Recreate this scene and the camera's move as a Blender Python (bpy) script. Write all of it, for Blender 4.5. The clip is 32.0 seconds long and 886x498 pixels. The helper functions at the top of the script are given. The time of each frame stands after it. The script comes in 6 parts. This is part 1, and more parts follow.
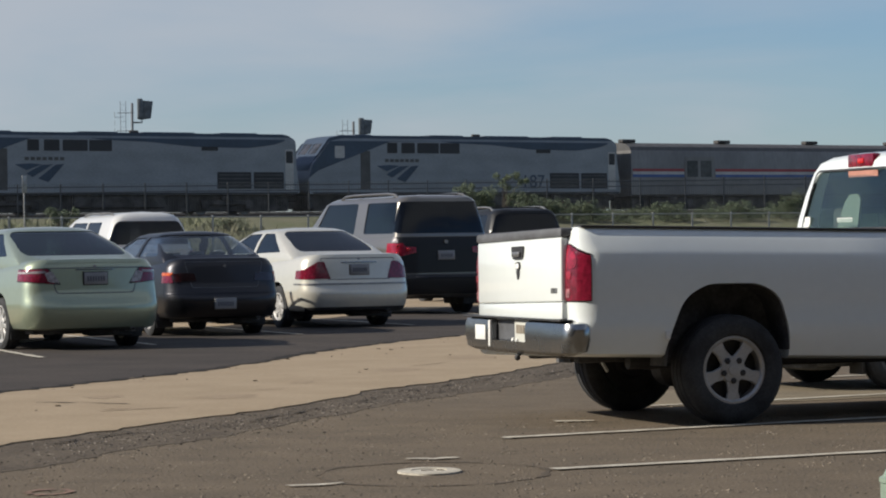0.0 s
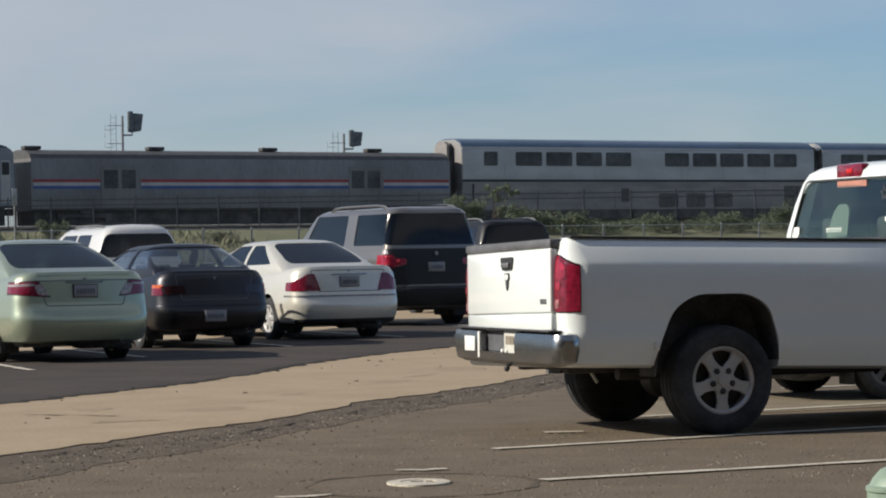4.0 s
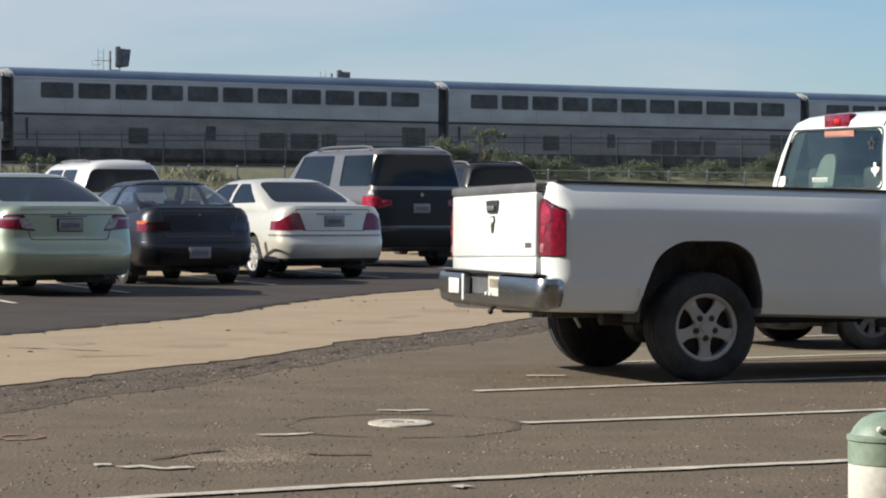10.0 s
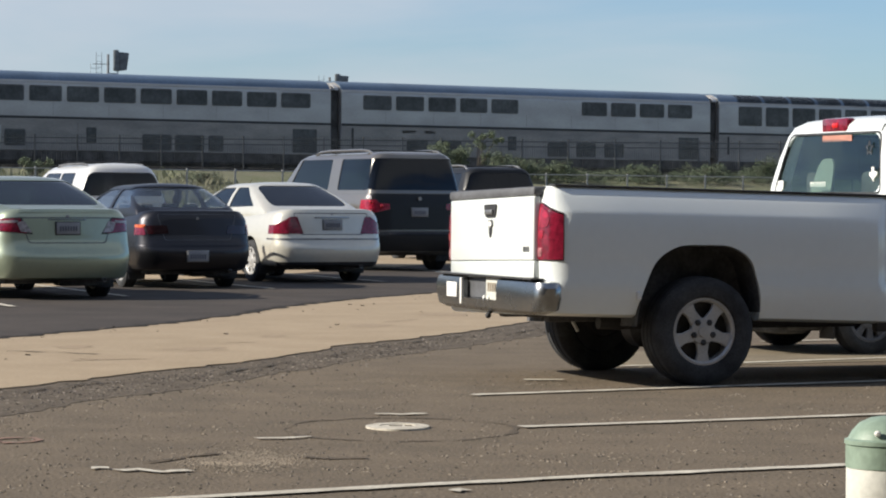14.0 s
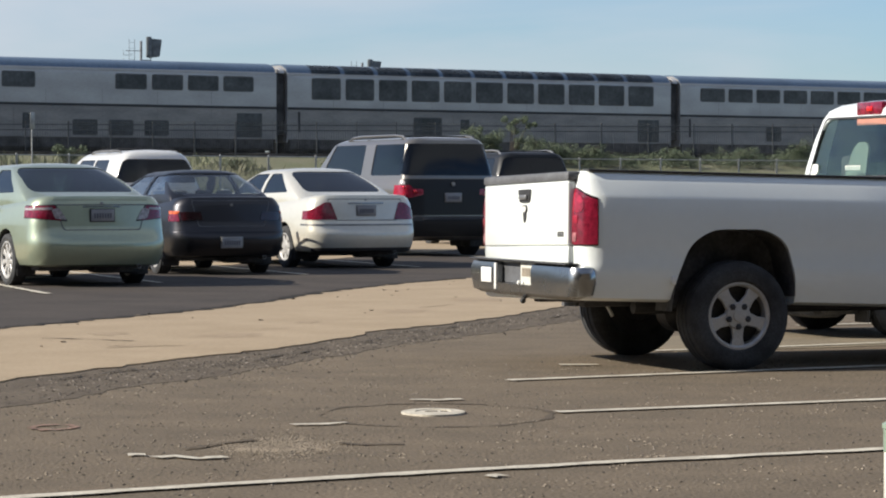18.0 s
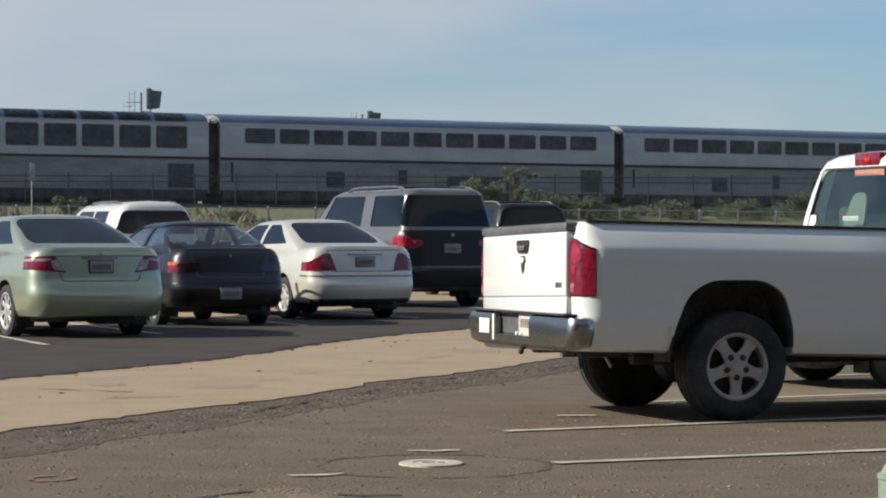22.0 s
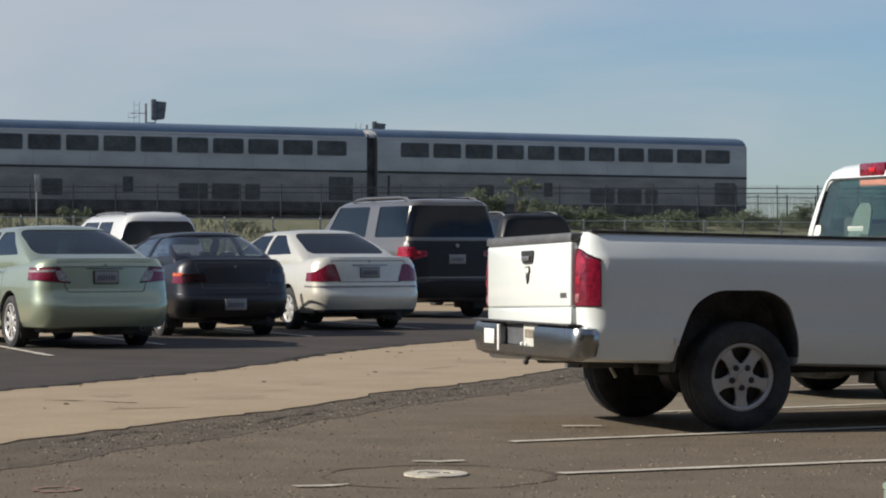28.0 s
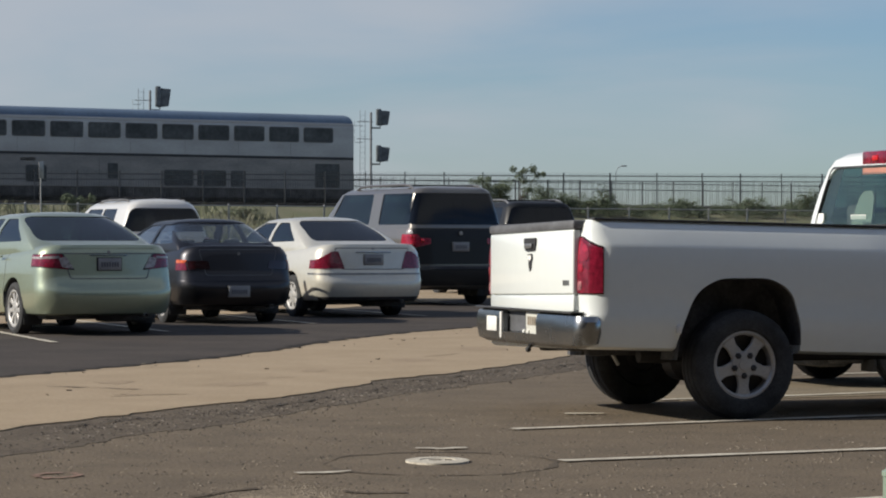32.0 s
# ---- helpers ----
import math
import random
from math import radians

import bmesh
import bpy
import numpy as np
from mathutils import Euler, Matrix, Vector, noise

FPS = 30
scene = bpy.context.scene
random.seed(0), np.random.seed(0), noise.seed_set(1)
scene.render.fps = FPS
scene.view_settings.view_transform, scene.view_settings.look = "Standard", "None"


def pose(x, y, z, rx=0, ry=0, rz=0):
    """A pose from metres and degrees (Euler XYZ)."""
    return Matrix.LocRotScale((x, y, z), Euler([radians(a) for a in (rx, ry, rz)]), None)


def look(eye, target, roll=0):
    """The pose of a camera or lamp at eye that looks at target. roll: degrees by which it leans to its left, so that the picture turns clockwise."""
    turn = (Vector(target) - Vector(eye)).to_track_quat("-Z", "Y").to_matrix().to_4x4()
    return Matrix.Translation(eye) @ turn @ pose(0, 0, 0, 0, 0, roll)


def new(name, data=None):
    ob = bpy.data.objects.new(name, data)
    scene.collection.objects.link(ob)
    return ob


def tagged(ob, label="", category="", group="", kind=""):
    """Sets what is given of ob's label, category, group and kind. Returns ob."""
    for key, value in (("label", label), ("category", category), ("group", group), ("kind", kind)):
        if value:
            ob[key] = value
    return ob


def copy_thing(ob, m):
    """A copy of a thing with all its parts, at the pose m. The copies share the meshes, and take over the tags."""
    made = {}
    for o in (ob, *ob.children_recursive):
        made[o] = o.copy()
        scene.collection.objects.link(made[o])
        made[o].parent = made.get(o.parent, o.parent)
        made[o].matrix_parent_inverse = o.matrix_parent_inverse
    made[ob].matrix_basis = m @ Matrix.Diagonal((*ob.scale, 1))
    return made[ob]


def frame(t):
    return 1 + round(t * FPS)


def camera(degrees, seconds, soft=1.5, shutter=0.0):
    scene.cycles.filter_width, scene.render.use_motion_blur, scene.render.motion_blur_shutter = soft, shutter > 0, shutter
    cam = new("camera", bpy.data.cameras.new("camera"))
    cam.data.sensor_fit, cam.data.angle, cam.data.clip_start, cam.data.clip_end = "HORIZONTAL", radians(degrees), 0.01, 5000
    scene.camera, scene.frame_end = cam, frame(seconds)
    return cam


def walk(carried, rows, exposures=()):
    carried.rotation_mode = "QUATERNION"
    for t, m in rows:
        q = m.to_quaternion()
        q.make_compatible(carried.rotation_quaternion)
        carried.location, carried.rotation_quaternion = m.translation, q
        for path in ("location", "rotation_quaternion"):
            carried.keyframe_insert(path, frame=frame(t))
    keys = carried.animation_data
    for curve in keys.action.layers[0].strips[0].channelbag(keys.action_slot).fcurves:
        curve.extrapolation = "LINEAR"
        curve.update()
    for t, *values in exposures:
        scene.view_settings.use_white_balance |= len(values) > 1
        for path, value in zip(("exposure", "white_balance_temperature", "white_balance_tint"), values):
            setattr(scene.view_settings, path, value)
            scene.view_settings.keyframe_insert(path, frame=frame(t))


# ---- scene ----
EXPO = 0.36
cam = camera(18.553, 32.0, soft=2.0)

# seconds, sideways, height, turn to the right, tilt up, lean
STEPS = [
    (0.0, -0.013, 1.251, 0.251, -0.112, -0.785),
    (0.5, -0.006, 1.250, 0.261, -0.183, -0.766),
    (1.0, -0.012, 1.246, 0.288, -0.040, -0.844),
    (1.5, -0.009, 1.252, 0.295, 0.048, -0.930),
    (2.0, -0.007, 1.248, 0.357, 0.230, -0.968),
    (2.5, -0.007, 1.249, 0.372, 0.286, -1.073),
    (4.5, 0.000, 1.243, 0.553, 0.108, -0.774),
    (4.6, -0.001, 1.238, 0.579, 0.199, -0.680),
    (4.7, -0.002, 1.233, 0.605, 0.022, -0.580),
    (4.8, -0.002, 1.229, 0.632, -0.634, -0.450),
    (4.9, -0.003, 1.224, 0.658, -0.605, -0.250),
    (5.0, -0.004, 1.219, 0.684, -1.546, 0.513),
    (5.1, -0.004, 1.224, 0.698, -1.720, 0.510),
    (5.2, -0.004, 1.229, 0.713, -1.820, 0.506),
    (5.3, -0.005, 1.234, 0.727, -1.740, 0.503),
    (5.4, -0.005, 1.239, 0.742, -1.540, 0.499),
    (5.5, -0.005, 1.244, 0.756, -1.501, 0.496),
    (5.6, -0.003, 1.244, 0.765, -1.236, 0.452),
    (5.7, -0.002, 1.244, 0.773, -1.124, 0.408),
    (5.8, -0.000, 1.245, 0.782, -0.983, 0.364),
    (5.9, 0.001, 1.245, 0.790, -0.672, 0.320),
    (6.0, 0.003, 1.245, 0.799, -0.549, 0.276),
    (6.5, 0.014, 1.228, 0.705, -0.567, 0.127),
    (7.0, -0.011, 1.244, 0.796, -0.954, 0.251),
    (7.5, -0.008, 1.242, 0.798, -1.080, 0.342),
    (8.0, -0.005, 1.241, 0.754, -1.061, 0.224),
    (8.5, -0.014, 1.249, 0.789, -1.194, 0.177),
    (9.0, 0.001, 1.241, 0.754, -1.152, 0.227),
    (9.5, -0.005, 1.241, 0.773, -1.133, 0.226),
    (10.0, -0.005, 1.242, 0.760, -1.084, 0.253),
    (10.5, -0.007, 1.240, 0.779, -1.059, 0.236),
    (11.0, -0.001, 1.242, 0.775, -1.063, 0.279),
    (11.5, -0.004, 1.241, 0.780, -0.988, 0.217),
    (12.0, -0.006, 1.243, 0.787, -1.062, 0.341),
    (12.5, -0.001, 1.250, 0.759, -0.985, 0.115),
    (13.0, 0.000, 1.243, 0.775, -0.994, 0.243),
    (13.5, -0.005, 1.241, 0.808, -0.988, 0.350),
    (15.5, -0.006, 1.238, 0.640, -1.056, 0.173),
    (15.6, -0.006, 1.239, 0.584, -0.930, 0.099),
    (15.7, -0.007, 1.240, 0.470, -1.090, 0.025),
    (15.8, -0.007, 1.241, 0.360, -1.230, -0.048),
    (15.9, -0.008, 1.242, 0.080, -1.460, -0.122),
    (16.0, -0.008, 1.243, -0.073, -1.625, -0.196),
    (16.1, -0.007, 1.243, -0.270, -1.700, -0.161),
    (16.2, -0.006, 1.243, -0.270, -1.660, -0.126),
    (16.3, -0.005, 1.244, -0.250, -1.700, -0.092),
    (16.4, -0.004, 1.244, -0.190, -1.460, -0.057),
    (16.5, -0.003, 1.244, -0.135, -1.263, -0.022),
    (16.6, -0.002, 1.242, -0.118, -0.833, -0.013),
    (16.7, -0.001, 1.241, -0.101, -0.638, -0.005),
    (17.0, 0.002, 1.236, -0.050, -0.569, 0.021),
    (17.5, 0.002, 1.241, -0.010, -1.705, -0.283),
    (18.0, -0.013, 1.244, 0.102, -1.319, 0.064),
    (18.5, -0.004, 1.243, 0.033, -0.676, 0.004),
    (19.0, -0.002, 1.242, 0.043, -0.518, -0.203),
    (19.5, -0.013, 1.245, 0.137, -0.448, -0.159),
    (20.0, 0.011, 1.237, 0.073, -0.360, -0.079),
    (20.5, -0.003, 1.245, 0.122, -0.393, -0.080),
    (21.0, -0.003, 1.238, 0.110, -0.326, -0.032),
    (21.5, -0.000, 1.241, 0.110, -0.303, 0.002),
    (22.0, 0.001, 1.241, 0.100, -0.236, 0.041),
    (22.5, -0.000, 1.242, 0.092, -0.055, 0.059),
    (23.0, 0.000, 1.242, 0.092, -0.021, 0.042),
    (23.5, 0.001, 1.239, 0.072, -0.064, 0.007),
    (24.0, -0.002, 1.240, 0.084, -0.065, 0.003),
    (24.5, -0.001, 1.240, 0.054, -0.169, 0.060),
    (25.0, -0.002, 1.242, 0.059, -0.135, 0.071),
    (25.5, -0.000, 1.241, 0.057, -0.016, 0.080),
    (27.5, -0.001, 1.242, 0.020, 0.033, 0.074),
    (28.0, -0.000, 1.240, 0.002, -0.011, -0.004),
    (28.5, -0.000, 1.240, 0.001, -0.121, -0.005),
    (29.0, -0.008, 1.239, 0.010, -0.045, 0.014),
    (29.5, -0.001, 1.238, -0.082, -0.164, -0.281),
    (30.0, -0.002, 1.237, -0.067, -0.230, -0.212),
    (30.5, -0.002, 1.237, -0.077, -0.159, -0.233),
    (31.0, -0.004, 1.239, -0.034, -0.072, -0.258),
    (31.5, -0.007, 1.246, -0.026, -0.172, -0.188),
    (32.0, 0.011, 1.237, -0.087, -0.271, 0.115),
]
walk(cam, [(t, pose(x, 0, z, 0, 0, -turn) @ pose(0, 0, 0, 90 + tilt, 0, 0) @ pose(0, 0, 0, 0, 0, lean)) for t, x, z, turn, tilt, lean in STEPS],
     exposures=[(t, EXPO + e) for t, e in ((0.0, -0.20), (2.5, -0.17), (4.5, -0.14), (5.0, -0.10), (5.3, 0.18), (6.0, 0.14), (7.0, 0.08), (8.0, 0.14), (13.0, 0.16), (16.0, 0.20), (17.0, 0.15), (18.0, 0.24), (19.0, 0.16), (20.0, 0.08), (21.0, 0.04), (22.0, -0.02), (25.0, -0.05), (28.0, -0.11), (32.0, -0.22))])

# ---- world, sun ----
world = bpy.data.worlds.new("sky")
scene.world = world
world.use_nodes = True
SUN_TO = Vector((-0.84, -0.135, 0.50)).normalized()


def make_sky():
    """Clear blue daylight with thin drawn-out cloud."""
    nt = world.node_tree
    N, L = nt.nodes, nt.links
    N.clear()
    out = N.new("ShaderNodeOutputWorld")
    bg = N.new("ShaderNodeBackground")
    sky = N.new("ShaderNodeTexSky")
    sky.sky_type = 'NISHITA'
    sky.sun_disc = False
    sky.sun_elevation = math.asin(SUN_TO.z)
    sky.sun_rotation = math.atan2(SUN_TO.x, SUN_TO.y)
    sky.air_density, sky.dust_density, sky.ozone_density = 1.0, 0.2, 4.0
    tc = N.new("ShaderNodeTexCoord")
    mp = N.new("ShaderNodeMapping")
    mp.inputs["Rotation"].default_value = (0, radians(14), 0)
    mp.inputs["Scale"].default_value = (2.2, 2.0, 9.0)
    L.new(tc.outputs["Generated"], mp.inputs["Vector"])
    n1 = N.new("ShaderNodeTexNoise")
    n1.inputs["Scale"].default_value = 2.6
    n1.inputs["Detail"].default_value = 6
    n1.inputs["Roughness"].default_value = 0.5
    n1.inputs["Distortion"].default_value = 0.3
    L.new(mp.outputs[0], n1.inputs["Vector"])
    # a thin sheet of cloud drawn up from the west
    dot = N.new("ShaderNodeVectorMath")
    dot.operation = 'DOT_PRODUCT'
    dot.inputs[1].default_value = (-0.36, 0, 1)
    L.new(tc.outputs["Generated"], dot.inputs[0])
    wav = N.new("ShaderNodeMath")
    wav.operation = 'MULTIPLY_ADD'
    wav.inputs[1].default_value = 0.30
    L.new(n1.outputs["Fac"], wav.inputs[0])
    L.new(dot.outputs["Value"], wav.inputs[2])

    def ramp(lo, hi, a, b):
        r = N.new("ShaderNodeMapRange")
        r.interpolation_type = 'SMOOTHSTEP'
        r.inputs["From Min"].default_value, r.inputs["From Max"].default_value = lo, hi
        r.inputs["To Min"].default_value, r.inputs["To Max"].default_value = a, b
        L.new(wav.outputs[0], r.inputs["Value"])
        return r

    r1 = N.new("ShaderNodeMath")
    r1.operation = 'MULTIPLY'
    L.new(ramp(0.12, 0.30, 0.08, 0.85).outputs[0], r1.inputs[0])
    L.new(ramp(0.32, 0.70, 1.0, 0.35).outputs[0], r1.inputs[1])
    mx = N.new("ShaderNodeMix")
    mx.data_type = 'RGBA'
    mx.inputs[7].default_value = (5.15, 5.52, 6.10, 1)
    L.new(r1.outputs[0], mx.inputs[0])
    tone = N.new("ShaderNodeMix")
    tone.data_type, tone.blend_type = 'RGBA', 'MULTIPLY'
    tone.inputs[0].default_value = 1.0
    tone.inputs[7].default_value = (0.735, 0.862, 1.040, 1)
    L.new(sky.outputs[0], tone.inputs[6])
    L.new(tone.outputs[2], mx.inputs[6])
    bg.inputs["Strength"].default_value = 0.080
    L.new(mx.outputs[2], bg.inputs["Color"])
    L.new(bg.outputs[0], out.inputs["Surface"])


make_sky()
sun = new("sun", bpy.data.lights.new("sun", 'SUN'))
sun.data.energy = 5.0
sun.data.angle = radians(0.6)
sun.data.color = (1.0, 0.92, 0.80)
sun.matrix_world = look(SUN_TO * 300, (0, 0, 0))

# ---- materials ----
def surf(name, col, rough=0.5, metal=0.0, var=0.12, scale=2.0, fine=30.0, bump=0.05, coat=0.0, stretch=(1, 1, 1), rvar=0.1, col2=None, lo=0.35, hi=0.65, spec=0.5):
    """A surface with two scales of colour variation, uneven gloss and fine relief."""
    m = bpy.data.materials.new(name)
    m.use_nodes = True
    nt = m.node_tree
    N, L = nt.nodes, nt.links
    b = N["Principled BSDF"]
    tc = N.new("ShaderNodeTexCoord")
    mp = N.new("ShaderNodeMapping")
    mp.inputs["Scale"].default_value = stretch
    L.new(tc.outputs["Object"], mp.inputs["Vector"])
    n1 = N.new("ShaderNodeTexNoise")
    n1.inputs["Scale"].default_value = scale
    n1.inputs["Detail"].default_value = 6
    n2 = N.new("ShaderNodeTexNoise")
    n2.inputs["Scale"].default_value = fine
    n2.inputs["Detail"].default_value = 4
    for n in (n1, n2):
        L.new(mp.outputs[0], n.inputs["Vector"])
    r1 = N.new("ShaderNodeMapRange")
    r1.inputs["From Min"].default_value, r1.inputs["From Max"].default_value = lo, hi
    L.new(n1.outputs["Fac"], r1.inputs["Value"])
    mx = N.new("ShaderNodeMix")
    mx.data_type = 'RGBA'
    c2 = col2 if col2 else tuple(c * (1 - 2 * var) for c in col)
    mx.inputs[6].default_value = (*col, 1)
    mx.inputs[7].default_value = (*c2, 1)
    L.new(r1.outputs[0], mx.inputs[0])
    hs = N.new("ShaderNodeHueSaturation")
    r2 = N.new("ShaderNodeMapRange")
    r2.inputs["From Min"].default_value, r2.inputs["From Max"].default_value = 0.3, 0.7
    r2.inputs["To Min"].default_value, r2.inputs["To Max"].default_value = 1 - var, 1 + var
    L.new(n2.outputs["Fac"], r2.inputs["Value"])
    L.new(r2.outputs[0], hs.inputs["Value"])
    L.new(mx.outputs[2], hs.inputs["Color"])
    L.new(hs.outputs[0], b.inputs["Base Color"])
    r3 = N.new("ShaderNodeMapRange")
    r3.inputs["To Min"].default_value, r3.inputs["To Max"].default_value = max(0.02, rough - rvar), min(1, rough + rvar)
    L.new(n1.outputs["Fac"], r3.inputs["Value"])
    L.new(r3.outputs[0], b.inputs["Roughness"])
    b.inputs["Metallic"].default_value = metal
    b.inputs["Coat Weight"].default_value = coat
    b.inputs["Coat Roughness"].default_value = 0.06
    b.inputs["Specular IOR Level"].default_value = spec
    if bump:
        bp = N.new("ShaderNodeBump")
        bp.inputs["Strength"].default_value = bump
        bp.inputs["Distance"].default_value = 0.01
        L.new(n2.outputs["Fac"], bp.inputs["Height"])
        L.new(bp.outputs[0], b.inputs["Normal"])
    return m


def paint(name, col, metal=0.0, rough=0.35, var=0.03):
    return surf(name, col, rough, metal, var, 1.2, 14, 0.0, coat=1.0, rvar=0.05)


def pane_glass(name, tint, gloss=0.05):
    """Tinted clear glass: what lies behind it shows through, the surroundings mirror in it."""
    m = bpy.data.materials.new(name)
    m.use_nodes = True
    nt = m.node_tree
    N, L = nt.nodes, nt.links
    N.clear()
    out = N.new("ShaderNodeOutputMaterial")
    tr = N.new("ShaderNodeBsdfTransparent")
    tr.inputs[0].default_value = (*tint, 1)
    gl = N.new("ShaderNodeBsdfGlossy")
    gl.inputs["Roughness"].default_value = 0.03
    lw = N.new("ShaderNodeLayerWeight")
    lw.inputs[0].default_value = 0.5
    pw = N.new("ShaderNodeMath")
    pw.operation = 'POWER'
    pw.inputs[1].default_value = 4.0
    L.new(lw.outputs["Facing"], pw.inputs[0])
    fr = N.new("ShaderNodeMapRange")
    fr.inputs["To Min"].default_value, fr.inputs["To Max"].default_value = gloss, 0.95
    L.new(pw.outputs[0], fr.inputs["Value"])
    mx = N.new("ShaderNodeMixShader")
    L.new(fr.outputs[0], mx.inputs[0])
    L.new(tr.outputs[0], mx.inputs[1])
    L.new(gl.outputs[0], mx.inputs[2])
    L.new(mx.outputs[0], out.inputs[0])
    return m


def lens(name, col, glow=0.0):
    m = surf(name, col, 0.12, 0.0, 0.25, 25, 90, 0.15, coat=0.4, rvar=0.05)
    if glow:
        b = m.node_tree.nodes["Principled BSDF"]
        b.inputs["Emission Color"].default_value = (*col, 1)
        b.inputs["Emission Strength"].default_value = glow
    return m


M = dict(
    white=paint("white_paint", (0.785, 0.83, 0.81), rough=0.3, var=0.012),
    cream=paint("cream_pearl_paint", (0.62, 0.60, 0.52), 0.3, 0.35),
    sage=paint("sage_metallic_paint", (0.345, 0.395, 0.288), 0.6, 0.36),
    plum=surf("dark_plum_metallic_paint", (0.044, 0.044, 0.049), 0.38, 0.95, 0.03, 1.2, 14, 0.0, coat=0.2, rvar=0.05),
    pewter=paint("pewter_metallic_paint", (0.172, 0.160, 0.142), 0.55, 0.35),
    charcoal=surf("charcoal_paint", (0.009, 0.010, 0.012), 0.5, 0.1, 0.05, 1.2, 14, 0.0, coat=0.12, rvar=0.05, spec=0.35),
    blackp=surf("black_plastic", (0.036, 0.036, 0.038), 0.55, 0, 0.25, 5, 60, 0.15),
    greyp=surf("sunbleached_grey_plastic", (0.125, 0.13, 0.14), 0.6, 0, 0.2, 5, 60, 0.15),
    under=surf("underbody_grime", (0.104, 0.107, 0.111), 0.9, 0, 0.3, 4, 40, 0.2),
    rubber=surf("dusty_tyre_rubber", (0.046, 0.048, 0.051), 0.9, 0, 0.25, 6, 70, 0.3),
    alloy=surf("dusty_alloy", (0.50, 0.495, 0.48), 0.45, 0.4, 0.08, 8, 60, 0.05),
    alloyd=surf("shadowed_wheel_hub", (0.05, 0.05, 0.05), 0.6, 0.4, 0.2, 8, 60, 0.1),
    chrome=surf("weathered_chrome", (0.32, 0.33, 0.335), 0.26, 1.0, 0.08, 6, 50, 0.03, rvar=0.08),
    steel=surf("dull_steel", (0.30, 0.30, 0.30), 0.45, 0.8, 0.2, 6, 50, 0.1),
    red=lens("red_lens", (0.235, 0.012, 0.034)),
    reddark=lens("dark_red_lens", (0.035, 0.006, 0.007)),
    redlit=lens("bright_red_lens", (0.40, 0.018, 0.045)),
    redglow=lens("lit_red_lens", (0.60, 0.015, 0.018), 0.12),
    amber=lens("amber_lens", (0.75, 0.14, 0.03)),
    rosy=lens("pale_rosy_lens", (0.50, 0.20, 0.22)),
    clear=lens("clear_lens", (0.46, 0.42, 0.42)),
    gem=surf("red_reflector_facets", (0.85, 0.05, 0.07), 0.16, 0.85, 0.1, 20, 80, 0.0, coat=0.6),
    dove=paint("dulled_white_paint", (0.62, 0.62, 0.60), rough=0.4),
    plate=surf("plate_white", (0.265, 0.27, 0.28), 0.45, 0, 0.06, 9, 60, 0.03),
    ink=surf("plate_ink", (0.11, 0.12, 0.15), 0.6, 0, 0.1, 9, 60, 0.0),
    sticker=surf("white_sticker", (0.78, 0.78, 0.74), 0.6, 0, 0.05, 9, 60, 0.0),
    orange=surf("faded_orange_sticker", (0.50, 0.23, 0.17), 0.6, 0, 0.1, 9, 60, 0.0),
    seat=surf("grey_seat_cloth", (0.13, 0.13, 0.125), 0.9, 0, 0.2, 6, 120, 0.3),
    paper=surf("pale_sunshade_card", (0.38, 0.42, 0.38), 0.8, 0, 0.08, 4, 40, 0.1),
    glass=pane_glass("tinted_glass", (0.92, 0.95, 0.945)),
    glassd=pane_glass("dark_privacy_glass", (0.12, 0.13, 0.145), 0.04),
    glassm=pane_glass("green_tinted_glass", (0.19, 0.26, 0.26), 0.035),
    glassr=pane_glass("truck_glass", (0.60, 0.70, 0.665)),
)

# ---- tools for meshes ----
def add_box(bm, c, s, bev=0.0, m=None, seg=2):
    """A box of centre c and sizes s, its edges rounded by bev."""
    t = bmesh.new()
    bmesh.ops.create_cube(t, size=1.0)
    for v in t.verts:
        v.co = Vector((v.co.x * s[0], v.co.y * s[1], v.co.z * s[2]))
    if bev:
        bmesh.ops.bevel(t, geom=t.edges[:], offset=bev, segments=seg, profile=0.5, affect='EDGES')
    mm = Matrix.Translation(c) if m is None else m @ Matrix.Translation(c)
    return merge(bm, t, mm)


def merge(bm, t, mm=None):
    """Adds the mesh t to bm, moved by mm."""
    idx = {}
    for v in t.verts:
        idx[v] = bm.verts.new(mm @ v.co if mm else v.co)
    for f in t.faces:
        try:
            bm.faces.new([idx[v] for v in f.verts])
        except ValueError:
            pass
    t.free()
    return bm


def rpoly(pts, r=0.03, n=4):
    """A polygon with its corners rounded."""
    out = []
    k = len(pts)
    for i in range(k):
        p, a, b = Vector(pts[i]), Vector(pts[i - 1]), Vector(pts[(i + 1) % k])
        da, db = (a - p), (b - p)
        rr = min(r, da.length * 0.45, db.length * 0.45)
        s, e = p + da.normalized() * rr, p + db.normalized() * rr
        for j in range(n + 1):
            q = j / n
            out.append(tuple(s * (1 - q) ** 2 + p * 2 * q * (1 - q) + e * q * q))
    return out


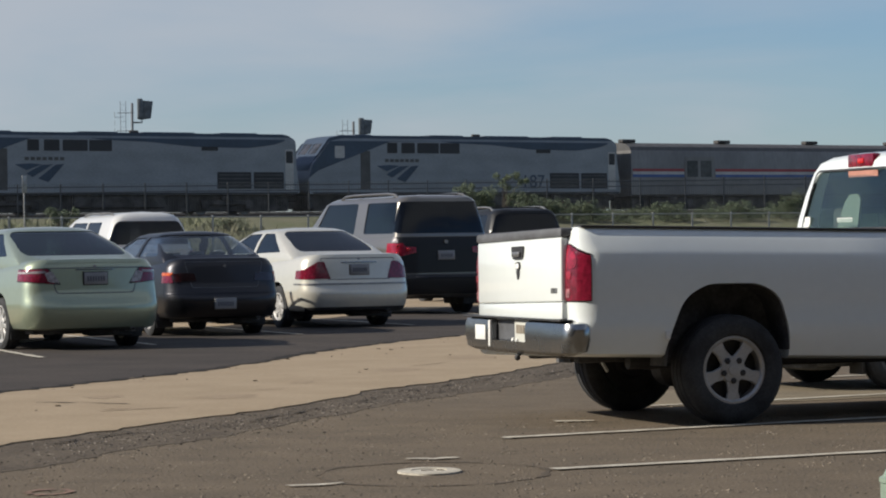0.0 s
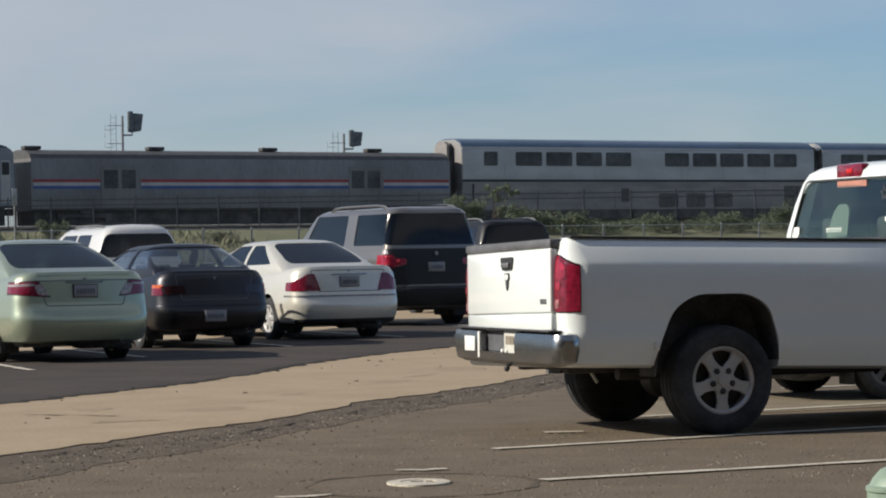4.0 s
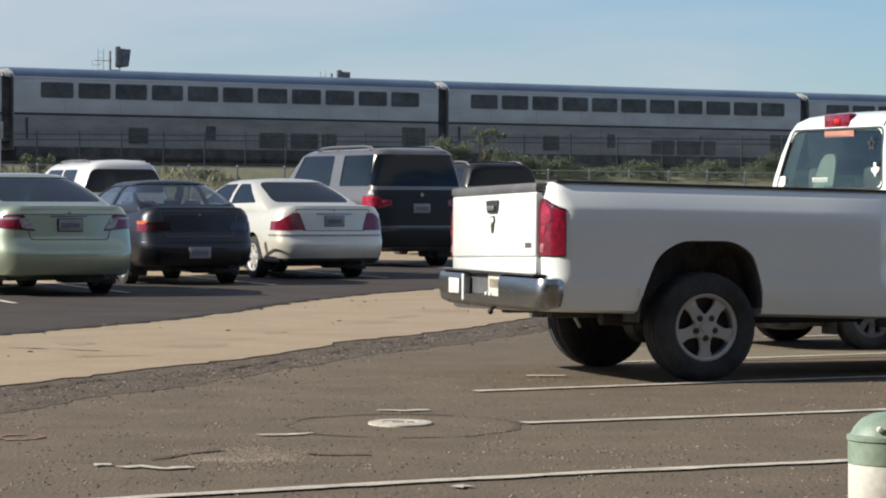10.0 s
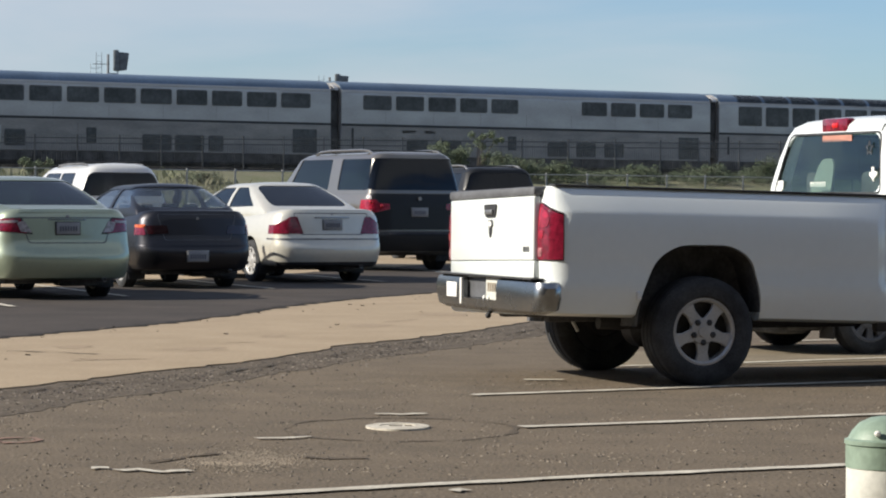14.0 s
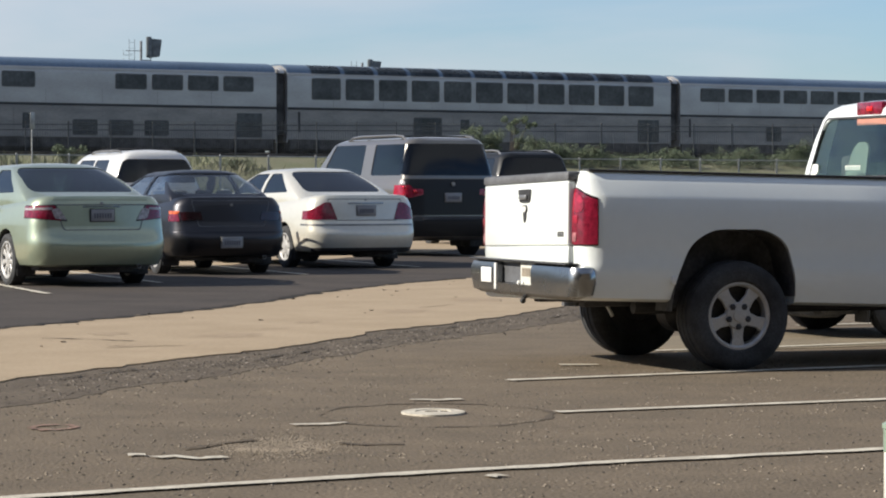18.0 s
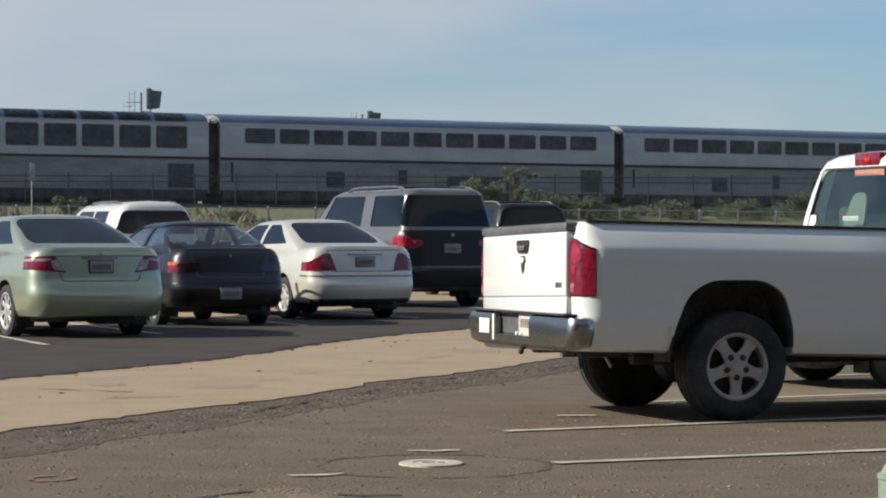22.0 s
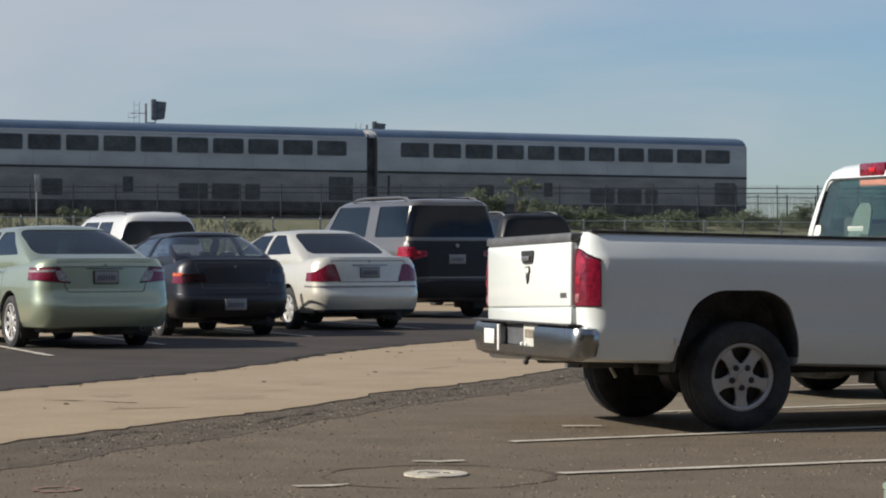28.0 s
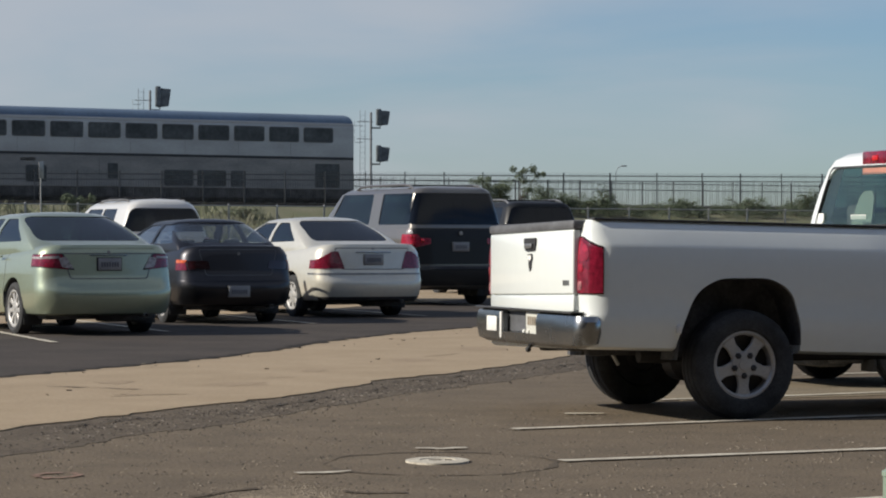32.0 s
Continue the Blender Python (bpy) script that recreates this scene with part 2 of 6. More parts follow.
def add_prism(bm, pts, axis, lo, hi):
    """The polygon pts pushed along an axis from lo to hi: the polygon lies in the two other axes, in order."""
    def at(a, b, h):
        return {"x": (h, a, b), "y": (a, h, b), "z": (a, b, h)}[axis]
    v0 = [bm.verts.new(at(a, b, lo)) for a, b in pts]
    v1 = [bm.verts.new(at(a, b, hi)) for a, b in pts]
    n = len(pts)
    fs = [bm.faces.new(v0), bm.faces.new(v1[::-1])]
    for i in range(n):
        fs.append(bm.faces.new((v0[i], v1[i], v1[(i + 1) % n], v0[(i + 1) % n])))
    bmesh.ops.recalc_face_normals(bm, faces=fs)
    return bm


def add_lathe(bm, prof, n=32, m=None, closed=False):
    """A profile of (radius, x) turned about the x axis."""
    rows = []
    for r, h in prof:
        rows.append([bm.verts.new((h, r * math.cos(2 * math.pi * i / n), r * math.sin(2 * math.pi * i / n))) for i in range(n)])
    pairs = list(zip(rows, rows[1:])) + ([(rows[-1], rows[0])] if closed else [])
    fs = []
    for a, b in pairs:
        for i in range(n):
            fs.append(bm.faces.new((a[i], a[(i + 1) % n], b[(i + 1) % n], b[i])))
    if not closed:
        fs.append(bm.faces.new(rows[0][::-1]))
        fs.append(bm.faces.new(rows[-1]))
    bmesh.ops.recalc_face_normals(bm, faces=fs)
    if m is not None:
        bmesh.ops.transform(bm, matrix=m, verts=[v for r in rows for v in r])
    return bm


def add_tube(bm, pts, r, n=8):
    """A round rod along the points; r one radius or one for each point."""
    rows = []
    k = len(pts)
    for i, p in enumerate(pts):
        d = (Vector(pts[min(i + 1, k - 1)]) - Vector(pts[max(i - 1, 0)])).normalized()
        u = d.orthogonal().normalized() if abs(d.z) > 0.9 else d.cross(Vector((0, 0, 1))).normalized()
        w = d.cross(u)
        rr = r[i] if isinstance(r, (list, tuple)) else r
        rows.append([bm.verts.new(Vector(p) + (u * math.cos(2 * math.pi * j / n) + w * math.sin(2 * math.pi * j / n)) * rr) for j in range(n)])
    for a, b in zip(rows, rows[1:]):
        for j in range(n):
            bm.faces.new((a[j], a[(j + 1) % n], b[(j + 1) % n], b[j]))
    bm.faces.new(rows[0][::-1])
    bm.faces.new(rows[-1])
    return bm


def ring_of(w, yr, yf, r, rb, sb, m=5, k=5):
    """A rounded rectangle seen from above, with a bowed rear (rb) and bowed sides (sb)."""
    pts = []
    r = min(r, w * 0.95, (yf - yr) * 0.48)
    for cx, cy, a0 in ((w - r, yr + r, -90), (w - r, yf - r, 0), (-w + r, yf - r, 90), (-w + r, yr + r, 180)):
        arc = [(cx + r * math.cos(radians(a0 + 90 * j / m)), cy + r * math.sin(radians(a0 + 90 * j / m))) for j in range(m + 1)]
        pts.append(arc)
    out = []
    for i, arc in enumerate(pts):
        out += arc
        a, b = Vector(arc[-1]), Vector(pts[(i + 1) % 4][0])
        out += [tuple(a.lerp(b, j / k)) for j in range(1, k)]
    yc, hl = (yr + yf) / 2, (yf - yr) / 2
    res = []
    for x, y in out:
        q = max(0, 1 - (x / w) ** 2)
        t = max(0.0, (yc - y) / hl)
        y2 = y - rb * q * t ** 3 + rb * q * max(0.0, (y - yc) / hl) ** 3
        res.append((x * (1 + sb * (1 - ((y - yc) / hl) ** 2) - sb), y2))
    return res


def tower(levels, grow=0.0, rb=0.06, sb=0.02):
    """A closed body of stacked rounded outlines: each level is (z at the rear, z at the front, half width, rear y, front y, corner radius)."""
    bm = bmesh.new()
    rows = []
    last = len(levels) - 1
    for i, (z0, z1, w, yr, yf, r) in enumerate(levels):
        dz = grow if i == last else (-grow if i == 0 else 0)
        rows.append([bm.verts.new((x, y, z0 + (z1 - z0) * (y - yr) / (yf - yr) + dz)) for x, y in ring_of(w + grow, yr - grow, yf + grow, r + grow * 0.5, rb, sb)])
    n = len(rows[0])
    for a, b in zip(rows, rows[1:]):
        for j in range(n):
            bm.faces.new((a[j], a[(j + 1) % n], b[(j + 1) % n], b[j]))
    bm.faces.new(rows[0][::-1])
    bm.faces.new(rows[-1])
    return bm


def carve(a, b, how='DIFFERENCE'):
    """The solid a less b, or what a and b share. Both are used up."""
    obs = []
    for nm, bm in (("carve_a", a), ("carve_b", b)):
        bmesh.ops.recalc_face_normals(bm, faces=bm.faces[:])
        me = bpy.data.meshes.new(nm)
        bm.to_mesh(me)
        bm.free()
        obs.append(new(nm, me))
    md = obs[0].modifiers.new("cut", 'BOOLEAN')
    md.operation, md.object, md.solver = how, obs[1], 'EXACT'
    dg = bpy.context.evaluated_depsgraph_get()
    dg.update()
    me = bpy.data.meshes.new_from_object(obs[0].evaluated_get(dg))
    out = bmesh.new()
    out.from_mesh(me)
    bpy.data.meshes.remove(me)
    for o in obs:
        d = o.data
        bpy.data.objects.remove(o)
        bpy.data.meshes.remove(d)
    return out


def part(name, bm, material, parent=None, label="", angle=32, m=None):
    """Links a bmesh as ONE mesh object under a thing or a part."""
    me = bpy.data.meshes.new(name)
    bm.to_mesh(me)
    bm.free()
    me.materials.append(material)
    if angle:
        me.polygons.foreach_set("use_smooth", [True] * len(me.polygons))
        me.set_sharp_from_angle(angle=radians(angle))
    ob = new(name, me)
    if parent is not None:
        ob.parent = parent
    if m is not None:
        ob.matrix_basis = m
    return tagged(ob, label)


def again(ob, parent, m=None):
    """Another part on the same mesh, with its sub-parts."""
    o = ob.copy()
    scene.collection.objects.link(o)
    o.parent = parent
    if m is not None:
        o.matrix_basis = m
    for c in ob.children:
        again(c, o)
    return o


def thing(name, m, label, category, group="", kind=""):
    ob = new(name)
    ob.empty_display_size = 0.2
    ob.matrix_basis = m
    return tagged(ob, label, category, group, kind)


def B():
    return bmesh.new()


def box_part(name, c, s, bev, material, parent, label=""):
    return part(name, add_box(B(), c, s, bev), material, parent, label)


def rear_y(levels, z, bow):
    """Where the middle of a tower's rear lies at height z."""
    for a, b in zip(levels, levels[1:]):
        if a[0] <= z <= b[0]:
            return a[3] + (b[3] - a[3]) * (z - a[0]) / (b[0] - a[0]) - bow
    return levels[-1][3] - bow


def bars(name, x, y, z, w, h, cols, material, parent, rows=1):
    """Unreadable writing as plain bars on a plane that faces the rear."""
    bm = B()
    for r in range(rows):
        for i in range(cols):
            ww = w / cols * 0.62
            add_box(bm, (x - w / 2 + (i + 0.5) * w / cols, y, z + h * (r - (rows - 1) / 2) * 1.6), (ww, 0.004, h))
    return part(name, bm, material, parent, "unreadable writing")

# ---- wheels ----
def wheel(parent, x, y, r, width, rim_r, side, style):
    """A tyre with its rim; side +1 has its face to the right."""
    bm = B()
    h = width / 2
    k = rim_r
    prof = [(k, -h * 0.75), (k + 0.02, -h * 0.92), ((r + k) / 2, -h), (r - 0.035, -h * 0.94), (r - 0.008, -h * 0.78), (r - 0.001, -h * 0.5), (r - 0.012, -h * 0.46), (r - 0.012, -h * 0.40), (r, -h * 0.36), (r, -h * 0.05), (r - 0.012, -h * 0.02), (r - 0.012, h * 0.02), (r, h * 0.05), (r, h * 0.36), (r - 0.012, h * 0.40), (r - 0.012, h * 0.46), (r - 0.001, h * 0.5), (r - 0.008, h * 0.78),
            (r - 0.035, h * 0.94), ((r + k) / 2, h), (k + 0.02, h * 0.92), (k, h * 0.75)]
    add_lathe(bm, prof, 40, closed=True)
    tyre = part("tyre", bm, M["rubber"], parent, m=pose(x, y, r - 0.008, 0, 0, 0 if side > 0 else 180))
    bm = B()
    f = h * 0.72
    add_lathe(bm, [(k - 0.018, -f), (k + 0.006, -f), (k + 0.008, f), (k + 0.012, f + 0.012), (k - 0.006, f + 0.014), (k - 0.02, f)], 40, closed=True)
    n = {"truck": 5, "cover": 7}.get(style, 9)
    for i in range(n):
        mm = pose(0, 0, 0, 360 / n * i + 180)
        ro, ri = k - 0.005, 0.05
        wo, wi = {"truck": (0.046, 0.050), "cover": (0.05, 0.04)}.get(style, (0.032, 0.024))
        sp = B()
        add_prism(sp, [(-wi, ri), (wi, ri), (wo * 0.8, (ro + ri) * 0.55), (wo * 1.25, ro), (-wo * 1.25, ro), (-wo * 0.8, (ro + ri) * 0.55)], "x", f - 0.035, f - 0.004)
        bmesh.ops.bevel(sp, geom=sp.edges[:], offset=0.006, segments=1, affect='EDGES')
        merge(bm, sp, mm)
    add_lathe(bm, [(0.092, f - 0.04), (0.092, f - 0.006), (0.084, f + 0.002), (0.04, f + 0.004), (0.038, f + 0.012), (0.001, f + 0.014)], 24)
    rim = part("rim", bm, M["greyp" if style == "dark" else "alloy"], tyre)
    part("brake_disc", add_lathe(B(), [(k - 0.02, f - 0.11), (k - 0.02, f - 0.075), (0.01, f - 0.07)], 28), M["alloyd"], tyre)
    if style == "truck":
        part("brake_drum", add_lathe(B(), [(k + 0.004, -f + 0.01), (k + 0.004, -f), (0.13, -f - 0.012), (0.11, -f - 0.05), (0.002, -f - 0.05)], 28), M["blackp"], tyre)
        for i in range(5):
            a = 2 * math.pi * i / 5 + math.pi
            bm = add_lathe(B(), [(0.023, f - 0.01), (0.023, f + 0.006), (0.014, f + 0.012)], 6, Matrix.Translation((0, -0.074 * math.sin(a), 0.074 * math.cos(a))))
            part("lug_nut", bm, M["blackp"], tyre)
    return tyre


def archs(ys, r, zc, w):
    """Solids that cut the wheel openings on both sides."""
    bm = B()
    for y in ys:
        for s in (-1, 1):
            pts = [(y + r * math.cos(a), zc + r * math.sin(a)) for a in [radians(i * 12 - 20) for i in range(19)]] + [(y - r * 0.94, 0.0), (y + r * 0.94, 0.0)]
            add_prism(bm, pts, "x", min(s * (w - 0.30), s * (w + 0.3)), max(s * (w - 0.30), s * (w + 0.3)))
    return bm


def liners(parent, ys, r, zc, w):
    for y in ys:
        for s in (-1, 1):
            bm = B()
            rows = []
            for x in (s * (w - 0.29), s * (w - 0.035)):
                rows.append([bm.verts.new((x, y + (r - 0.004) * math.cos(a), zc + (r - 0.004) * math.sin(a))) for a in [radians(i * 12 - 30) for i in range(21)]])
            for j in range(20):
                bm.faces.new((rows[0][j], rows[0][j + 1], rows[1][j + 1], rows[1][j]))
            bm.faces.new(rows[0])
            part("wheel_liner", bm, M["under"], parent)


def skin(body, grow, cutter, rb, sb):
    """A piece of the body's own surface, standing proud by grow, within the cutter."""
    return carve(tower(body, grow, rb, sb), cutter, 'INTERSECT')


def cabin(parent, levels, windows, material, rb=0.06, sb=0.02, wall=0.045):
    """A hollow cabin with window openings and a pane in each. windows: (name, axis, polygon, lo, hi, glass)."""
    inner = [list(l) for l in levels]
    for i, l in enumerate(inner):
        l[2] -= wall
        l[3] += wall * 1.2
        l[4] -= wall * 1.2
        l[5] = max(0.01, l[5] - wall * 0.5)
    inner[-1][0] -= wall
    inner[-1][1] -= wall
    inner[0][0] -= 0.03
    inner[0][1] -= 0.03
    shell = carve(tower(levels, 0, rb, sb), tower(inner, 0, rb, sb))
    for nm, axis, poly, lo, hi, gl in windows:
        shell = carve(shell, add_prism(B(), rpoly(poly, 0.11 if nm == "rear_window" else 0.05), axis, lo, hi))
    ob = part("cabin", shell, material, parent, angle=40)
    for nm, axis, poly, lo, hi, gl in windows:
        skin_o = tower(levels, -0.010, rb, sb)
        c = add_prism(B(), rpoly(poly, 0.11 if nm == "rear_window" else 0.05), axis, lo, hi)
        slab = carve(skin_o, c, 'INTERSECT')
        inn = [list(l) for l in levels]
        pane = carve(slab, tower(inn, -0.018, rb, sb))
        p = part(nm, pane, gl, ob, angle=40)
        p.visible_shadow = False
    return ob


def seats(parent, rows, z, w):
    for y, n in rows:
        for i in range(n):
            x = (i - (n - 1) / 2) * w
            bm = add_box(B(), (0, 0, 0.30), (0.46, 0.12, 0.60), 0.04, pose(x, y, z, 12))
            add_box(bm, (0, -0.15, -0.03), (0.48, 0.5, 0.14), 0.04, pose(x, y + 0.4, z))
            st = part("seat", bm, M["seat"], parent)
            part("headrest", add_box(B(), (0, -0.01, 0.70), (0.24, 0.09, 0.17), 0.035, pose(x, y, z, 12)), M["seat"], st)


def sedan(name, m, label, P):
    """A saloon car seen from behind: origin under the middle of the rear bumper, forward along y."""
    car = thing(name, m, label, "car", "parked cars")
    W, Lg, Hh = P["w"] / 2, P["l"], P["h"]
    ya, yb = P["over"], P["over"] + P["base"]
    dk, bw = P["deck"], P.get("bow", 0.07)
    body = [
        (0.25, 0.22, W - 0.10, 0.14, Lg - 0.16, 0.20), (0.275, 0.24, W - 0.055, 0.065, Lg - 0.07, 0.24), (0.36, 0.33, W - 0.018, 0.022, Lg - 0.01, 0.27), (0.50, 0.48, W, 0.0, Lg, 0.27),
        (0.58, 0.55, W, 0.015, Lg - 0.02, 0.25), (0.62, 0.58, W - 0.004, 0.05, Lg - 0.06, 0.22), (0.76, 0.66, W - 0.015, 0.075, Lg - 0.14, 0.20), (dk - 0.13, 0.74, W - 0.04, 0.10, Lg - 0.25, 0.20),
        (dk - 0.05, 0.80, W - 0.085, 0.115, Lg - 0.40, 0.20), (dk - 0.012, 0.84, W - 0.125, 0.13, Lg - 0.52, 0.20), (dk, 0.86, W - 0.20, 0.17, Lg - 0.65, 0.20)]
    sh = carve(tower(body, 0, bw), archs((ya, yb), P["r"] + 0.055, P["r"], W))
    bd = part("body", sh, M[P["paint"]], car, angle=38)
    liners(car, (ya, yb), P["r"] + 0.055, P["r"], W)
    box_part("underbody", (0, Lg / 2, 0.27), (P["w"] - 0.42, Lg - 0.7, 0.15), 0.03, M["under"], car)
    box_part("muffler", (0.30, 0.42, 0.235), (0.62, 0.30, 0.14), 0.05, M["under"], car)
    # dark flaps added behind the wheels to thicken the shade under the tail
    for s in (1, -1):
        box_part("splash_guard", (s * (W - 0.16), ya - P["r"] - 0.03, 0.25), (0.24, 0.02, 0.24), 0.005, M["blackp"], car)
    yr0, yr1, yf1, yf0 = P["gh"]
    zb = dk - 0.06
    top = Hh
    gh = [(zb - 0.10, zb - 0.28, W - 0.10, yr0, yf0, 0.12), (zb, zb - 0.04, W - 0.085, yr0, yf0, 0.12), (zb + 0.10, zb + 0.06, W - 0.115, yr0 + (yr1 - yr0) * 0.22, yf0 - (yf0 - yf1) * 0.2, 0.14),
          (zb + (top - zb) * 0.55, zb + (top - zb) * 0.53, W - 0.20, yr0 + (yr1 - yr0) * 0.58, yf0 - (yf0 - yf1) * 0.55, 0.17), (top - 0.09, top - 0.10, W - 0.285, yr0 + (yr1 - yr0) * 0.90, yf0 - (yf0 - yf1) * 0.9, 0.20),
          (top - 0.045, top - 0.055, W - 0.33, yr1, yf1, 0.22), (top - 0.015, top - 0.03, W - 0.42, yr1 + 0.10, yf1 - 0.12, 0.22), (top, top - 0.018, W - 0.58, yr1 + 0.28, yf1 - 0.35, 0.2)]
    g, gs = M[P["glass"]], M[P["sideglass"]]
    wt = W - 0.33
    zr0, zr1 = zb + 0.085, top - 0.065
    ym = (yr1 + yf1) / 2 - 0.05
    rw = W - P.get("rw", 0.16)
    wins = [("rear_window", "y", [(-rw, zr0 + 0.015), (rw, zr0 + 0.015), (rw * 0.83, top - 0.056), (-rw * 0.83, top - 0.056)], yr0 - 0.3, yr1 + 0.20, g),
            ("windscreen", "y", [(-W + 0.19, zr0), (W - 0.19, zr0), (wt - 0.02, zr1 - 0.03), (-wt + 0.02, zr1 - 0.03)], yf1 - 0.2, yf0 + 0.3, M["glass"])]
    for s, nm in ((1, "side_window"), (-1, "side_window")):
        lo, hi = sorted((s * 0.2, s * (W + 0.3)))
        wins.append((nm, "x", [(yr0 + (yr1 - yr0) * 0.55, zr0 + 0.01), (ym - 0.05, zr0 - 0.01), (ym - 0.06, zr1 - 0.02), (yr1 + 0.12, zr1 - 0.02)], lo, hi, gs))
        wins.append((nm, "x", [(ym + 0.05, zr0 - 0.01), (yf0 - 0.35, zr0 - 0.01), (yf1 - 0.10, zr1 - 0.03), (ym + 0.04, zr1 - 0.02)], lo, hi, gs))
    cabin(car, gh, wins, M[P["paint"]], rb=bw)
    seats(car, ((yr1 + 0.35, 2), (yr1 + 1.30, 2)), 0.42, 0.68)
    box_part("dashboard", (0, yf1 + 0.15, zb - 0.02), (P["w"] - 0.42, 0.4, 0.2), 0.05, M["blackp"], car)
    box_part("parcel_shelf", (0, yr0 + 0.42, zb + 0.03), (P["w"] - 0.42, 0.55, 0.03), 0.01, M["seat"], car)
    for x in (W, -W):
        for y in (ya, yb):
            s = 1 if x > 0 else -1
            wheel(car, x - s * 0.115, y, P["r"], 0.20, P["rim"], s, P["style"])
    mir = box_part("door_mirror", (-W - 0.03, yf0 - 0.45, zb + 0.08), (0.16, 0.09, 0.12), 0.03, M[P["paint"]], car)
    again(mir, car, pose(2 * W + 0.06, 0, 0))
    for s in (1, -1):
        lo, hi = sorted((s * (W - 0.15), s * (W + 0.03)))
        for yy in (ym, yr1 - 0.15):
            pr = add_prism(B(), [(yy, 0.36), (yy + 0.008, 0.36), (yy + 0.008, zb), (yy, zb)], "x", lo, hi)
            part("door_seam", skin(body, 0.0015, pr, bw, 0.02), M["under"], bd)
        for yy in (ym + 0.10, yr1 + 0.0):
            box_part("door_handle", (s * (W - 0.005), yy, zb - 0.10), (0.03, 0.17, 0.03), 0.01, M[P.get("handle", P["paint"])], car)
    # boot lid seam, lamps, plate, badge
    ow, ol, oh, ob_ = P["lid"]
    outer = rpoly([(-ow, oh), (ow, oh), (ow * 0.84, ob_), (-ow * 0.84, ob_)], 0.04)
    inner = rpoly([(-ow + 0.012, oh - 0.012), (ow - 0.012, oh - 0.012), (ow * 0.84 - 0.012, ob_ + 0.012), (-ow * 0.84 + 0.012, ob_ + 0.012)], 0.035)
    seam = carve(add_prism(B(), outer, "y", -0.2, 0.26), add_prism(B(), inner, "y", -0.3, 0.36))
    part("boot_seam", skin(body, 0.0018, seam, bw, 0.02), M["greyp"], bd)
    for nm, mat_, poly, depth, gr in P["lamps"]:
        for s in (1, -1):
            pl = [(s * a, b) for a, b in poly]
            pr = add_prism(B(), rpoly(pl, 0.02), "y", -0.2, depth)
            part(nm, skin(body, gr, pr, bw, 0.02), M[mat_], car)
    px, pz, py = P["plate"]
    py = rear_y(body, pz, bw) - 0.012
    fr = box_part("plate_frame", (px, py + 0.008, pz), (0.325, 0.03, 0.165), 0.006, M["steel" if P.get("chromeplate") else "blackp"], car)
    pl = box_part("number_plate", (px, py - 0.009, pz), (0.30, 0.012, 0.145), 0.003, M["plate"], fr)
    bars("plate_bars", px, py - 0.016, pz - 0.005, 0.24, 0.06, 7, M["ink"], fr)
    part("badge", add_lathe(B(), [(0.022, -0.006), (0.022, 0.002), (0.001, 0.003)], 18, pose(0, rear_y(body, P["badge"][1], bw), P["badge"][1], 0, 0, -90)), M["steel"], car)
    for nm, mat_, poly, depth, gr in P.get("extra", ()):
        part(nm, skin(body, gr, add_prism(B(), rpoly(poly, 0.01), "y", -0.25, depth), bw, 0.02), M[mat_], car)
    if P.get("strip"):
        z0, z1 = P["strip"]
        rail = add_prism(B(), [(-1.2, z0), (1.2, z0), (1.2, z1), (-1.2, z1)], "y", -0.3, 0.45)
        part("bumper_strip", skin(body, 0.006, rail, bw, 0.02), M[P.get("stripmat", "chrome")], bd)
    ex = add_lathe(B(), [(0.028, -0.12), (0.03, 0.1), (0.024, 0.1), (0.022, -0.12)], 12, pose(0.48, 0.12, 0.25, 0, 0, 90), closed=True)
    part("exhaust_pipe", ex, M["steel"], car)
    return car


CARS_TURN = 21.5
# sage green saloon
sedan("sedan_car", pose(-4.15, 33.45, 0, 0, 0, 27.5), "sage green metallic saloon car parked in a painted stall", dict(
    w=1.82, l=4.8, h=1.535, over=1.06, base=2.78, deck=1.13, r=0.33, rim=0.225, rw=0.20, paint="sage", glass="glassm", sideglass="glassm", style="alloy", gh=(0.44, 1.54, 2.78, 3.75),
    lid=(0.60, 0, 1.02, 0.70), badge=(0.035, 1.03), plate=(0.0, 0.885, 0.075), chromeplate=False,
    lamps=[("lamp_bezel", "blackp", [(0.44, 0.81), (1.0, 0.858), (1.0, 1.002), (0.59, 1.022)], 0.41, 0.004), ("tail_lamp", "red", [(0.52, 0.82), (0.99, 0.87), (0.99, 0.99), (0.60, 1.01)], 0.40, 0.008), ("reverse_lamp", "clear", [(0.46, 0.83), (0.60, 0.845), (0.645, 0.955), (0.55, 0.98)], 0.3, 0.011), ("tail_lamp_upper", "clear", [(0.63, 0.955), (0.99, 0.945), (0.99, 0.972), (0.63, 0.985)], 0.40, 0.011)],
    extra=[("boot_lip", "sage", [(-0.62, 1.08), (0.62, 1.08), (0.62, 1.105), (-0.62, 1.105)], 0.2, 0.009), ("lamp_bridge", "chrome", [(-0.25, 0.985), (0.25, 0.985), (0.25, 1.0), (-0.25, 1.0)], 0.2, 0.008)]))
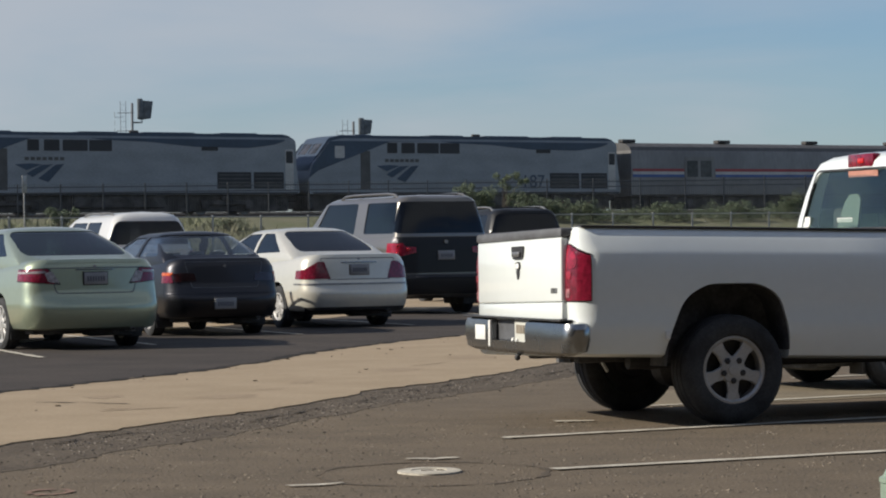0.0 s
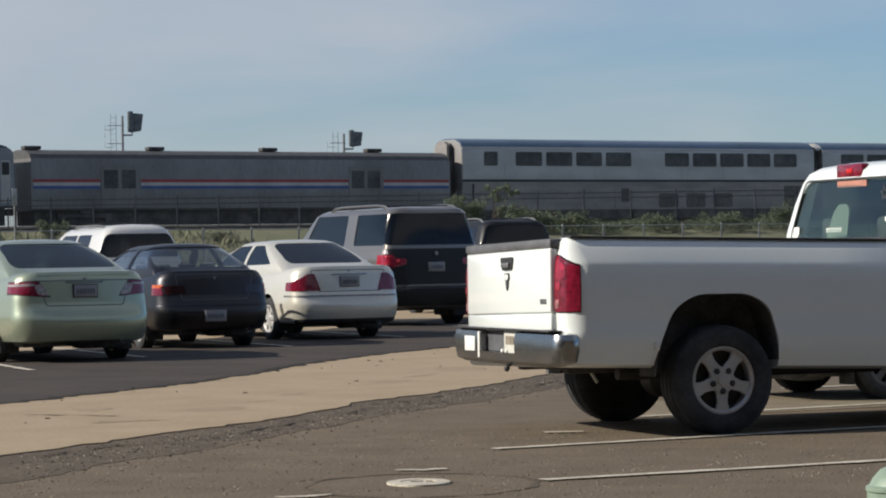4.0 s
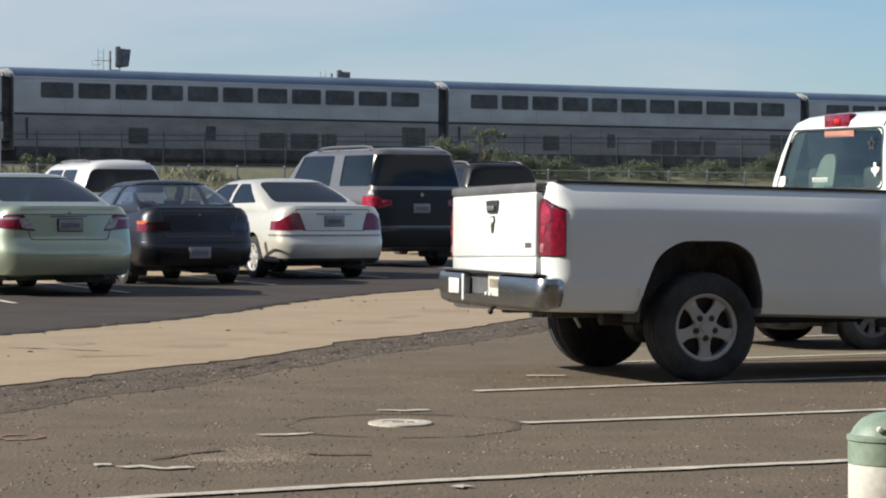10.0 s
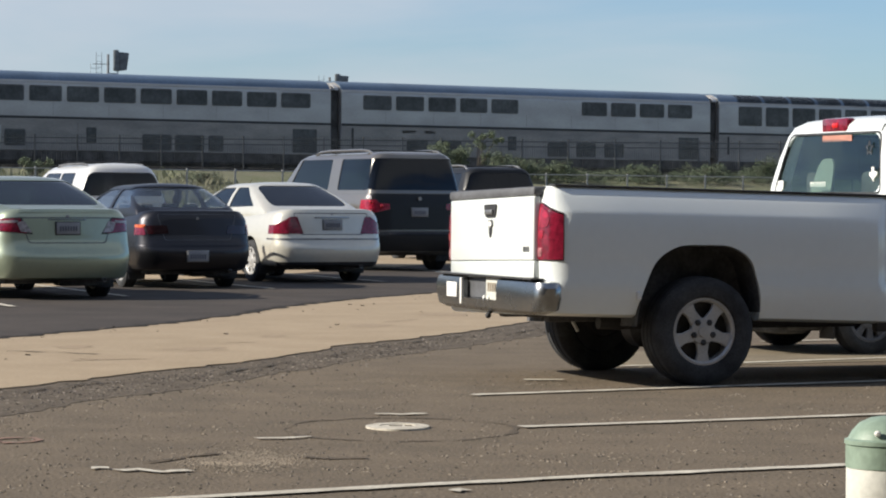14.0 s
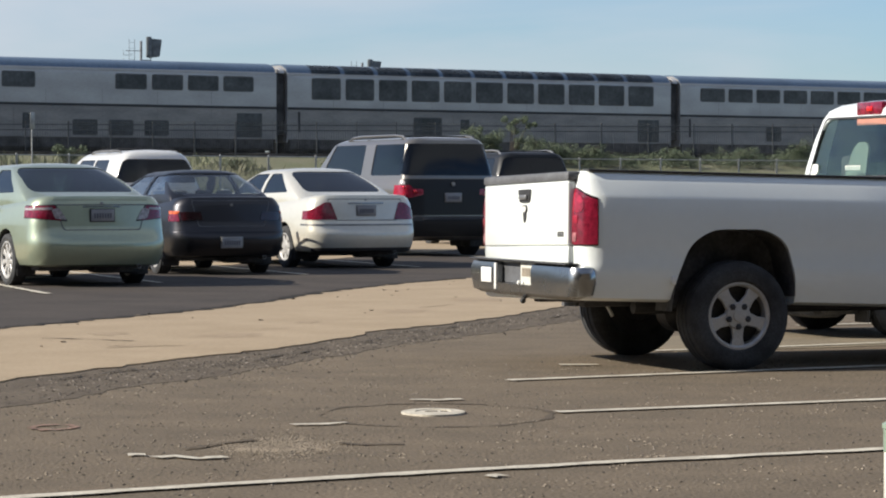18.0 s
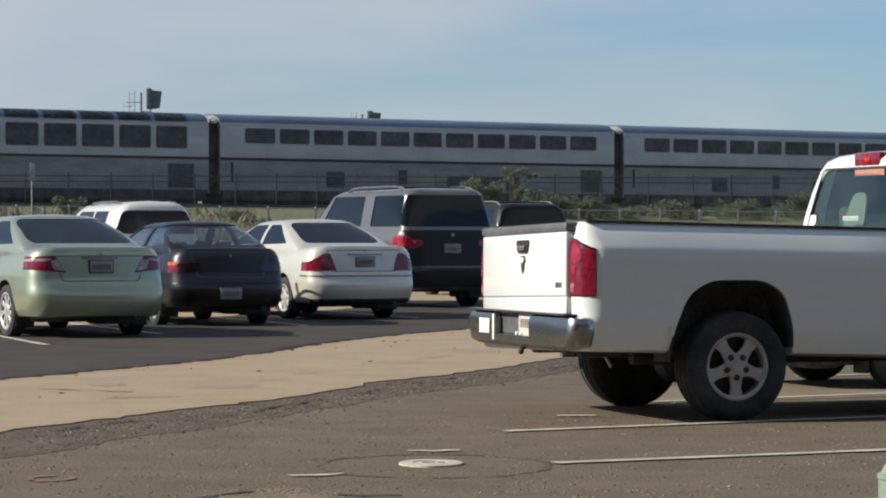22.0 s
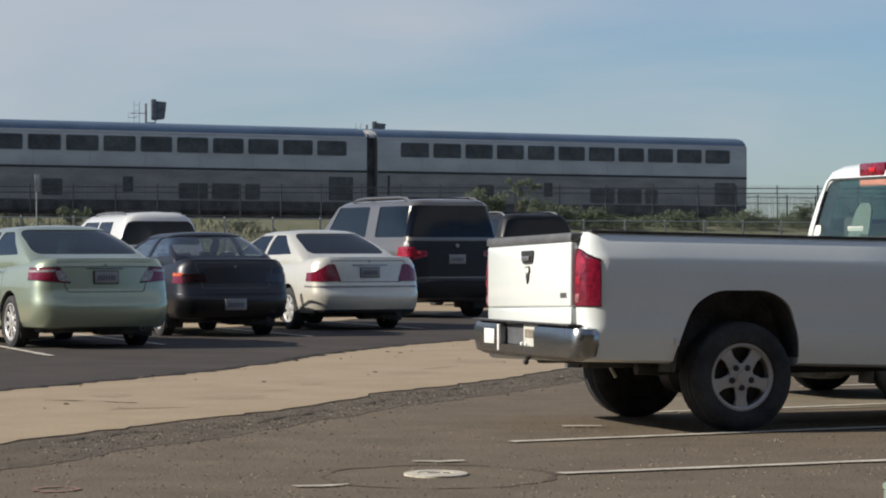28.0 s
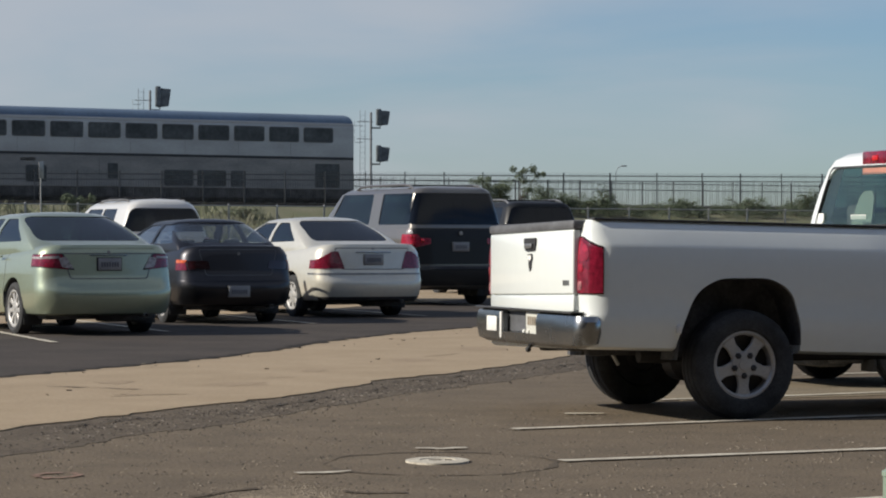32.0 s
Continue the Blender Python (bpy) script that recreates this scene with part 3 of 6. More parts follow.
# dark plum saloon
sedan("sedan_car", pose(-2.89, 37.9, 0, 0, 0, 23.5), "dark plum metallic saloon car with wide tail lamps", dict(
    w=1.70, l=4.42, h=1.48, over=0.98, base=2.47, deck=1.10, r=0.30, rim=0.185, paint="plum", glass="glass", sideglass="glass", style="cover", gh=(0.40, 1.15, 2.45, 3.35),
    lid=(0.58, 0, 1.05, 0.68), badge=(0.04, 0.985), plate=(-0.03, 0.46, -0.055), chromeplate=True,
    lamps=[("tail_lamp", "red", [(0.74, 0.755), (0.99, 0.755), (0.99, 0.89), (0.76, 0.89)], 0.34, 0.008), ("indicator_lamp", "amber", [(0.76, 0.855), (0.99, 0.855), (0.99, 0.90), (0.73, 0.90)], 0.34, 0.011), ("inner_lamp", "reddark", [(0.42, 0.775), (0.72, 0.765), (0.74, 0.885), (0.45, 0.89)], 0.3, 0.008)],
    strip=(0.60, 0.635), stripmat="plum"))
# cream saloon
sedan("sedan_car", pose(-1.10, 41.0, 0, 0, 0, 26.0), "pearl cream saloon car with dark tinted rear window", dict(
    w=1.82, l=4.98, h=1.53, over=1.10, base=2.91, deck=1.12, r=0.325, rim=0.205, rw=0.25, paint="cream", glass="glassd", sideglass="glassm", style="cover", gh=(0.62, 1.68, 2.90, 3.85),
    lid=(0.62, 0, 1.06, 0.73), badge=(0.03, 1.045), plate=(0.0, 0.88, 0.07), chromeplate=True, bow=0.08,
    lamps=[("tail_lamp", "red", [(0.47, 0.745), (1.0, 0.745), (0.99, 0.80), (0.66, 1.005), (0.56, 1.005)], 0.40, 0.008)],
    extra=[("plate_garnish", "chrome", [(-0.29, 0.985), (0.29, 0.985), (0.29, 1.0), (-0.29, 1.0)], 0.2, 0.02), ("lower_valance", "blackp", [(-0.80, 0.24), (0.80, 0.24), (0.84, 0.32), (-0.84, 0.32)], 0.25, 0.004)], strip=(0.655, 0.68), stripmat="steel"))
# saloon beyond the pickup
TRUCK_TURN = 19.5
_c, _s = math.cos(radians(TRUCK_TURN)), math.sin(radians(TRUCK_TURN))
sedan("sedan_car", pose(3.57 - 1.02 * _c, 23.1 - 1.02 * _s, 0, 0, 0, TRUCK_TURN - 90), "charcoal saloon car parked beyond the white pickup", dict(
    w=1.72, l=4.5, h=1.36, over=1.02, base=2.6, deck=0.98, r=0.31, rim=0.19, paint="charcoal", glass="glassm", sideglass="glassm", style="dark", gh=(0.45, 1.25, 2.55, 3.45),
    lid=(0.58, 0, 0.93, 0.62), badge=(0.04, 0.86), plate=(0.0, 0.72, 0.06),
    lamps=[("tail_lamp", "red", [(0.48, 0.70), (0.99, 0.70), (0.99, 0.83), (0.54, 0.84)], 0.34, 0.008)]))


def wagon(name, m, label, P):
    """A tall estate or off-road car seen from behind."""
    car = thing(name, m, label, "car", "parked cars")
    W, Lg, Hh = P["w"] / 2, P["l"], P["h"]
    ya, yb = P["over"], P["over"] + P["base"]
    zb = P["belt"]
    g0 = P["clear"]
    body = [(g0, g0, W - 0.12, 0.16, Lg - 0.16, 0.16), (g0 + 0.05, g0 + 0.05, W - 0.05, 0.05, Lg - 0.05, 0.18), (g0 + 0.16, g0 + 0.14, W - 0.01, 0.0, Lg, 0.2), (g0 + 0.34, g0 + 0.3, W, 0.0, Lg, 0.2),
            (g0 + 0.38, g0 + 0.34, W, 0.03, Lg - 0.03, 0.18), (g0 + 0.42, g0 + 0.4, W, 0.085, Lg - 0.08, 0.16), (zb - 0.25, zb - 0.22, W - 0.01, 0.10, Lg - 0.15, 0.15), (zb - 0.06, zb - 0.08, W - 0.035, 0.115, Lg - 0.3, 0.15), (zb, zb - 0.03, W - 0.08, 0.13, Lg - 0.45, 0.15)]
    sh = carve(tower(body, 0, 0.04), archs((ya, yb), P["r"] + 0.06, P["r"], W))
    bd = part("body", sh, M[P["paint"]], car, angle=38)
    liners(car, (ya, yb), P["r"] + 0.06, P["r"], W)
    box_part("underbody", (0, Lg / 2, g0 + 0.06), (P["w"] - 0.45, Lg - 0.6, 0.16), 0.03, M["under"], car)
    yf0, yf1 = P["front"]
    top = Hh
    z0 = zb - 0.05
    ins = P["tumble"]
    gh = [(z0, z0 - 0.02, W - 0.055, 0.13, yf0, 0.12), (z0 + (top - z0) * 0.4, z0 + (top - z0) * 0.4, W - 0.055 - ins * 0.4, 0.17, yf0 - (yf0 - yf1) * 0.42, 0.13), (top - 0.13, top - 0.13, W - 0.055 - ins * 0.85, 0.25, yf0 - (yf0 - yf1) * 0.86, 0.14),
          (top - 0.06, top - 0.065, W - 0.10 - ins, 0.27, yf1, 0.15), (top - 0.02, top - 0.03, W - 0.17 - ins, 0.34, yf1 - 0.1, 0.16), (top, top - 0.015, W - 0.36 - ins, 0.55, yf1 - 0.35, 0.16)]
    if P.get("dome"):
        gh[2:] = [(top - 0.24, top - 0.24, W - 0.055 - ins * 0.72, 0.23, yf0 - (yf0 - yf1) * 0.78, 0.14), (top - 0.13, top - 0.14, W - 0.08 - ins * 0.85, 0.27, yf1, 0.16), (top - 0.065, top - 0.08, W - 0.13 - ins, 0.31, yf1 - 0.08, 0.17), (top - 0.02, top - 0.03, W - 0.28 - ins, 0.42, yf1 - 0.25, 0.17), (top, top - 0.01, W - 0.58 - ins, 0.62, yf1 - 0.5, 0.12)]
    wt = W - 0.09 - ins
    zr0, zr1 = z0 + 0.10, top - (0.19 if P.get("dome") else 0.13)
    g = M[P["glass"]]
    wr = P.get("wrap", 0.0)
    wins = [("rear_window", "y", [(-W + 0.13 - wr, zr0), (W - 0.13 + wr, zr0), (wt - 0.01 + wr, zr1 + 0.01), (-wt + 0.01 - wr, zr1 + 0.01)], -0.2, 0.3 if wr else 0.6, M[P["rearglass"]]),
            ("windscreen", "y", [(-W + 0.18, zr0), (W - 0.18, zr0), (wt - 0.05, zr1), (-wt + 0.05, zr1)], yf1 - 0.3, yf0 + 0.3, M["glass"])]
    a, b_ = 0.42, yf1 - 0.05
    cuts = P["splits"]
    for s in (1, -1):
        lo, hi = sorted((s * 0.25, s * (W + 0.3)))
        ed = [a] + [a + (b_ - a) * q for q in cuts] + [b_]
        sp = P.get("side") or [(p + 0.06, q - 0.04) for p, q in zip(ed, ed[1:])]
        for i, (y0, y1) in enumerate(sp):
            poly = [(y0, zr0), (y1 + (0.42 if i == len(sp) - 1 else 0), zr0), (y1, zr1), (y0 + (0.05 if i == 0 else 0), zr1)]
            wins.append(("side_window", "x", poly, lo, hi, g))
    cabin(car, gh, wins, M[P["paint"]], rb=0.04)
    seats(car, ((0.95, 2), (1.9, 2), (2.75, 2)) if Lg > 4.9 else ((1.2, 2), (2.1, 2)), 0.65, 0.72)
    for x in (W, -W):
        for y in (ya, yb):
            s = 1 if x > 0 else -1
            wheel(car, x - s * 0.125, y, P["r"], 0.23, P["rim"], s, "alloy")
    if P.get("rack"):
        for s in (1, -1):
            x = s * (wt - 0.06)
            e = -0.05 if P.get("dome") else 0.0
            bm = add_tube(B(), [(x, 0.50, top - 0.06 + e), (x, 0.66, top + 0.012 + e), (x, 0.95, top + 0.03 + e), (x, yf1 - 1.0, top + 0.028 + e), (x, yf1 - 0.6, top + 0.008 + e), (x, yf1 - 0.40, top - 0.06 + e)], 0.022, 8)
            part("roof_rail", bm, M[P["rack"]], car)
        for y in (0.85, yf1 - 1.1):
            part("cross_bar", add_box(B(), (0, y, top + 0.022), (2 * wt - 0.12, 0.05, 0.025), 0.01), M["blackp"], car)
    for nm, mat_, poly, depth, gr in P["lamps"]:
        for s in (1, -1):
            pr = add_prism(B(), rpoly([(s * p, q) for p, q in poly], 0.02), "y", -0.2, depth)
            lp = part(nm, skin(body, gr, pr, 0.04, 0.02), M[mat_], car)
            zc = sum(q for p, q in poly) / len(poly)
            if nm == "tail_lamp":
                for dx, dy, dz in ((0.075, 0.10, -0.07), (0.085, 0.10, 0.07), (0.27, 0.055, 0.0)):
                    part("lamp_bulb", add_lathe(B(), [(0.036, 0), (0.033, 0.008), (0.024, 0.016), (0.012, 0.021), (0.002, 0.023)], 14, pose(s * (W - dx), dy, zc + dz, 0, 0, -90)), M["gem"], lp)
    for nm, mat_, poly, depth, gr in P.get("extra", ()):
        part(nm, skin(body, gr, add_prism(B(), rpoly(poly, 0.01), "y", -0.25, depth), 0.04, 0.02), M[mat_], car)
    px, pz, py = P["plate"]
    py = rear_y(body, pz, 0.04) - 0.022
    fr = box_part("plate_frame", (px, py + 0.008, pz), (0.335, 0.03, 0.17), 0.006, M["steel"], car)
    box_part("number_plate", (px, py - 0.009, pz), (0.30, 0.012, 0.145), 0.003, M["plate"], fr)
    bars("plate_bars", px, py - 0.016, pz - 0.005, 0.24, 0.06, 7, M["ink"], fr)
    part("badge", add_lathe(B(), [(0.035, -0.006), (0.035, 0.003), (0.001, 0.004)], 18, pose(px, py - 0.005, pz + 0.24, 0, 0, -90)), M["steel"], car)
    mir = box_part("door_mirror", (-W - 0.06, yf0 - 0.55, zb + 0.08), (0.22, 0.1, 0.17), 0.03, M[P["paint"]], car)
    again(mir, car, pose(2 * W + 0.12, 0, 0))
    for s in (1, -1):
        lo, hi = sorted((s * (W - 0.15), s * (W + 0.03)))
        for yy in [a + (b_ - a) * q for q in cuts]:
            part("door_seam", skin(body, 0.0015, add_prism(B(), [(yy, g0 + 0.2), (yy + 0.008, g0 + 0.2), (yy + 0.008, zb), (yy, zb)], "x", lo, hi), 0.04, 0.02), M["under"], bd)
            box_part("door_handle", (s * (W - 0.012), yy + 0.16, zb - 0.13), (0.03, 0.18, 0.035), 0.01, M[P["paint"]], car)
    return car


# charcoal skins on tailgate and bumper put the rear's shade into the colour
wagon("suv_car", pose(0.255, 48.1, 0, 0, 0, 26.5), "pewter grey off-road estate car with roof rails, shaded rear coloured charcoal", dict(
    w=1.98, l=5.18, h=2.125, over=1.12, base=3.0, belt=1.39, clear=0.30, r=0.38, rim=0.22, paint="pewter", glass="glassm", rearglass="glassd", front=(4.25, 3.35), tumble=0.16, splits=(0.47, 0.80), side=[(0.28, 1.52), (1.92, 3.28)], wrap=0.075, rack="pewter",
    lamps=[("tail_lamp", "redlit", [(0.56, 1.10), (0.80, 1.05), (1.05, 1.02), (1.05, 1.27), (0.80, 1.27), (0.76, 1.21), (0.56, 1.20)], 0.42, 0.012), ("corner_lens", "clear", [(0.885, 1.28), (1.0, 1.28), (1.0, 1.38), (0.90, 1.38)], 0.24, 0.012)],
    extra=[("tailgate_panel", "charcoal", [(-1.05, 0.74), (1.05, 0.74), (1.05, 1.38), (-1.05, 1.38)], 0.19, 0.008), ("bumper_cover", "charcoal", [(-1.05, 0.36), (1.05, 0.36), (1.05, 0.70), (-1.05, 0.70)], 0.16, 0.006), ("step_pad", "blackp", [(-0.6, 0.66), (0.6, 0.66), (0.6, 0.70), (-0.6, 0.70)], 0.3, 0.02)],
    plate=(0.02, 1.05, 0.065)))
wagon("suv_car", pose(-5.20, 50.5, 0, 0, 0, 24.0), "white estate car with silver roof rails and dark windows", dict(
    w=1.84, l=4.6, h=1.93, over=0.92, base=2.7, belt=1.26, clear=0.24, r=0.35, rim=0.21, paint="dove", glass="glassd", rearglass="glassd", front=(3.75, 2.95), tumble=0.22, dome=True, splits=(0.34, 0.66), side=[(0.85, 1.72), (1.80, 2.72)], wrap=0.02, rack="greyp",
    lamps=[("tail_lamp", "red", [(0.72, 0.95), (1.05, 0.95), (1.05, 1.2), (0.78, 1.2)], 0.42, 0.012)], plate=(0.0, 0.95, 0.07)))
wagon("suv_car", pose(2.02, 55.5, 0, 0, 0, CARS_TURN), "dark charcoal off-road estate car with roof rails", dict(
    w=1.9, l=4.8, h=1.96, over=1.0, base=2.8, belt=1.30, clear=0.28, r=0.36, rim=0.21, paint="charcoal", glass="glassd", rearglass="glassd", front=(3.95, 3.1), tumble=0.20, splits=(0.34, 0.66), rack="steel",
    lamps=[("tail_lamp", "red", [(0.74, 0.95), (1.05, 0.95), (1.05, 1.2), (0.80, 1.2)], 0.42, 0.012)], plate=(0.0, 1.0, 0.07)))

# ---- ground, lot and bank ----
TRACK = radians(32.0)
TD = Vector((math.cos(TRACK), math.sin(TRACK), 0))      # along the line, to the rear of the train
TN = Vector((-math.sin(TRACK), math.cos(TRACK), 0))     # across the line, away from the lot


def on_line(q, d, z=0.0):
    """A place q metres along the railway, on the parallel that crosses the y axis at d."""
    return Vector((0, d, z)) + TD * q


def bank(p):
    """Height of the ground at p metres from the eye, square to the railway."""
    prof = ((-9999, 0), (79, 0), (90, 0.25), (101, 0.85), (106.9, 1.15), (111, 2.1), (116, 2.6), (123, 2.75), (127, 2.85), (134.0, 2.85), (136.6, 3.2), (141, 2.9), (157, -0.6), (9999, -0.6))
    for (a, za), (b, zb_) in zip(prof, prof[1:]):
        if a <= p <= b:
            return za + (zb_ - za) * (p - a) / (b - a)
    return 0.0


M["asphalt"] = surf("old_brown_asphalt", (0.155, 0.122, 0.085), 0.93, 0, 0.42, 1.8, 52, 0.9, lo=0.30, hi=0.70, col2=(0.117, 0.094, 0.067), spec=0.25)
M["asphalt2"] = surf("darker_lot_asphalt", (0.062, 0.051, 0.043), 0.92, 0, 0.28, 0.9, 40, 0.6, col2=(0.046, 0.039, 0.034), spec=0.25)
M["patch"] = surf("crumbled_asphalt_edge", (0.086, 0.069, 0.051), 0.95, 0, 0.30, 2.2, 22, 0.8, col2=(0.116, 0.094, 0.070), spec=0.2)
M["concrete"] = surf("worn_tan_concrete", (0.345, 0.270, 0.182), 0.9, 0, 0.12, 1.3, 40, 0.5, col2=(0.305, 0.237, 0.158), spec=0.25)
M["crackdark"] = surf("dark_joint_and_edge_shadow", (0.034, 0.029, 0.024), 0.95, 0, 0.3, 3, 30, 0.4, spec=0.2)
M["patchseam"] = surf("grimy_seam", (0.078, 0.067, 0.054), 0.95, 0, 0.3, 3, 30, 0.4, spec=0.2)
M["line"] = surf("worn_white_line_paint", (0.57, 0.53, 0.44), 0.8, 0, 0.22, 5, 45, 0.3, col2=(0.39, 0.355, 0.29), spec=0.3)
M["oline"] = surf("faded_orange_line_paint", (0.30, 0.19, 0.14), 0.8, 0, 0.22, 5, 45, 0.3, spec=0.3)
M["dust"] = surf("pale_dust", (0.29, 0.245, 0.19), 0.95, 0, 0.2, 3, 30, 0.4, spec=0.2)
M["stone"] = surf("loose_grey_stones", (0.15, 0.132, 0.112), 0.95, 0, 0.3, 9, 40, 0.0, spec=0.2)
def per_piece(m, lo, hi):
    """Each loose piece of the mesh gets its own tone between lo and hi."""
    nt = m.node_tree
    geo = nt.nodes.new("ShaderNodeNewGeometry")
    mr = nt.nodes.new("ShaderNodeMapRange")
    mr.inputs["To Min"].default_value, mr.inputs["To Max"].default_value = lo, hi
    nt.links.new(geo.outputs["Random Per Island"], mr.inputs["Value"])
    hs = [n for n in nt.nodes if n.type == 'HUE_SAT'][0]
    mul = nt.nodes.new("ShaderNodeMath")
    mul.operation = 'MULTIPLY'
    old = hs.inputs["Value"].links[0].from_socket
    nt.links.new(old, mul.inputs[0])
    nt.links.new(mr.outputs[0], mul.inputs[1])
    nt.links.new(mul.outputs[0], hs.inputs["Value"])


per_piece(M["stone"], 0.35, 1.9)
M["grass"] = surf("dry_green_grass_soil", (0.120, 0.128, 0.070), 0.95, 0, 0.3, 0.5, 9, 0.6, col2=(0.155, 0.148, 0.098), spec=0.2)
M["ballast"] = surf("track_ballast", (0.085, 0.080, 0.075), 0.95, 0, 0.35, 1.5, 22, 1.0, spec=0.2)


def make_ground():
    ps = [-1600, -300, -60, 0, 30, 60, 79, 84, 90, 95, 101, 104, 106.9, 109, 111, 113.5, 116, 119, 123, 127, 129, 132, 134.0, 136.6, 141, 157, 300, 2500]
    qs = [-2000, -700, -200] + [i * 6 for i in range(-20, 31)] + [300, 800, 2200]
    bm = B()
    rows = []
    for p in ps:
        row = []
        for q in qs:
            v = TD * q + TN * p
            z = bank(p)
            if 88 < p < 120:
                z += 0.12 * noise.noise(Vector((q * 0.2, p * 0.3, 0)))
            row.append(bm.verts.new((v.x, v.y, z)))
        rows.append(row)
    for i in range(len(ps) - 1):
        for j in range(len(qs) - 1):
            f = bm.faces.new((rows[i][j], rows[i][j + 1], rows[i + 1][j + 1], rows[i + 1][j]))
            pm = (ps[i] + ps[i + 1]) / 2
            f.material_index = 0 if pm < 79 else (2 if 127 < pm < 135.5 else 1)
    bmesh.ops.recalc_face_normals(bm, faces=bm.faces[:])
    g = part("ground", bm, M["asphalt"], angle=0)
    g.data.materials.append(M["grass"])
    g.data.materials.append(M["ballast"])
    tagged(g, "old brown asphalt lot rising to a grassy railway bank", "ground", kind="structure")


make_ground()
# an unseen dark wall, added behind the viewer to cut sky light on the car rears
M["skyblock"] = surf("unseen_sky_blocker_grey", (0.075, 0.078, 0.075), 0.9, 0, 0.12, 0.5, 20, 0.4)
tagged(part("wall_south", add_box(B(), (0, -5.0, 8.8), (110, 0.4, 18.0)), M["skyblock"], angle=0), "unseen dark wall added behind the viewer to block sky light", "wall", kind="structure")


def ragged(pts, amp, step, seed):
    """A line through the points with a broken, uneven edge."""
    rnd = random.Random(seed)
    out = []
    for a, b in zip(pts, pts[1:]):
        a, b = Vector(a), Vector(b)
        n = max(1, int((b - a).length / step))
        nn = Vector((-(b - a).y, (b - a).x)).normalized()
        for i in range(n):
            out.append(tuple(a.lerp(b, i / n) + nn * (rnd.uniform(-amp, amp) + amp * 1.4 * noise.noise(Vector((a.x + i * step * 0.7, a.y, seed))))))
    out.append(tuple(pts[-1]))
    return out


def slab(name, left, right, z, material, label, category, depth=0.03):
    """A thin layer on the lot between two uneven edges."""
    bm = B()
    n = max(len(left), len(right))
    def at(l, i):
        f = i * (len(l) - 1) / (n - 1)
        k = min(int(f), len(l) - 2)
        return Vector(l[k]).lerp(Vector(l[k + 1]), f - k)
    rows = []
    for i in range(n):
        a, b = at(left, i), at(right, i)
        rows.append([bm.verts.new((a.x, a.y, z - depth)), bm.verts.new((a.x, a.y, z)), bm.verts.new((b.x, b.y, z)), bm.verts.new((b.x, b.y, z - depth))])
    for r, s in zip(rows, rows[1:]):
        for k in range(3):
            bm.faces.new((r[k], s[k], s[k + 1], r[k + 1]))
    bm.faces.new(rows[0])
    bm.faces.new(rows[-1][::-1])
    bmesh.ops.recalc_face_normals(bm, faces=bm.faces[:])
    return tagged(part(name, bm, material, angle=0), label, category, kind="structure")


NEAR_EDGE = [(-9.0, 3.4), (-4.6, 12.5), (-2.62, 17.6), (-2.04, 18.9), (-1.36, 20.45), (-0.57, 22.95), (0.43, 25.4), (1.37, 28.3), (4.2, 36.0), (9.5, 50)]
FAR_EDGE = [(-12.5, 7.2), (-6.2, 18.2), (-3.59, 24.0), (-2.38, 27.1), (-1.80, 29.2), (-1.45, 31.4), (-0.84, 33.5), (-0.15, 35.4), (0.9, 37.6), (6.5, 51)]
BAND_EDGE = [(-8.3, 1.5), (-4.2, 10.8), (-2.33, 15.5), (-1.54, 17.6), (-1.07, 18.9), (-0.51, 20.5), (0.3, 22.7), (1.6, 26.0), (4.8, 34), (10.2, 48)]
slab("pavement", ragged(NEAR_EDGE, 0.05, 0.18, 1), ragged(FAR_EDGE, 0.10, 0.30, 2), 0.012, M["concrete"], "worn tan concrete drive strip with broken edges", "pavement")
slab("road", ragged(BAND_EDGE, 0.06, 0.2, 3), ragged(NEAR_EDGE, 0.05, 0.18, 1), 0.0025, M["patch"], "crumbling dark asphalt seam beside the concrete", "road")
FAR_OUT = [(-40, 20), (-38, 33), (-36, 45), (-34, 55), (-32, 62), (-30, 68), (-28, 74), (-20, 78), (-6, 84), (10, 92)]
slab("road", ragged(FAR_EDGE, 0.10, 0.30, 2), FAR_OUT, 0.005, M["asphalt2"], "darker asphalt of the far parking rows", "road")


# a layer paler than the asphalt round it
M["pale"] = surf("paler_asphalt", (0.205, 0.170, 0.118), 0.93, 0, 0.2, 1.8, 40, 0.6, col2=(0.17, 0.142, 0.10), spec=0.25)
slab("asphalt_patch", ragged([(1.80, 20.36), (3.4, 21.15), (8.5, 23.7)], 0.03, 0.3, 6), [(1.45, 22.2), (3.0, 23.3), (8.0, 26.2)], 0.004, M["pale"], "paler asphalt beyond the pickup", "road")
slab("pavement", ragged([(-8.1, 29.2), (-5.0, 38.0), (-3.6, 41.8), (-1.8, 46.2), (-0.2, 51.4), (3.4, 61.0)], 0.06, 0.4, 4), [(-18, 33), (-15, 41.5), (-13.6, 45.5), (-12, 50), (-10.4, 55), (-7, 65)], 0.014, M["concrete"], "tan concrete aisle beyond the parked cars", "pavement")


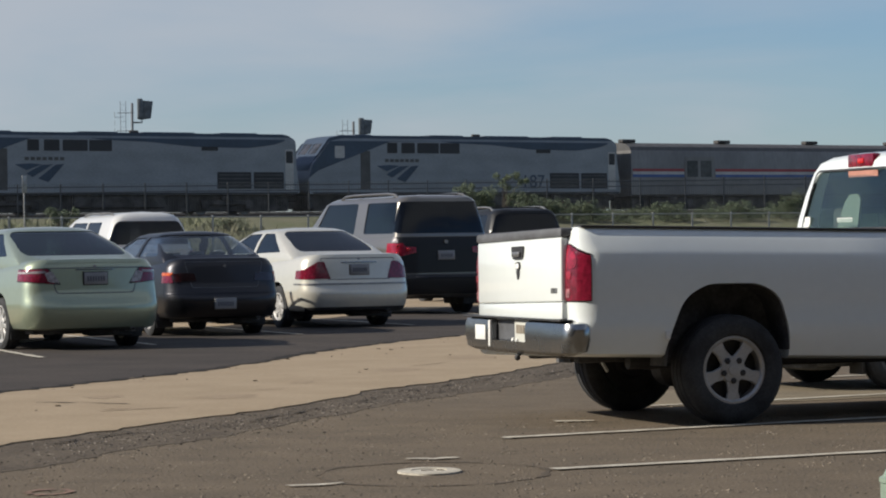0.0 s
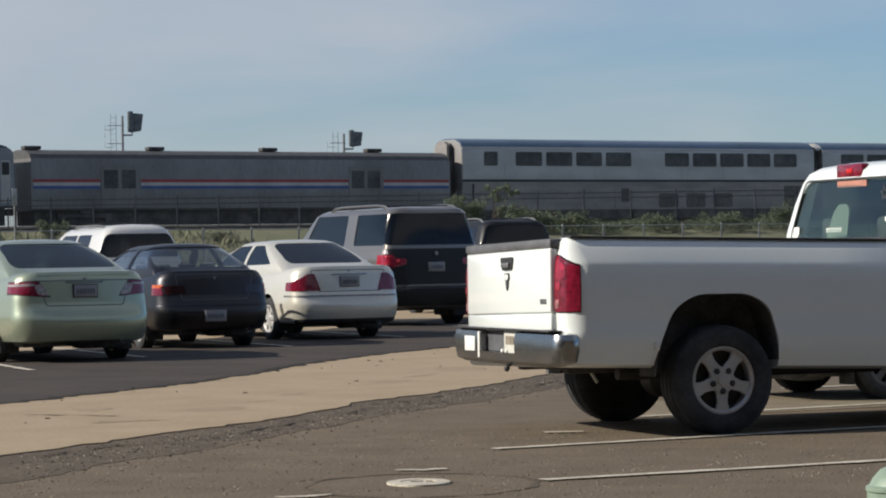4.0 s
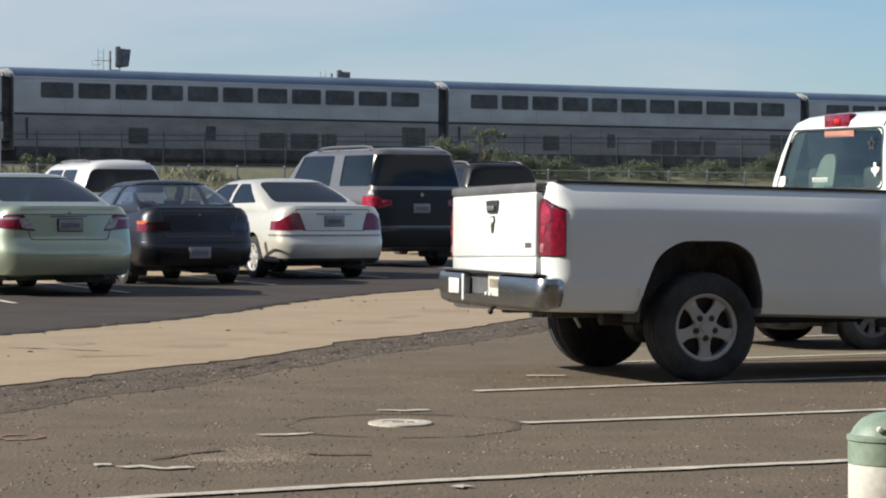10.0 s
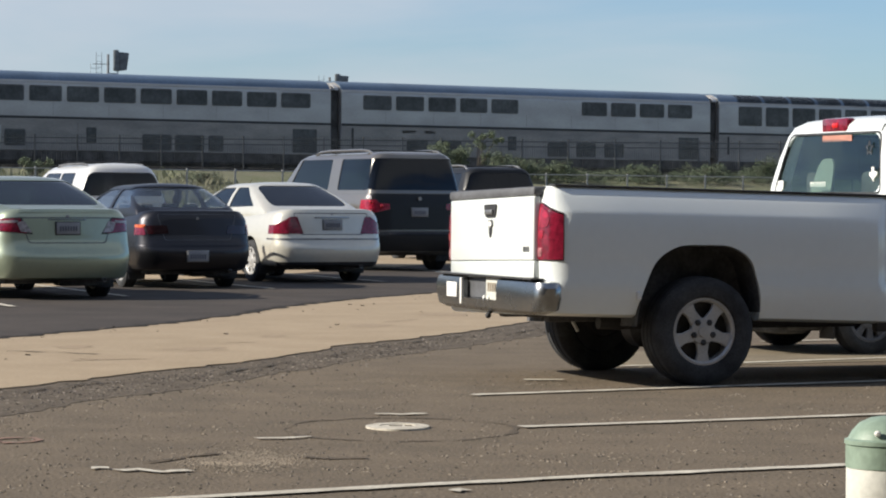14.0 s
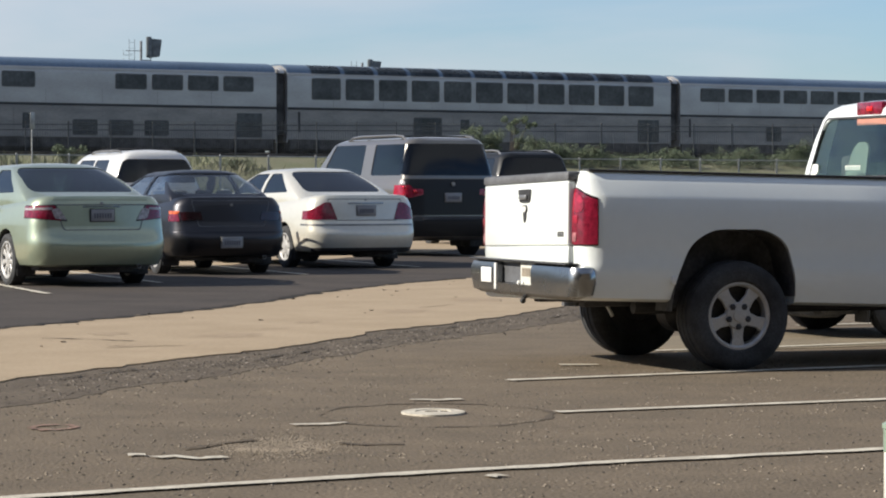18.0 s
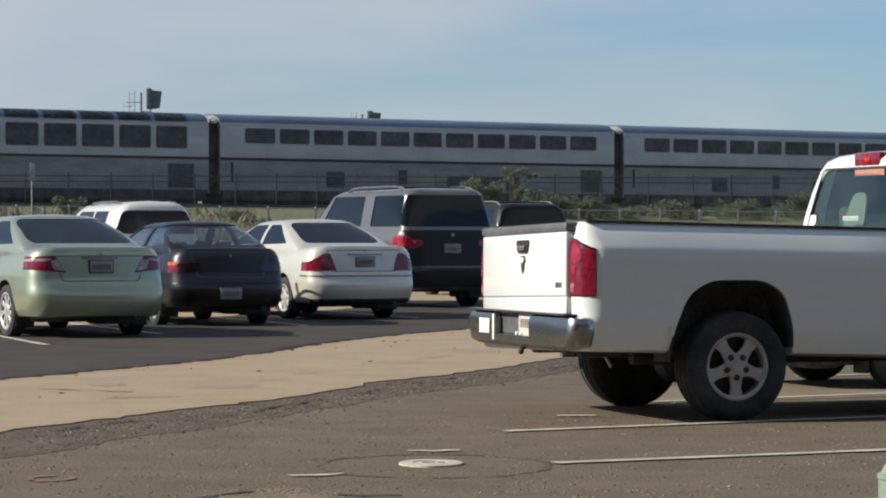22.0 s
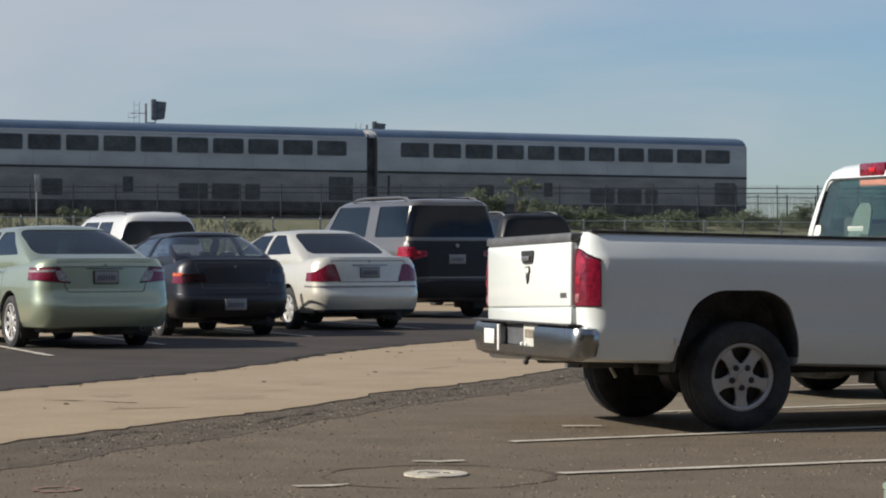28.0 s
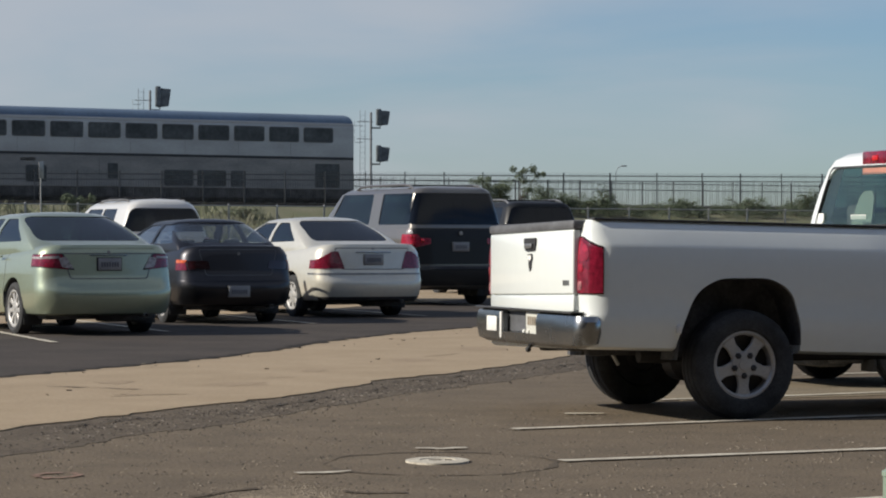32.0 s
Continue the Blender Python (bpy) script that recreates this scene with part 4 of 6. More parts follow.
def stroke(name, pts, width, material, label, z=0.010, seed=0, wear=0.012):
    """A painted line with worn, uneven edges."""
    rnd = random.Random(seed)
    line = []
    for a, b in zip(pts, pts[1:]):
        a, b = Vector(a), Vector(b)
        n = max(2, int((b - a).length / 0.12))
        line += [a.lerp(b, i / n) for i in range(n)]
    line.append(Vector(pts[-1]))
    bm = B()
    rows = []
    for i, p in enumerate(line):
        d = (line[min(i + 1, len(line) - 1)] - line[max(i - 1, 0)]).normalized()
        nn = Vector((-d.y, d.x)) * width / 2
        w0, w1 = 1 + rnd.uniform(-wear, wear) / width * 2, 1 + rnd.uniform(-wear, wear) / width * 2
        rows.append((bm.verts.new((p.x + nn.x * w0, p.y + nn.y * w0, z)), bm.verts.new((p.x - nn.x * w1, p.y - nn.y * w1, z))))
    for r, s in zip(rows, rows[1:]):
        bm.faces.new((r[0], r[1], s[1], s[0]))
    bmesh.ops.recalc_face_normals(bm, faces=bm.faces[:])
    if bm.faces[0].normal.z < 0:
        bmesh.ops.reverse_faces(bm, faces=bm.faces[:])
    return tagged(part(name, bm, material, angle=0), label, "road marking", "road markings", kind="structure")


WL = "worn white painted stall line on asphalt"
stroke("stall_line", [(0.43, 17.31), (1.81, 18.07), (3.35, 18.89), (6.2, 20.4)], 0.10, M["line"], WL, seed=1)
stroke("stall_line", [(0.64, 14.87), (1.53, 15.28), (2.72, 15.85), (6.0, 17.5)], 0.10, M["line"], WL, seed=2)
stroke("stall_line", [(-3.2, 9.85), (-1.62, 10.8), (-0.52, 11.46), (0.71, 12.13), (2.06, 12.77), (5.5, 14.5)], 0.10, M["line"], WL, seed=3)
stroke("stall_line", [(1.62, 20.45), (2.67, 21.0), (3.86, 21.75), (7.0, 23.4)], 0.10, M["line"], WL, seed=4)
stroke("stall_line", [(3.2, 24.2), (7.2, 26.3)], 0.10, M["line"], WL, seed=5)
stroke("stall_line", [(-6.3, 36.2), (-5.56, 34.04), (-4.48, 31.02)], 0.10, M["line"], WL, seed=6, z=0.016)
for i, (x, y) in enumerate(((-3.55, 34.6), (-1.85, 37.9), (-0.3, 41.5), (1.6, 45.5))):
    stroke("stall_line", [(x, y), (x - 1.85, y + 4.6)], 0.10, M["line"], WL, seed=10 + i, z=0.016)
for i, seg in enumerate((((0.83, 18.82), (1.10, 18.86)), ((-0.17, 15.74), (-0.02, 15.70), (0.13, 15.76)), ((-0.76, 14.04), (-0.49, 14.19)), ((-1.44, 12.46), (-1.36, 12.47)), ((-1.31, 12.36), (-1.22, 12.44), (-1.10, 12.31), (-0.99, 12.39)), ((0.2, 11.55), (0.27, 11.6)))):
    stroke("paint_dash", list(seg), 0.07, M["line"], "scrap of worn white paint on asphalt", seed=20 + i, wear=0.03)


def blob(name, cx, cy, rx, ry, z, material, label, category, seed, rough=0.12, hole=0.0):
    """A flat uneven patch; hole leaves its middle open."""
    bm = B()
    n = 72
    out, inn = [], []
    for i in range(n):
        a = 2 * math.pi * i / n
        k = 1 + rough * noise.noise(Vector((math.cos(a) * 2.2, math.sin(a) * 2.2, seed))) * 1.6
        out.append(bm.verts.new((cx + rx * k * math.cos(a), cy + ry * k * math.sin(a), z)))
        h = hole * (1 + rough * noise.noise(Vector((math.cos(a) * 3, math.sin(a) * 3, seed + 5))))
        if hole:
            inn.append(bm.verts.new((cx + rx * h * math.cos(a), cy + ry * h * math.sin(a), z)))
    if hole:
        for i in range(n):
            bm.faces.new((out[i], out[(i + 1) % n], inn[(i + 1) % n], inn[i]))
    else:
        bm.faces.new(out)
    bmesh.ops.recalc_face_normals(bm, faces=bm.faces[:])
    if bm.faces[0].normal.z < 0:
        bmesh.ops.reverse_faces(bm, faces=bm.faces[:])
    return tagged(part(name, bm, material, angle=0), label, category, kind="structure")


blob("paint_ring", -1.99, 13.93, 0.125, 0.17, 0.006, M["oline"], "faded orange paint ring on asphalt", "road marking", 8, 0.25, hole=0.72)
blob("asphalt_joint", -0.03, 14.75, 0.64, 0.78, 0.003, M["patch"], "dark joint round a refilled asphalt patch", "road", 3, 0.10, hole=0.96)
cover = thing("utility_cover", pose(-0.04, 14.86, 0), "round cast iron utility cover painted white round its rim", "utility cover")
part("cover_rim", add_lathe(B(), [(0.175, -0.02), (0.175, 0.010), (0.10, 0.012), (0.10, -0.02)], 40, pose(0, 0, 0, 0, -90, 0) @ Matrix.Diagonal((1, 1.3, 1, 1)), closed=True), M["line"], cover)
part("cover_plate", add_lathe(B(), [(0.10, -0.02), (0.10, 0.008), (0.001, 0.009)], 32, pose(0, 0, 0, 0, -90, 0) @ Matrix.Diagonal((1, 1.3, 1, 1))), M["line"], cover)
for _x, _w in ((-0.01, 0.07), (0.06, 0.04)):
    part("lifting_slot", add_box(B(), (_x, 0.02, 0.010), (_w, 0.02, 0.004)), M["patch"], cover)


def make_gravel():
    """Loose stones on the asphalt, thick along the broken seam."""
    rnd = random.Random(5)
    vs, fs = [], []
    shape = [(1, 0, -.3), (-.5, .87, -.3), (-.5, -.87, -.3), (0.1, 0.1, .7)]
    def stone(x, y, r, z):
        k = len(vs)
        a = rnd.uniform(0, 6.3)
        for sx, sy, sz in shape:
            vs.append((x + r * (sx * math.cos(a) - sy * math.sin(a)), y + r * (sx * math.sin(a) + sy * math.cos(a)), z + r * 0.5 * (sz + .3)))
        fs.extend([(k, k + 1, k + 3), (k + 1, k + 2, k + 3), (k + 2, k, k + 3)])
    for i in range(2600):
        j = rnd.randrange(1, 7)
        f = rnd.random()
        a, b = Vector(BAND_EDGE[j]).lerp(Vector(BAND_EDGE[j + 1]), f), Vector(NEAR_EDGE[j]).lerp(Vector(NEAR_EDGE[j + 1]), f)
        p = a.lerp(b, rnd.gauss(0.45, 0.32))
        stone(p.x, p.y, rnd.uniform(0.006, 0.018), 0.002)
    for i in range(6500):
        y = rnd.uniform(9.5, 20)
        stone(rnd.uniform(-0.19, 0.19) * y, y, rnd.choice((0.003, 0.004, 0.005, 0.006, 0.010)), 0.002)
    me = bpy.data.meshes.new("gravel")
    me.from_pydata(vs, [], fs)
    me.materials.append(M["stone"])
    tagged(new("gravel", me), "loose gravel scattered over broken asphalt", "gravel", kind="stuff")
    vs, fs = [], []
    for i in range(4600):
        stone(rnd.gauss(-0.78, 0.13), rnd.gauss(12.95, 0.27), rnd.uniform(0.004, 0.008), 0.001)
    for i in range(560):
        y = rnd.uniform(9.5, 19)
        x = rnd.uniform(-0.19, 0.19) * y
        for k in range(rnd.choice((1, 2, 4, 7))):
            stone(x + rnd.gauss(0, 0.05), y + rnd.gauss(0, 0.06), rnd.uniform(0.006, 0.013), 0.001)
    me = bpy.data.meshes.new("crumbs")
    me.from_pydata(vs, [], fs)
    me.materials.append(M["dust"])
    tagged(new("asphalt_crumbs", me), "pale crumbs and dust on scuffed asphalt", "dust", kind="stuff")


make_gravel()
# this dark stroke also holds the jagged shadow of the paving edge
stroke("seam", [p for a, b in zip(FAR_EDGE[1:10], FAR_EDGE[2:10]) for p in ragged([a, b], 0.03, 0.25, 71)[:-1]], 0.15, M["crackdark"], "dark broken seam along the paving edge, its shadow painted in", z=0.015, seed=81, wear=0.06)
for i, seg in enumerate((((-3.2, 21.95), (-2.85, 21.8), (-2.45, 21.55)), ((-1.22, 12.75), (-1.08, 13.02), (-0.90, 13.22)), ((-0.50, 13.06), (-0.36, 13.0), (-0.18, 13.03)))):
    stroke("crack", list(seg), 0.04, M["patch"], "narrow dark crack in the paving", z=0.008 if i else 0.016, seed=50 + i, wear=0.03)


def make_streaks():
    """Long shallow cracks that run with the crumbled band."""
    rnd = random.Random(33)
    for i in range(13):
        j, f = rnd.randrange(1, 7), rnd.random()
        u = rnd.uniform(0.1, 0.85)
        pts = []
        for k in range(4):
            g = f + k * rnd.uniform(0.10, 0.2)
            n, g = j + int(g), g - int(g)
            a = Vector(BAND_EDGE[n]).lerp(Vector(BAND_EDGE[n + 1]), g)
            b = Vector(NEAR_EDGE[n]).lerp(Vector(NEAR_EDGE[n + 1]), g)
            pts.append(tuple(a.lerp(b, u + rnd.uniform(-0.06, 0.06))))
        stroke("crack", pts, rnd.uniform(0.010, 0.024), M["crackdark" if i % 5 == 0 else "patchseam"], "long shallow crack in crumbled asphalt", z=0.0095 + 0.0004 * i, seed=200 + i, wear=0.02)


make_streaks()


def make_litter():
    """Dry leaves and crumbs on the concrete."""
    rnd = random.Random(21)
    vs, fs = [], []
    for i in range(34):
        f = rnd.random()
        a, b = Vector(NEAR_EDGE[2]).lerp(Vector(NEAR_EDGE[7]), f), Vector(FAR_EDGE[2]).lerp(Vector(FAR_EDGE[8]), f)
        p = a.lerp(b, rnd.choice((rnd.uniform(0.1, 0.9), rnd.uniform(0.85, 0.98))))
        k, r, t = len(vs), rnd.choice((0.010, 0.014, 0.018, 0.03)), rnd.uniform(0, 3.1)
        for j in range(4):
            q = t + j * 1.57
            vs.append((p.x + r * math.cos(q), p.y + r * math.sin(q) * 0.6, 0.014 + (0.012 if j % 2 else 0)))
        fs.append((k, k + 1, k + 2, k + 3))
    me = bpy.data.meshes.new("litter")
    me.from_pydata(vs, [], fs)
    me.materials.append(M["patch"])
    tagged(new("leaf_litter", me), "dry brown leaves scattered on the concrete", "leaves", kind="stuff")


make_litter()
M["ctan"] = surf("stained_concrete", (0.292, 0.226, 0.152), 0.9, 0, 0.15, 5, 45, 0.4, col2=(0.30, 0.23, 0.157), spec=0.25)
for i, (x, y, a, b) in enumerate(((-2.35, 20.9, 0.16, 0.10), (-1.72, 22.4, 0.22, 0.30), (-1.2, 24.6, 0.10, 0.22), (-2.75, 22.6, 0.14, 0.25), (-0.35, 26.8, 0.20, 0.30), (0.4, 29.5, 0.25, 0.4))):
    blob("stain", x, y, a, b, 0.0135, M["ctan"], "faint darker stain on the concrete", "stain", 30 + i, 0.5)
for i, seg in enumerate((((-2.55, 20.6), (-2.2, 20.9), (-1.95, 20.95)), ((-1.55, 23.4), (-1.3, 23.5)), ((-0.2, 27.6), (0.15, 28.3)))):
    stroke("crack", list(seg), 0.03, M["ctan"], "hairline crack in the concrete", z=0.0145, seed=60 + i, wear=0.02)


M["bandwhite"] = surf("chipped_white_paint", (0.58, 0.58, 0.52), 0.6, 0, 0.08, 9, 60, 0.1)


def make_bollard(m):
    b = thing("bollard", m, "green capped steel bollard with a white band", "bollard")
    green = surf("bollard_green_paint", (0.25, 0.325, 0.255), 0.45, 0, 0.12, 8, 50, 0.15, col2=(0.20, 0.27, 0.21))
    up = pose(0, 0, 0, 0, -90, 0)
    r = 0.090
    part("post", add_lathe(B(), [(r - 0.002, -0.2), (r - 0.002, 0.51)], 40, up), green, b)
    part("white_band", add_lathe(B(), [(r - 0.001, 0.505), (r + 0.0005, 0.508), (r + 0.0005, 0.632), (r - 0.001, 0.635)], 40, up), M["bandwhite"], b, "chipped white band")
    part("cap_skirt", add_lathe(B(), [(r - 0.004, 0.632), (r + 0.002, 0.636), (r + 0.002, 0.688), (r - 0.004, 0.692)], 40, up), green, b)
    part("cap", add_lathe(B(), [(r - 0.01, 0.688), (r + 0.005, 0.692), (r + 0.005, 0.702), (r - 0.004, 0.706), (r - 0.012, 0.722), (r - 0.03, 0.742), (r - 0.058, 0.755), (0.001, 0.760)], 40, up), green, b, "domed green cap")
    part("bolt", add_lathe(B(), [(0.008, 0), (0.008, 0.006), (0.004, 0.009)], 8, pose(-0.03, -0.078, 0.722, 0, 0, -90)), M["sticker"], b)


make_bollard(pose(1.15, 6.5, -0.027))

# ---- white pickup ----
def pickup(m):
    t = thing("pickup_truck", m, "white long-bed pickup truck with chrome rear bumper", "pickup truck")
    W = M["white"]
    bed = [(0.47, 0.42, 0.90, -1.12, 1.47, 0.06), (0.49, 0.44, 0.955, -1.135, 1.47, 0.08), (0.62, 0.60, 0.996, -1.145, 1.47, 0.10), (0.715, 0.70, 1.0005, -1.147, 1.47, 0.15), (0.735, 0.72, 0.9975, -1.147, 1.47, 0.155), (0.85, 0.84, 1.005, -1.15, 1.47, 0.165), (1.02, 1.00, 1.008, -1.15, 1.47, 0.165),
           (1.15, 1.14, 1.003, -1.145, 1.47, 0.165), (1.185, 1.165, 0.991, -1.14, 1.47, 0.155), (1.265, 1.245, 0.952, -1.13, 1.47, 0.11), (1.31, 1.285, 0.928, -1.12, 1.47, 0.09), (1.338, 1.312, 0.900, -1.10, 1.465, 0.07)]
    WELL = [(-0.53, 0.10), (-0.50, 0.55), (-0.37, 0.86), (-0.20, 0.955), (0.19, 0.955), (0.345, 0.87), (0.425, 0.62), (0.43, 0.10)]
    arch = B()
    for s in (1, -1):
        lo, hi = sorted((s * 0.70, s * 1.3))
        add_prism(arch, rpoly(WELL, 0.16, 6), "x", lo, hi)
    add_box(arch, (0, 0.115, 1.38), (1.62, 2.28, 0.8))
    body = part("bed", carve(tower(bed, 0, 0.012, 0.0), arch), W, t, angle=35)
    tray = B()
    for c, s in (((0, 0.115, 0.986), (1.60, 2.26, 0.01)), ((0.803, 0.115, 1.14), (0.008, 2.26, 0.30)), ((-0.803, 0.115, 1.14), (0.008, 2.26, 0.30)), ((0, 1.245, 1.14), (1.60, 0.008, 0.30)), ((0, -1.015, 1.14), (1.60, 0.008, 0.30))):
        add_box(tray, c, s)
    part("bed_liner", tray, M["blackp"], t)
    for s in (1, -1):
        part("rail_cap", add_box(B(), (s * 0.865, 0.18, 1.333), (0.12, 2.56, 0.016), 0.006, pose(0, 0, 0, -0.55)), M["blackp"], t)
        ln = B()
        pts = [(-0.05 + (y + 0.05) * 0.985, 0.42 + (z - 0.42) * 0.988) for y, z in rpoly(WELL, 0.16, 6) if z > 0.35]
        a = [ln.verts.new((s * 0.71, y, z)) for y, z in pts]
        b = [ln.verts.new((s * 0.985, y, z)) for y, z in pts]
        for i in range(len(pts) - 1):
            ln.faces.new((a[i], a[i + 1], b[i + 1], b[i]))
        ln.faces.new(a)
        part("rear_liner", ln, M["under"], t)
        pr = add_prism(B(), rpoly([(s * 0.822, 0.845), (s * 1.1, 0.845), (s * 1.1, 1.10), (s * 0.99, 1.145), (s * 0.87, 1.215), (s * 0.822, 1.222)], 0.02), "y", -1.4, -1.052)
        rim_ = add_prism(B(), rpoly([(s * 0.816, 0.838), (s * 1.1, 0.838), (s * 1.1, 1.11), (s * 0.992, 1.155), (s * 0.87, 1.224), (s * 0.816, 1.230)], 0.02), "y", -1.4, -1.046)
        part("lamp_bezel", skin(bed, 0.006, rim_, 0.012, 0.0), M["reddark"], t)
        lamp = part("tail_lamp", skin(bed, 0.010, pr, 0.012, 0.0), M["red"], t, "red tail lamp")
        # brighter and rosy lens patches carry the lamp's glints as colour
        for q, mt in ((((0.835, 1.06), (0.925, 1.06), (0.945, 1.10), (0.925, 1.165), (0.87, 1.195), (0.835, 1.195)), "redlit"), (((0.84, 0.985), (0.895, 0.985), (0.905, 1.04), (0.84, 1.04)), "redlit"), (((0.835, 0.865), (0.88, 0.865), (0.885, 0.925), (0.835, 0.925)), "rosy")):
            patch = add_prism(B(), rpoly([(s * x, z) for x, z in q], 0.015), "y", -1.4, -1.075)
            part("lamp_reflector", skin(bed, 0.0135, patch, 0.012, 0.0), M[mt], lamp)
    box_part("side_marker", (1.008, -0.502, 0.615), (0.03, 0.036, 0.060), 0.010, M["sticker"], t)
    # tailgate
    tg = B()
    add_box(tg, (0.025, -1.165, 1.055), (1.585, 0.06, 0.435), 0.014, seg=3)
    gate = part("tailgate", tg, W, t)
    part("tailgate_foot", add_box(B(), (0.025, -1.160, 0.778), (1.585, 0.06, 0.116), 0.012), W, gate)
    part("tailgate_cap", add_box(B(), (0.02, -1.125, 1.305), (1.62, 0.15, 0.062), 0.018), M["greyp"], gate)
    hb = add_prism(B(), rpoly([(-0.075, 1.23), (0.165, 1.23), (0.135, 1.14), (-0.045, 1.14)], 0.025), "y", -1.206, -1.185)
    part("handle_bezel", hb, M["blackp"], gate)
    part("handle", add_box(B(), (0.045, -1.214, 1.175), (0.14, 0.02, 0.035), 0.008), M["steel"], gate)
    em = B()
    add_prism(em, rpoly([(-0.005, 1.118), (0.075, 1.122), (0.088, 1.085), (0.06, 1.06), (0.01, 1.07)], 0.012), "y", -1.203, -1.188)
    add_prism(em, rpoly([(0.012, 1.065), (0.07, 1.065), (0.06, 1.02), (0.035, 0.995), (0.02, 1.03)], 0.01), "y", -1.203, -1.188)
    badge_ob = part("emblem", em, M["blackp"], gate)
    part("emblem_inlay", add_prism(B(), rpoly([(0.008, 1.11), (0.065, 1.112), (0.074, 1.088), (0.05, 1.072), (0.02, 1.078)], 0.01), "y", -1.2065, -1.200), M["sticker"], badge_ob)
    bars("badge", 0.70, -1.198, 0.915, 0.12, 0.035, 3, M["steel"], gate)
    part("gate_gap", add_box(B(), (0, -1.13, 0.845), (1.60, 0.08, 0.012)), M["under"], gate)
    # bumper
    bmp = [(0.485, 0.495, 0.88, -1.195, -1.03, 0.08), (0.51, 0.52, 0.985, -1.225, -1.03, 0.12), (0.59, 0.60, 1.02, -1.23, -1.03, 0.14), (0.665, 0.67, 1.022, -1.23, -1.03, 0.14), (0.705, 0.705, 1.0, -1.22, -1.03, 0.13), (0.716, 0.716, 0.95, -1.195, -1.03, 0.11)]
    cut = add_box(B(), (-0.05, -1.25, 0.65), (0.70, 0.16, 0.17))
    bu = part("rear_bumper", carve(tower(bmp, 0, 0.03, 0.0), cut), M["chrome"], t, "weathered chrome step bumper", angle=30)
    part("bumper_recess", add_box(B(), (-0.05, -1.182, 0.65), (0.69, 0.012, 0.165), 0.003), M["greyp"], bu)
    part("step_pad", add_box(B(), (0.0, -1.205, 0.726), (1.86, 0.10, 0.012), 0.004), M["blackp"], bu)
    pf = part("number_plate", add_box(B(), (0.155, -1.208, 0.64), (0.31, 0.012, 0.165), 0.004), M["bandwhite"], bu)
    bars("plate_bars", 0.155, -1.216, 0.65, 0.25, 0.06, 6, M["dust"], pf)
    for x in (-0.02, 0.06, 0.24):
        part("plate_bolt", add_lathe(B(), [(0.015, 0), (0.013, 0.012), (0.002, 0.018)], 10, pose(x, -1.214, 0.575, 0, 0, -90)), M["sticker"], bu)
    part("reflective_sticker", add_box(B(), (-0.575, -1.252, 0.615), (0.20, 0.008, 0.105), 0.002, pose(0, 0, 0)), M["sticker"], bu)
    part("recess_edge", add_box(B(), (-0.40, -1.245, 0.61), (0.035, 0.02, 0.185), 0.005), M["sticker"], bu)
    hk = add_tube(B(), [(0.05, -0.95, 0.53), (0.05, -1.18, 0.49), (0.05, -1.21, 0.47)], 0.016, 8)
    add_lathe(hk, [(0.001, -0.024), (0.016, -0.018), (0.022, 0), (0.016, 0.018), (0.001, 0.024)], 12, Matrix.Translation((0.05, -1.215, 0.452)))
    part("tow_ball", hk, M["under"], t)
    # chassis
    ch = B()
    for s in (1, -1):
        add_box(ch, (s * 0.42, 1.42, 0.50), (0.10, 4.7, 0.16), 0.01)
    add_box(ch, (0, -1.0, 0.58), (1.5, 0.10, 0.12), 0.02)
    add_tube(ch, [(-0.75, 0, 0.36), (0.75, 0, 0.36)], 0.05, 10)
    add_lathe(ch, [(0.05, -0.16), (0.15, -0.08), (0.15, 0.08), (0.05, 0.16)], 16, Matrix.Translation((0, 0, 0.36)))
    add_tube(ch, [(0.55, -0.6, 0.42), (0.55, 1.4, 0.42)], 0.05, 8)
    add_box(ch, (-0.1, -0.75, 0.50), (1.1, 0.6, 0.10), 0.02)
    part("chassis", ch, M["blackp"], t)
    part("shock_absorber", add_tube(B(), [(-0.62, -0.25, 0.30), (-0.60, -0.305, 0.38)], 0.013, 8), M["sticker"], t)
    for s in (1, -1):
        wheel(t, s * 0.865, 0, 0.376, 0.285, 0.224, s, "truck")
        wheel(t, s * 0.865, 3.57, 0.376, 0.285, 0.224, s, "truck")
    # cab and front
    cab = [(0.42, 0.42, 0.93, 1.50, 3.10, 0.06), (0.47, 0.47, 0.975, 1.49, 3.10, 0.07), (0.85, 0.85, 0.995, 1.49, 3.10, 0.07), (1.10, 1.10, 0.985, 1.49, 3.10, 0.07), (1.24, 1.24, 0.955, 1.495, 3.10, 0.07), (1.27, 1.26, 0.93, 1.50, 3.08, 0.06)]
    part("cab_body", tower(cab, 0, 0.0, 0.0), W, t)
    fr = [(0.42, 0.42, 0.93, 3.08, 4.50, 0.2), (0.50, 0.50, 0.99, 3.08, 4.55, 0.25), (0.95, 0.90, 1.0, 3.08, 4.55, 0.25), (1.12, 1.02, 0.97, 3.08, 4.50, 0.25), (1.22, 1.10, 0.85, 3.08, 4.42, 0.25), (1.255, 1.15, 0.7, 3.08, 4.30, 0.2)]
    part("front_body", carve(tower(fr, 0, 0.05, 0.0), archs((3.57,), 0.45, 0.37, 1.0)), W, t)
    liners(t, (3.57,), 0.45, 0.37, 1.0)
    box_part("front_bumper", (0, 4.60, 0.58), (1.96, 0.22, 0.25), 0.05, M["chrome"], t)
    box_part("grille", (0, 4.56, 0.92), (1.2, 0.06, 0.32), 0.03, M["chrome"], t)
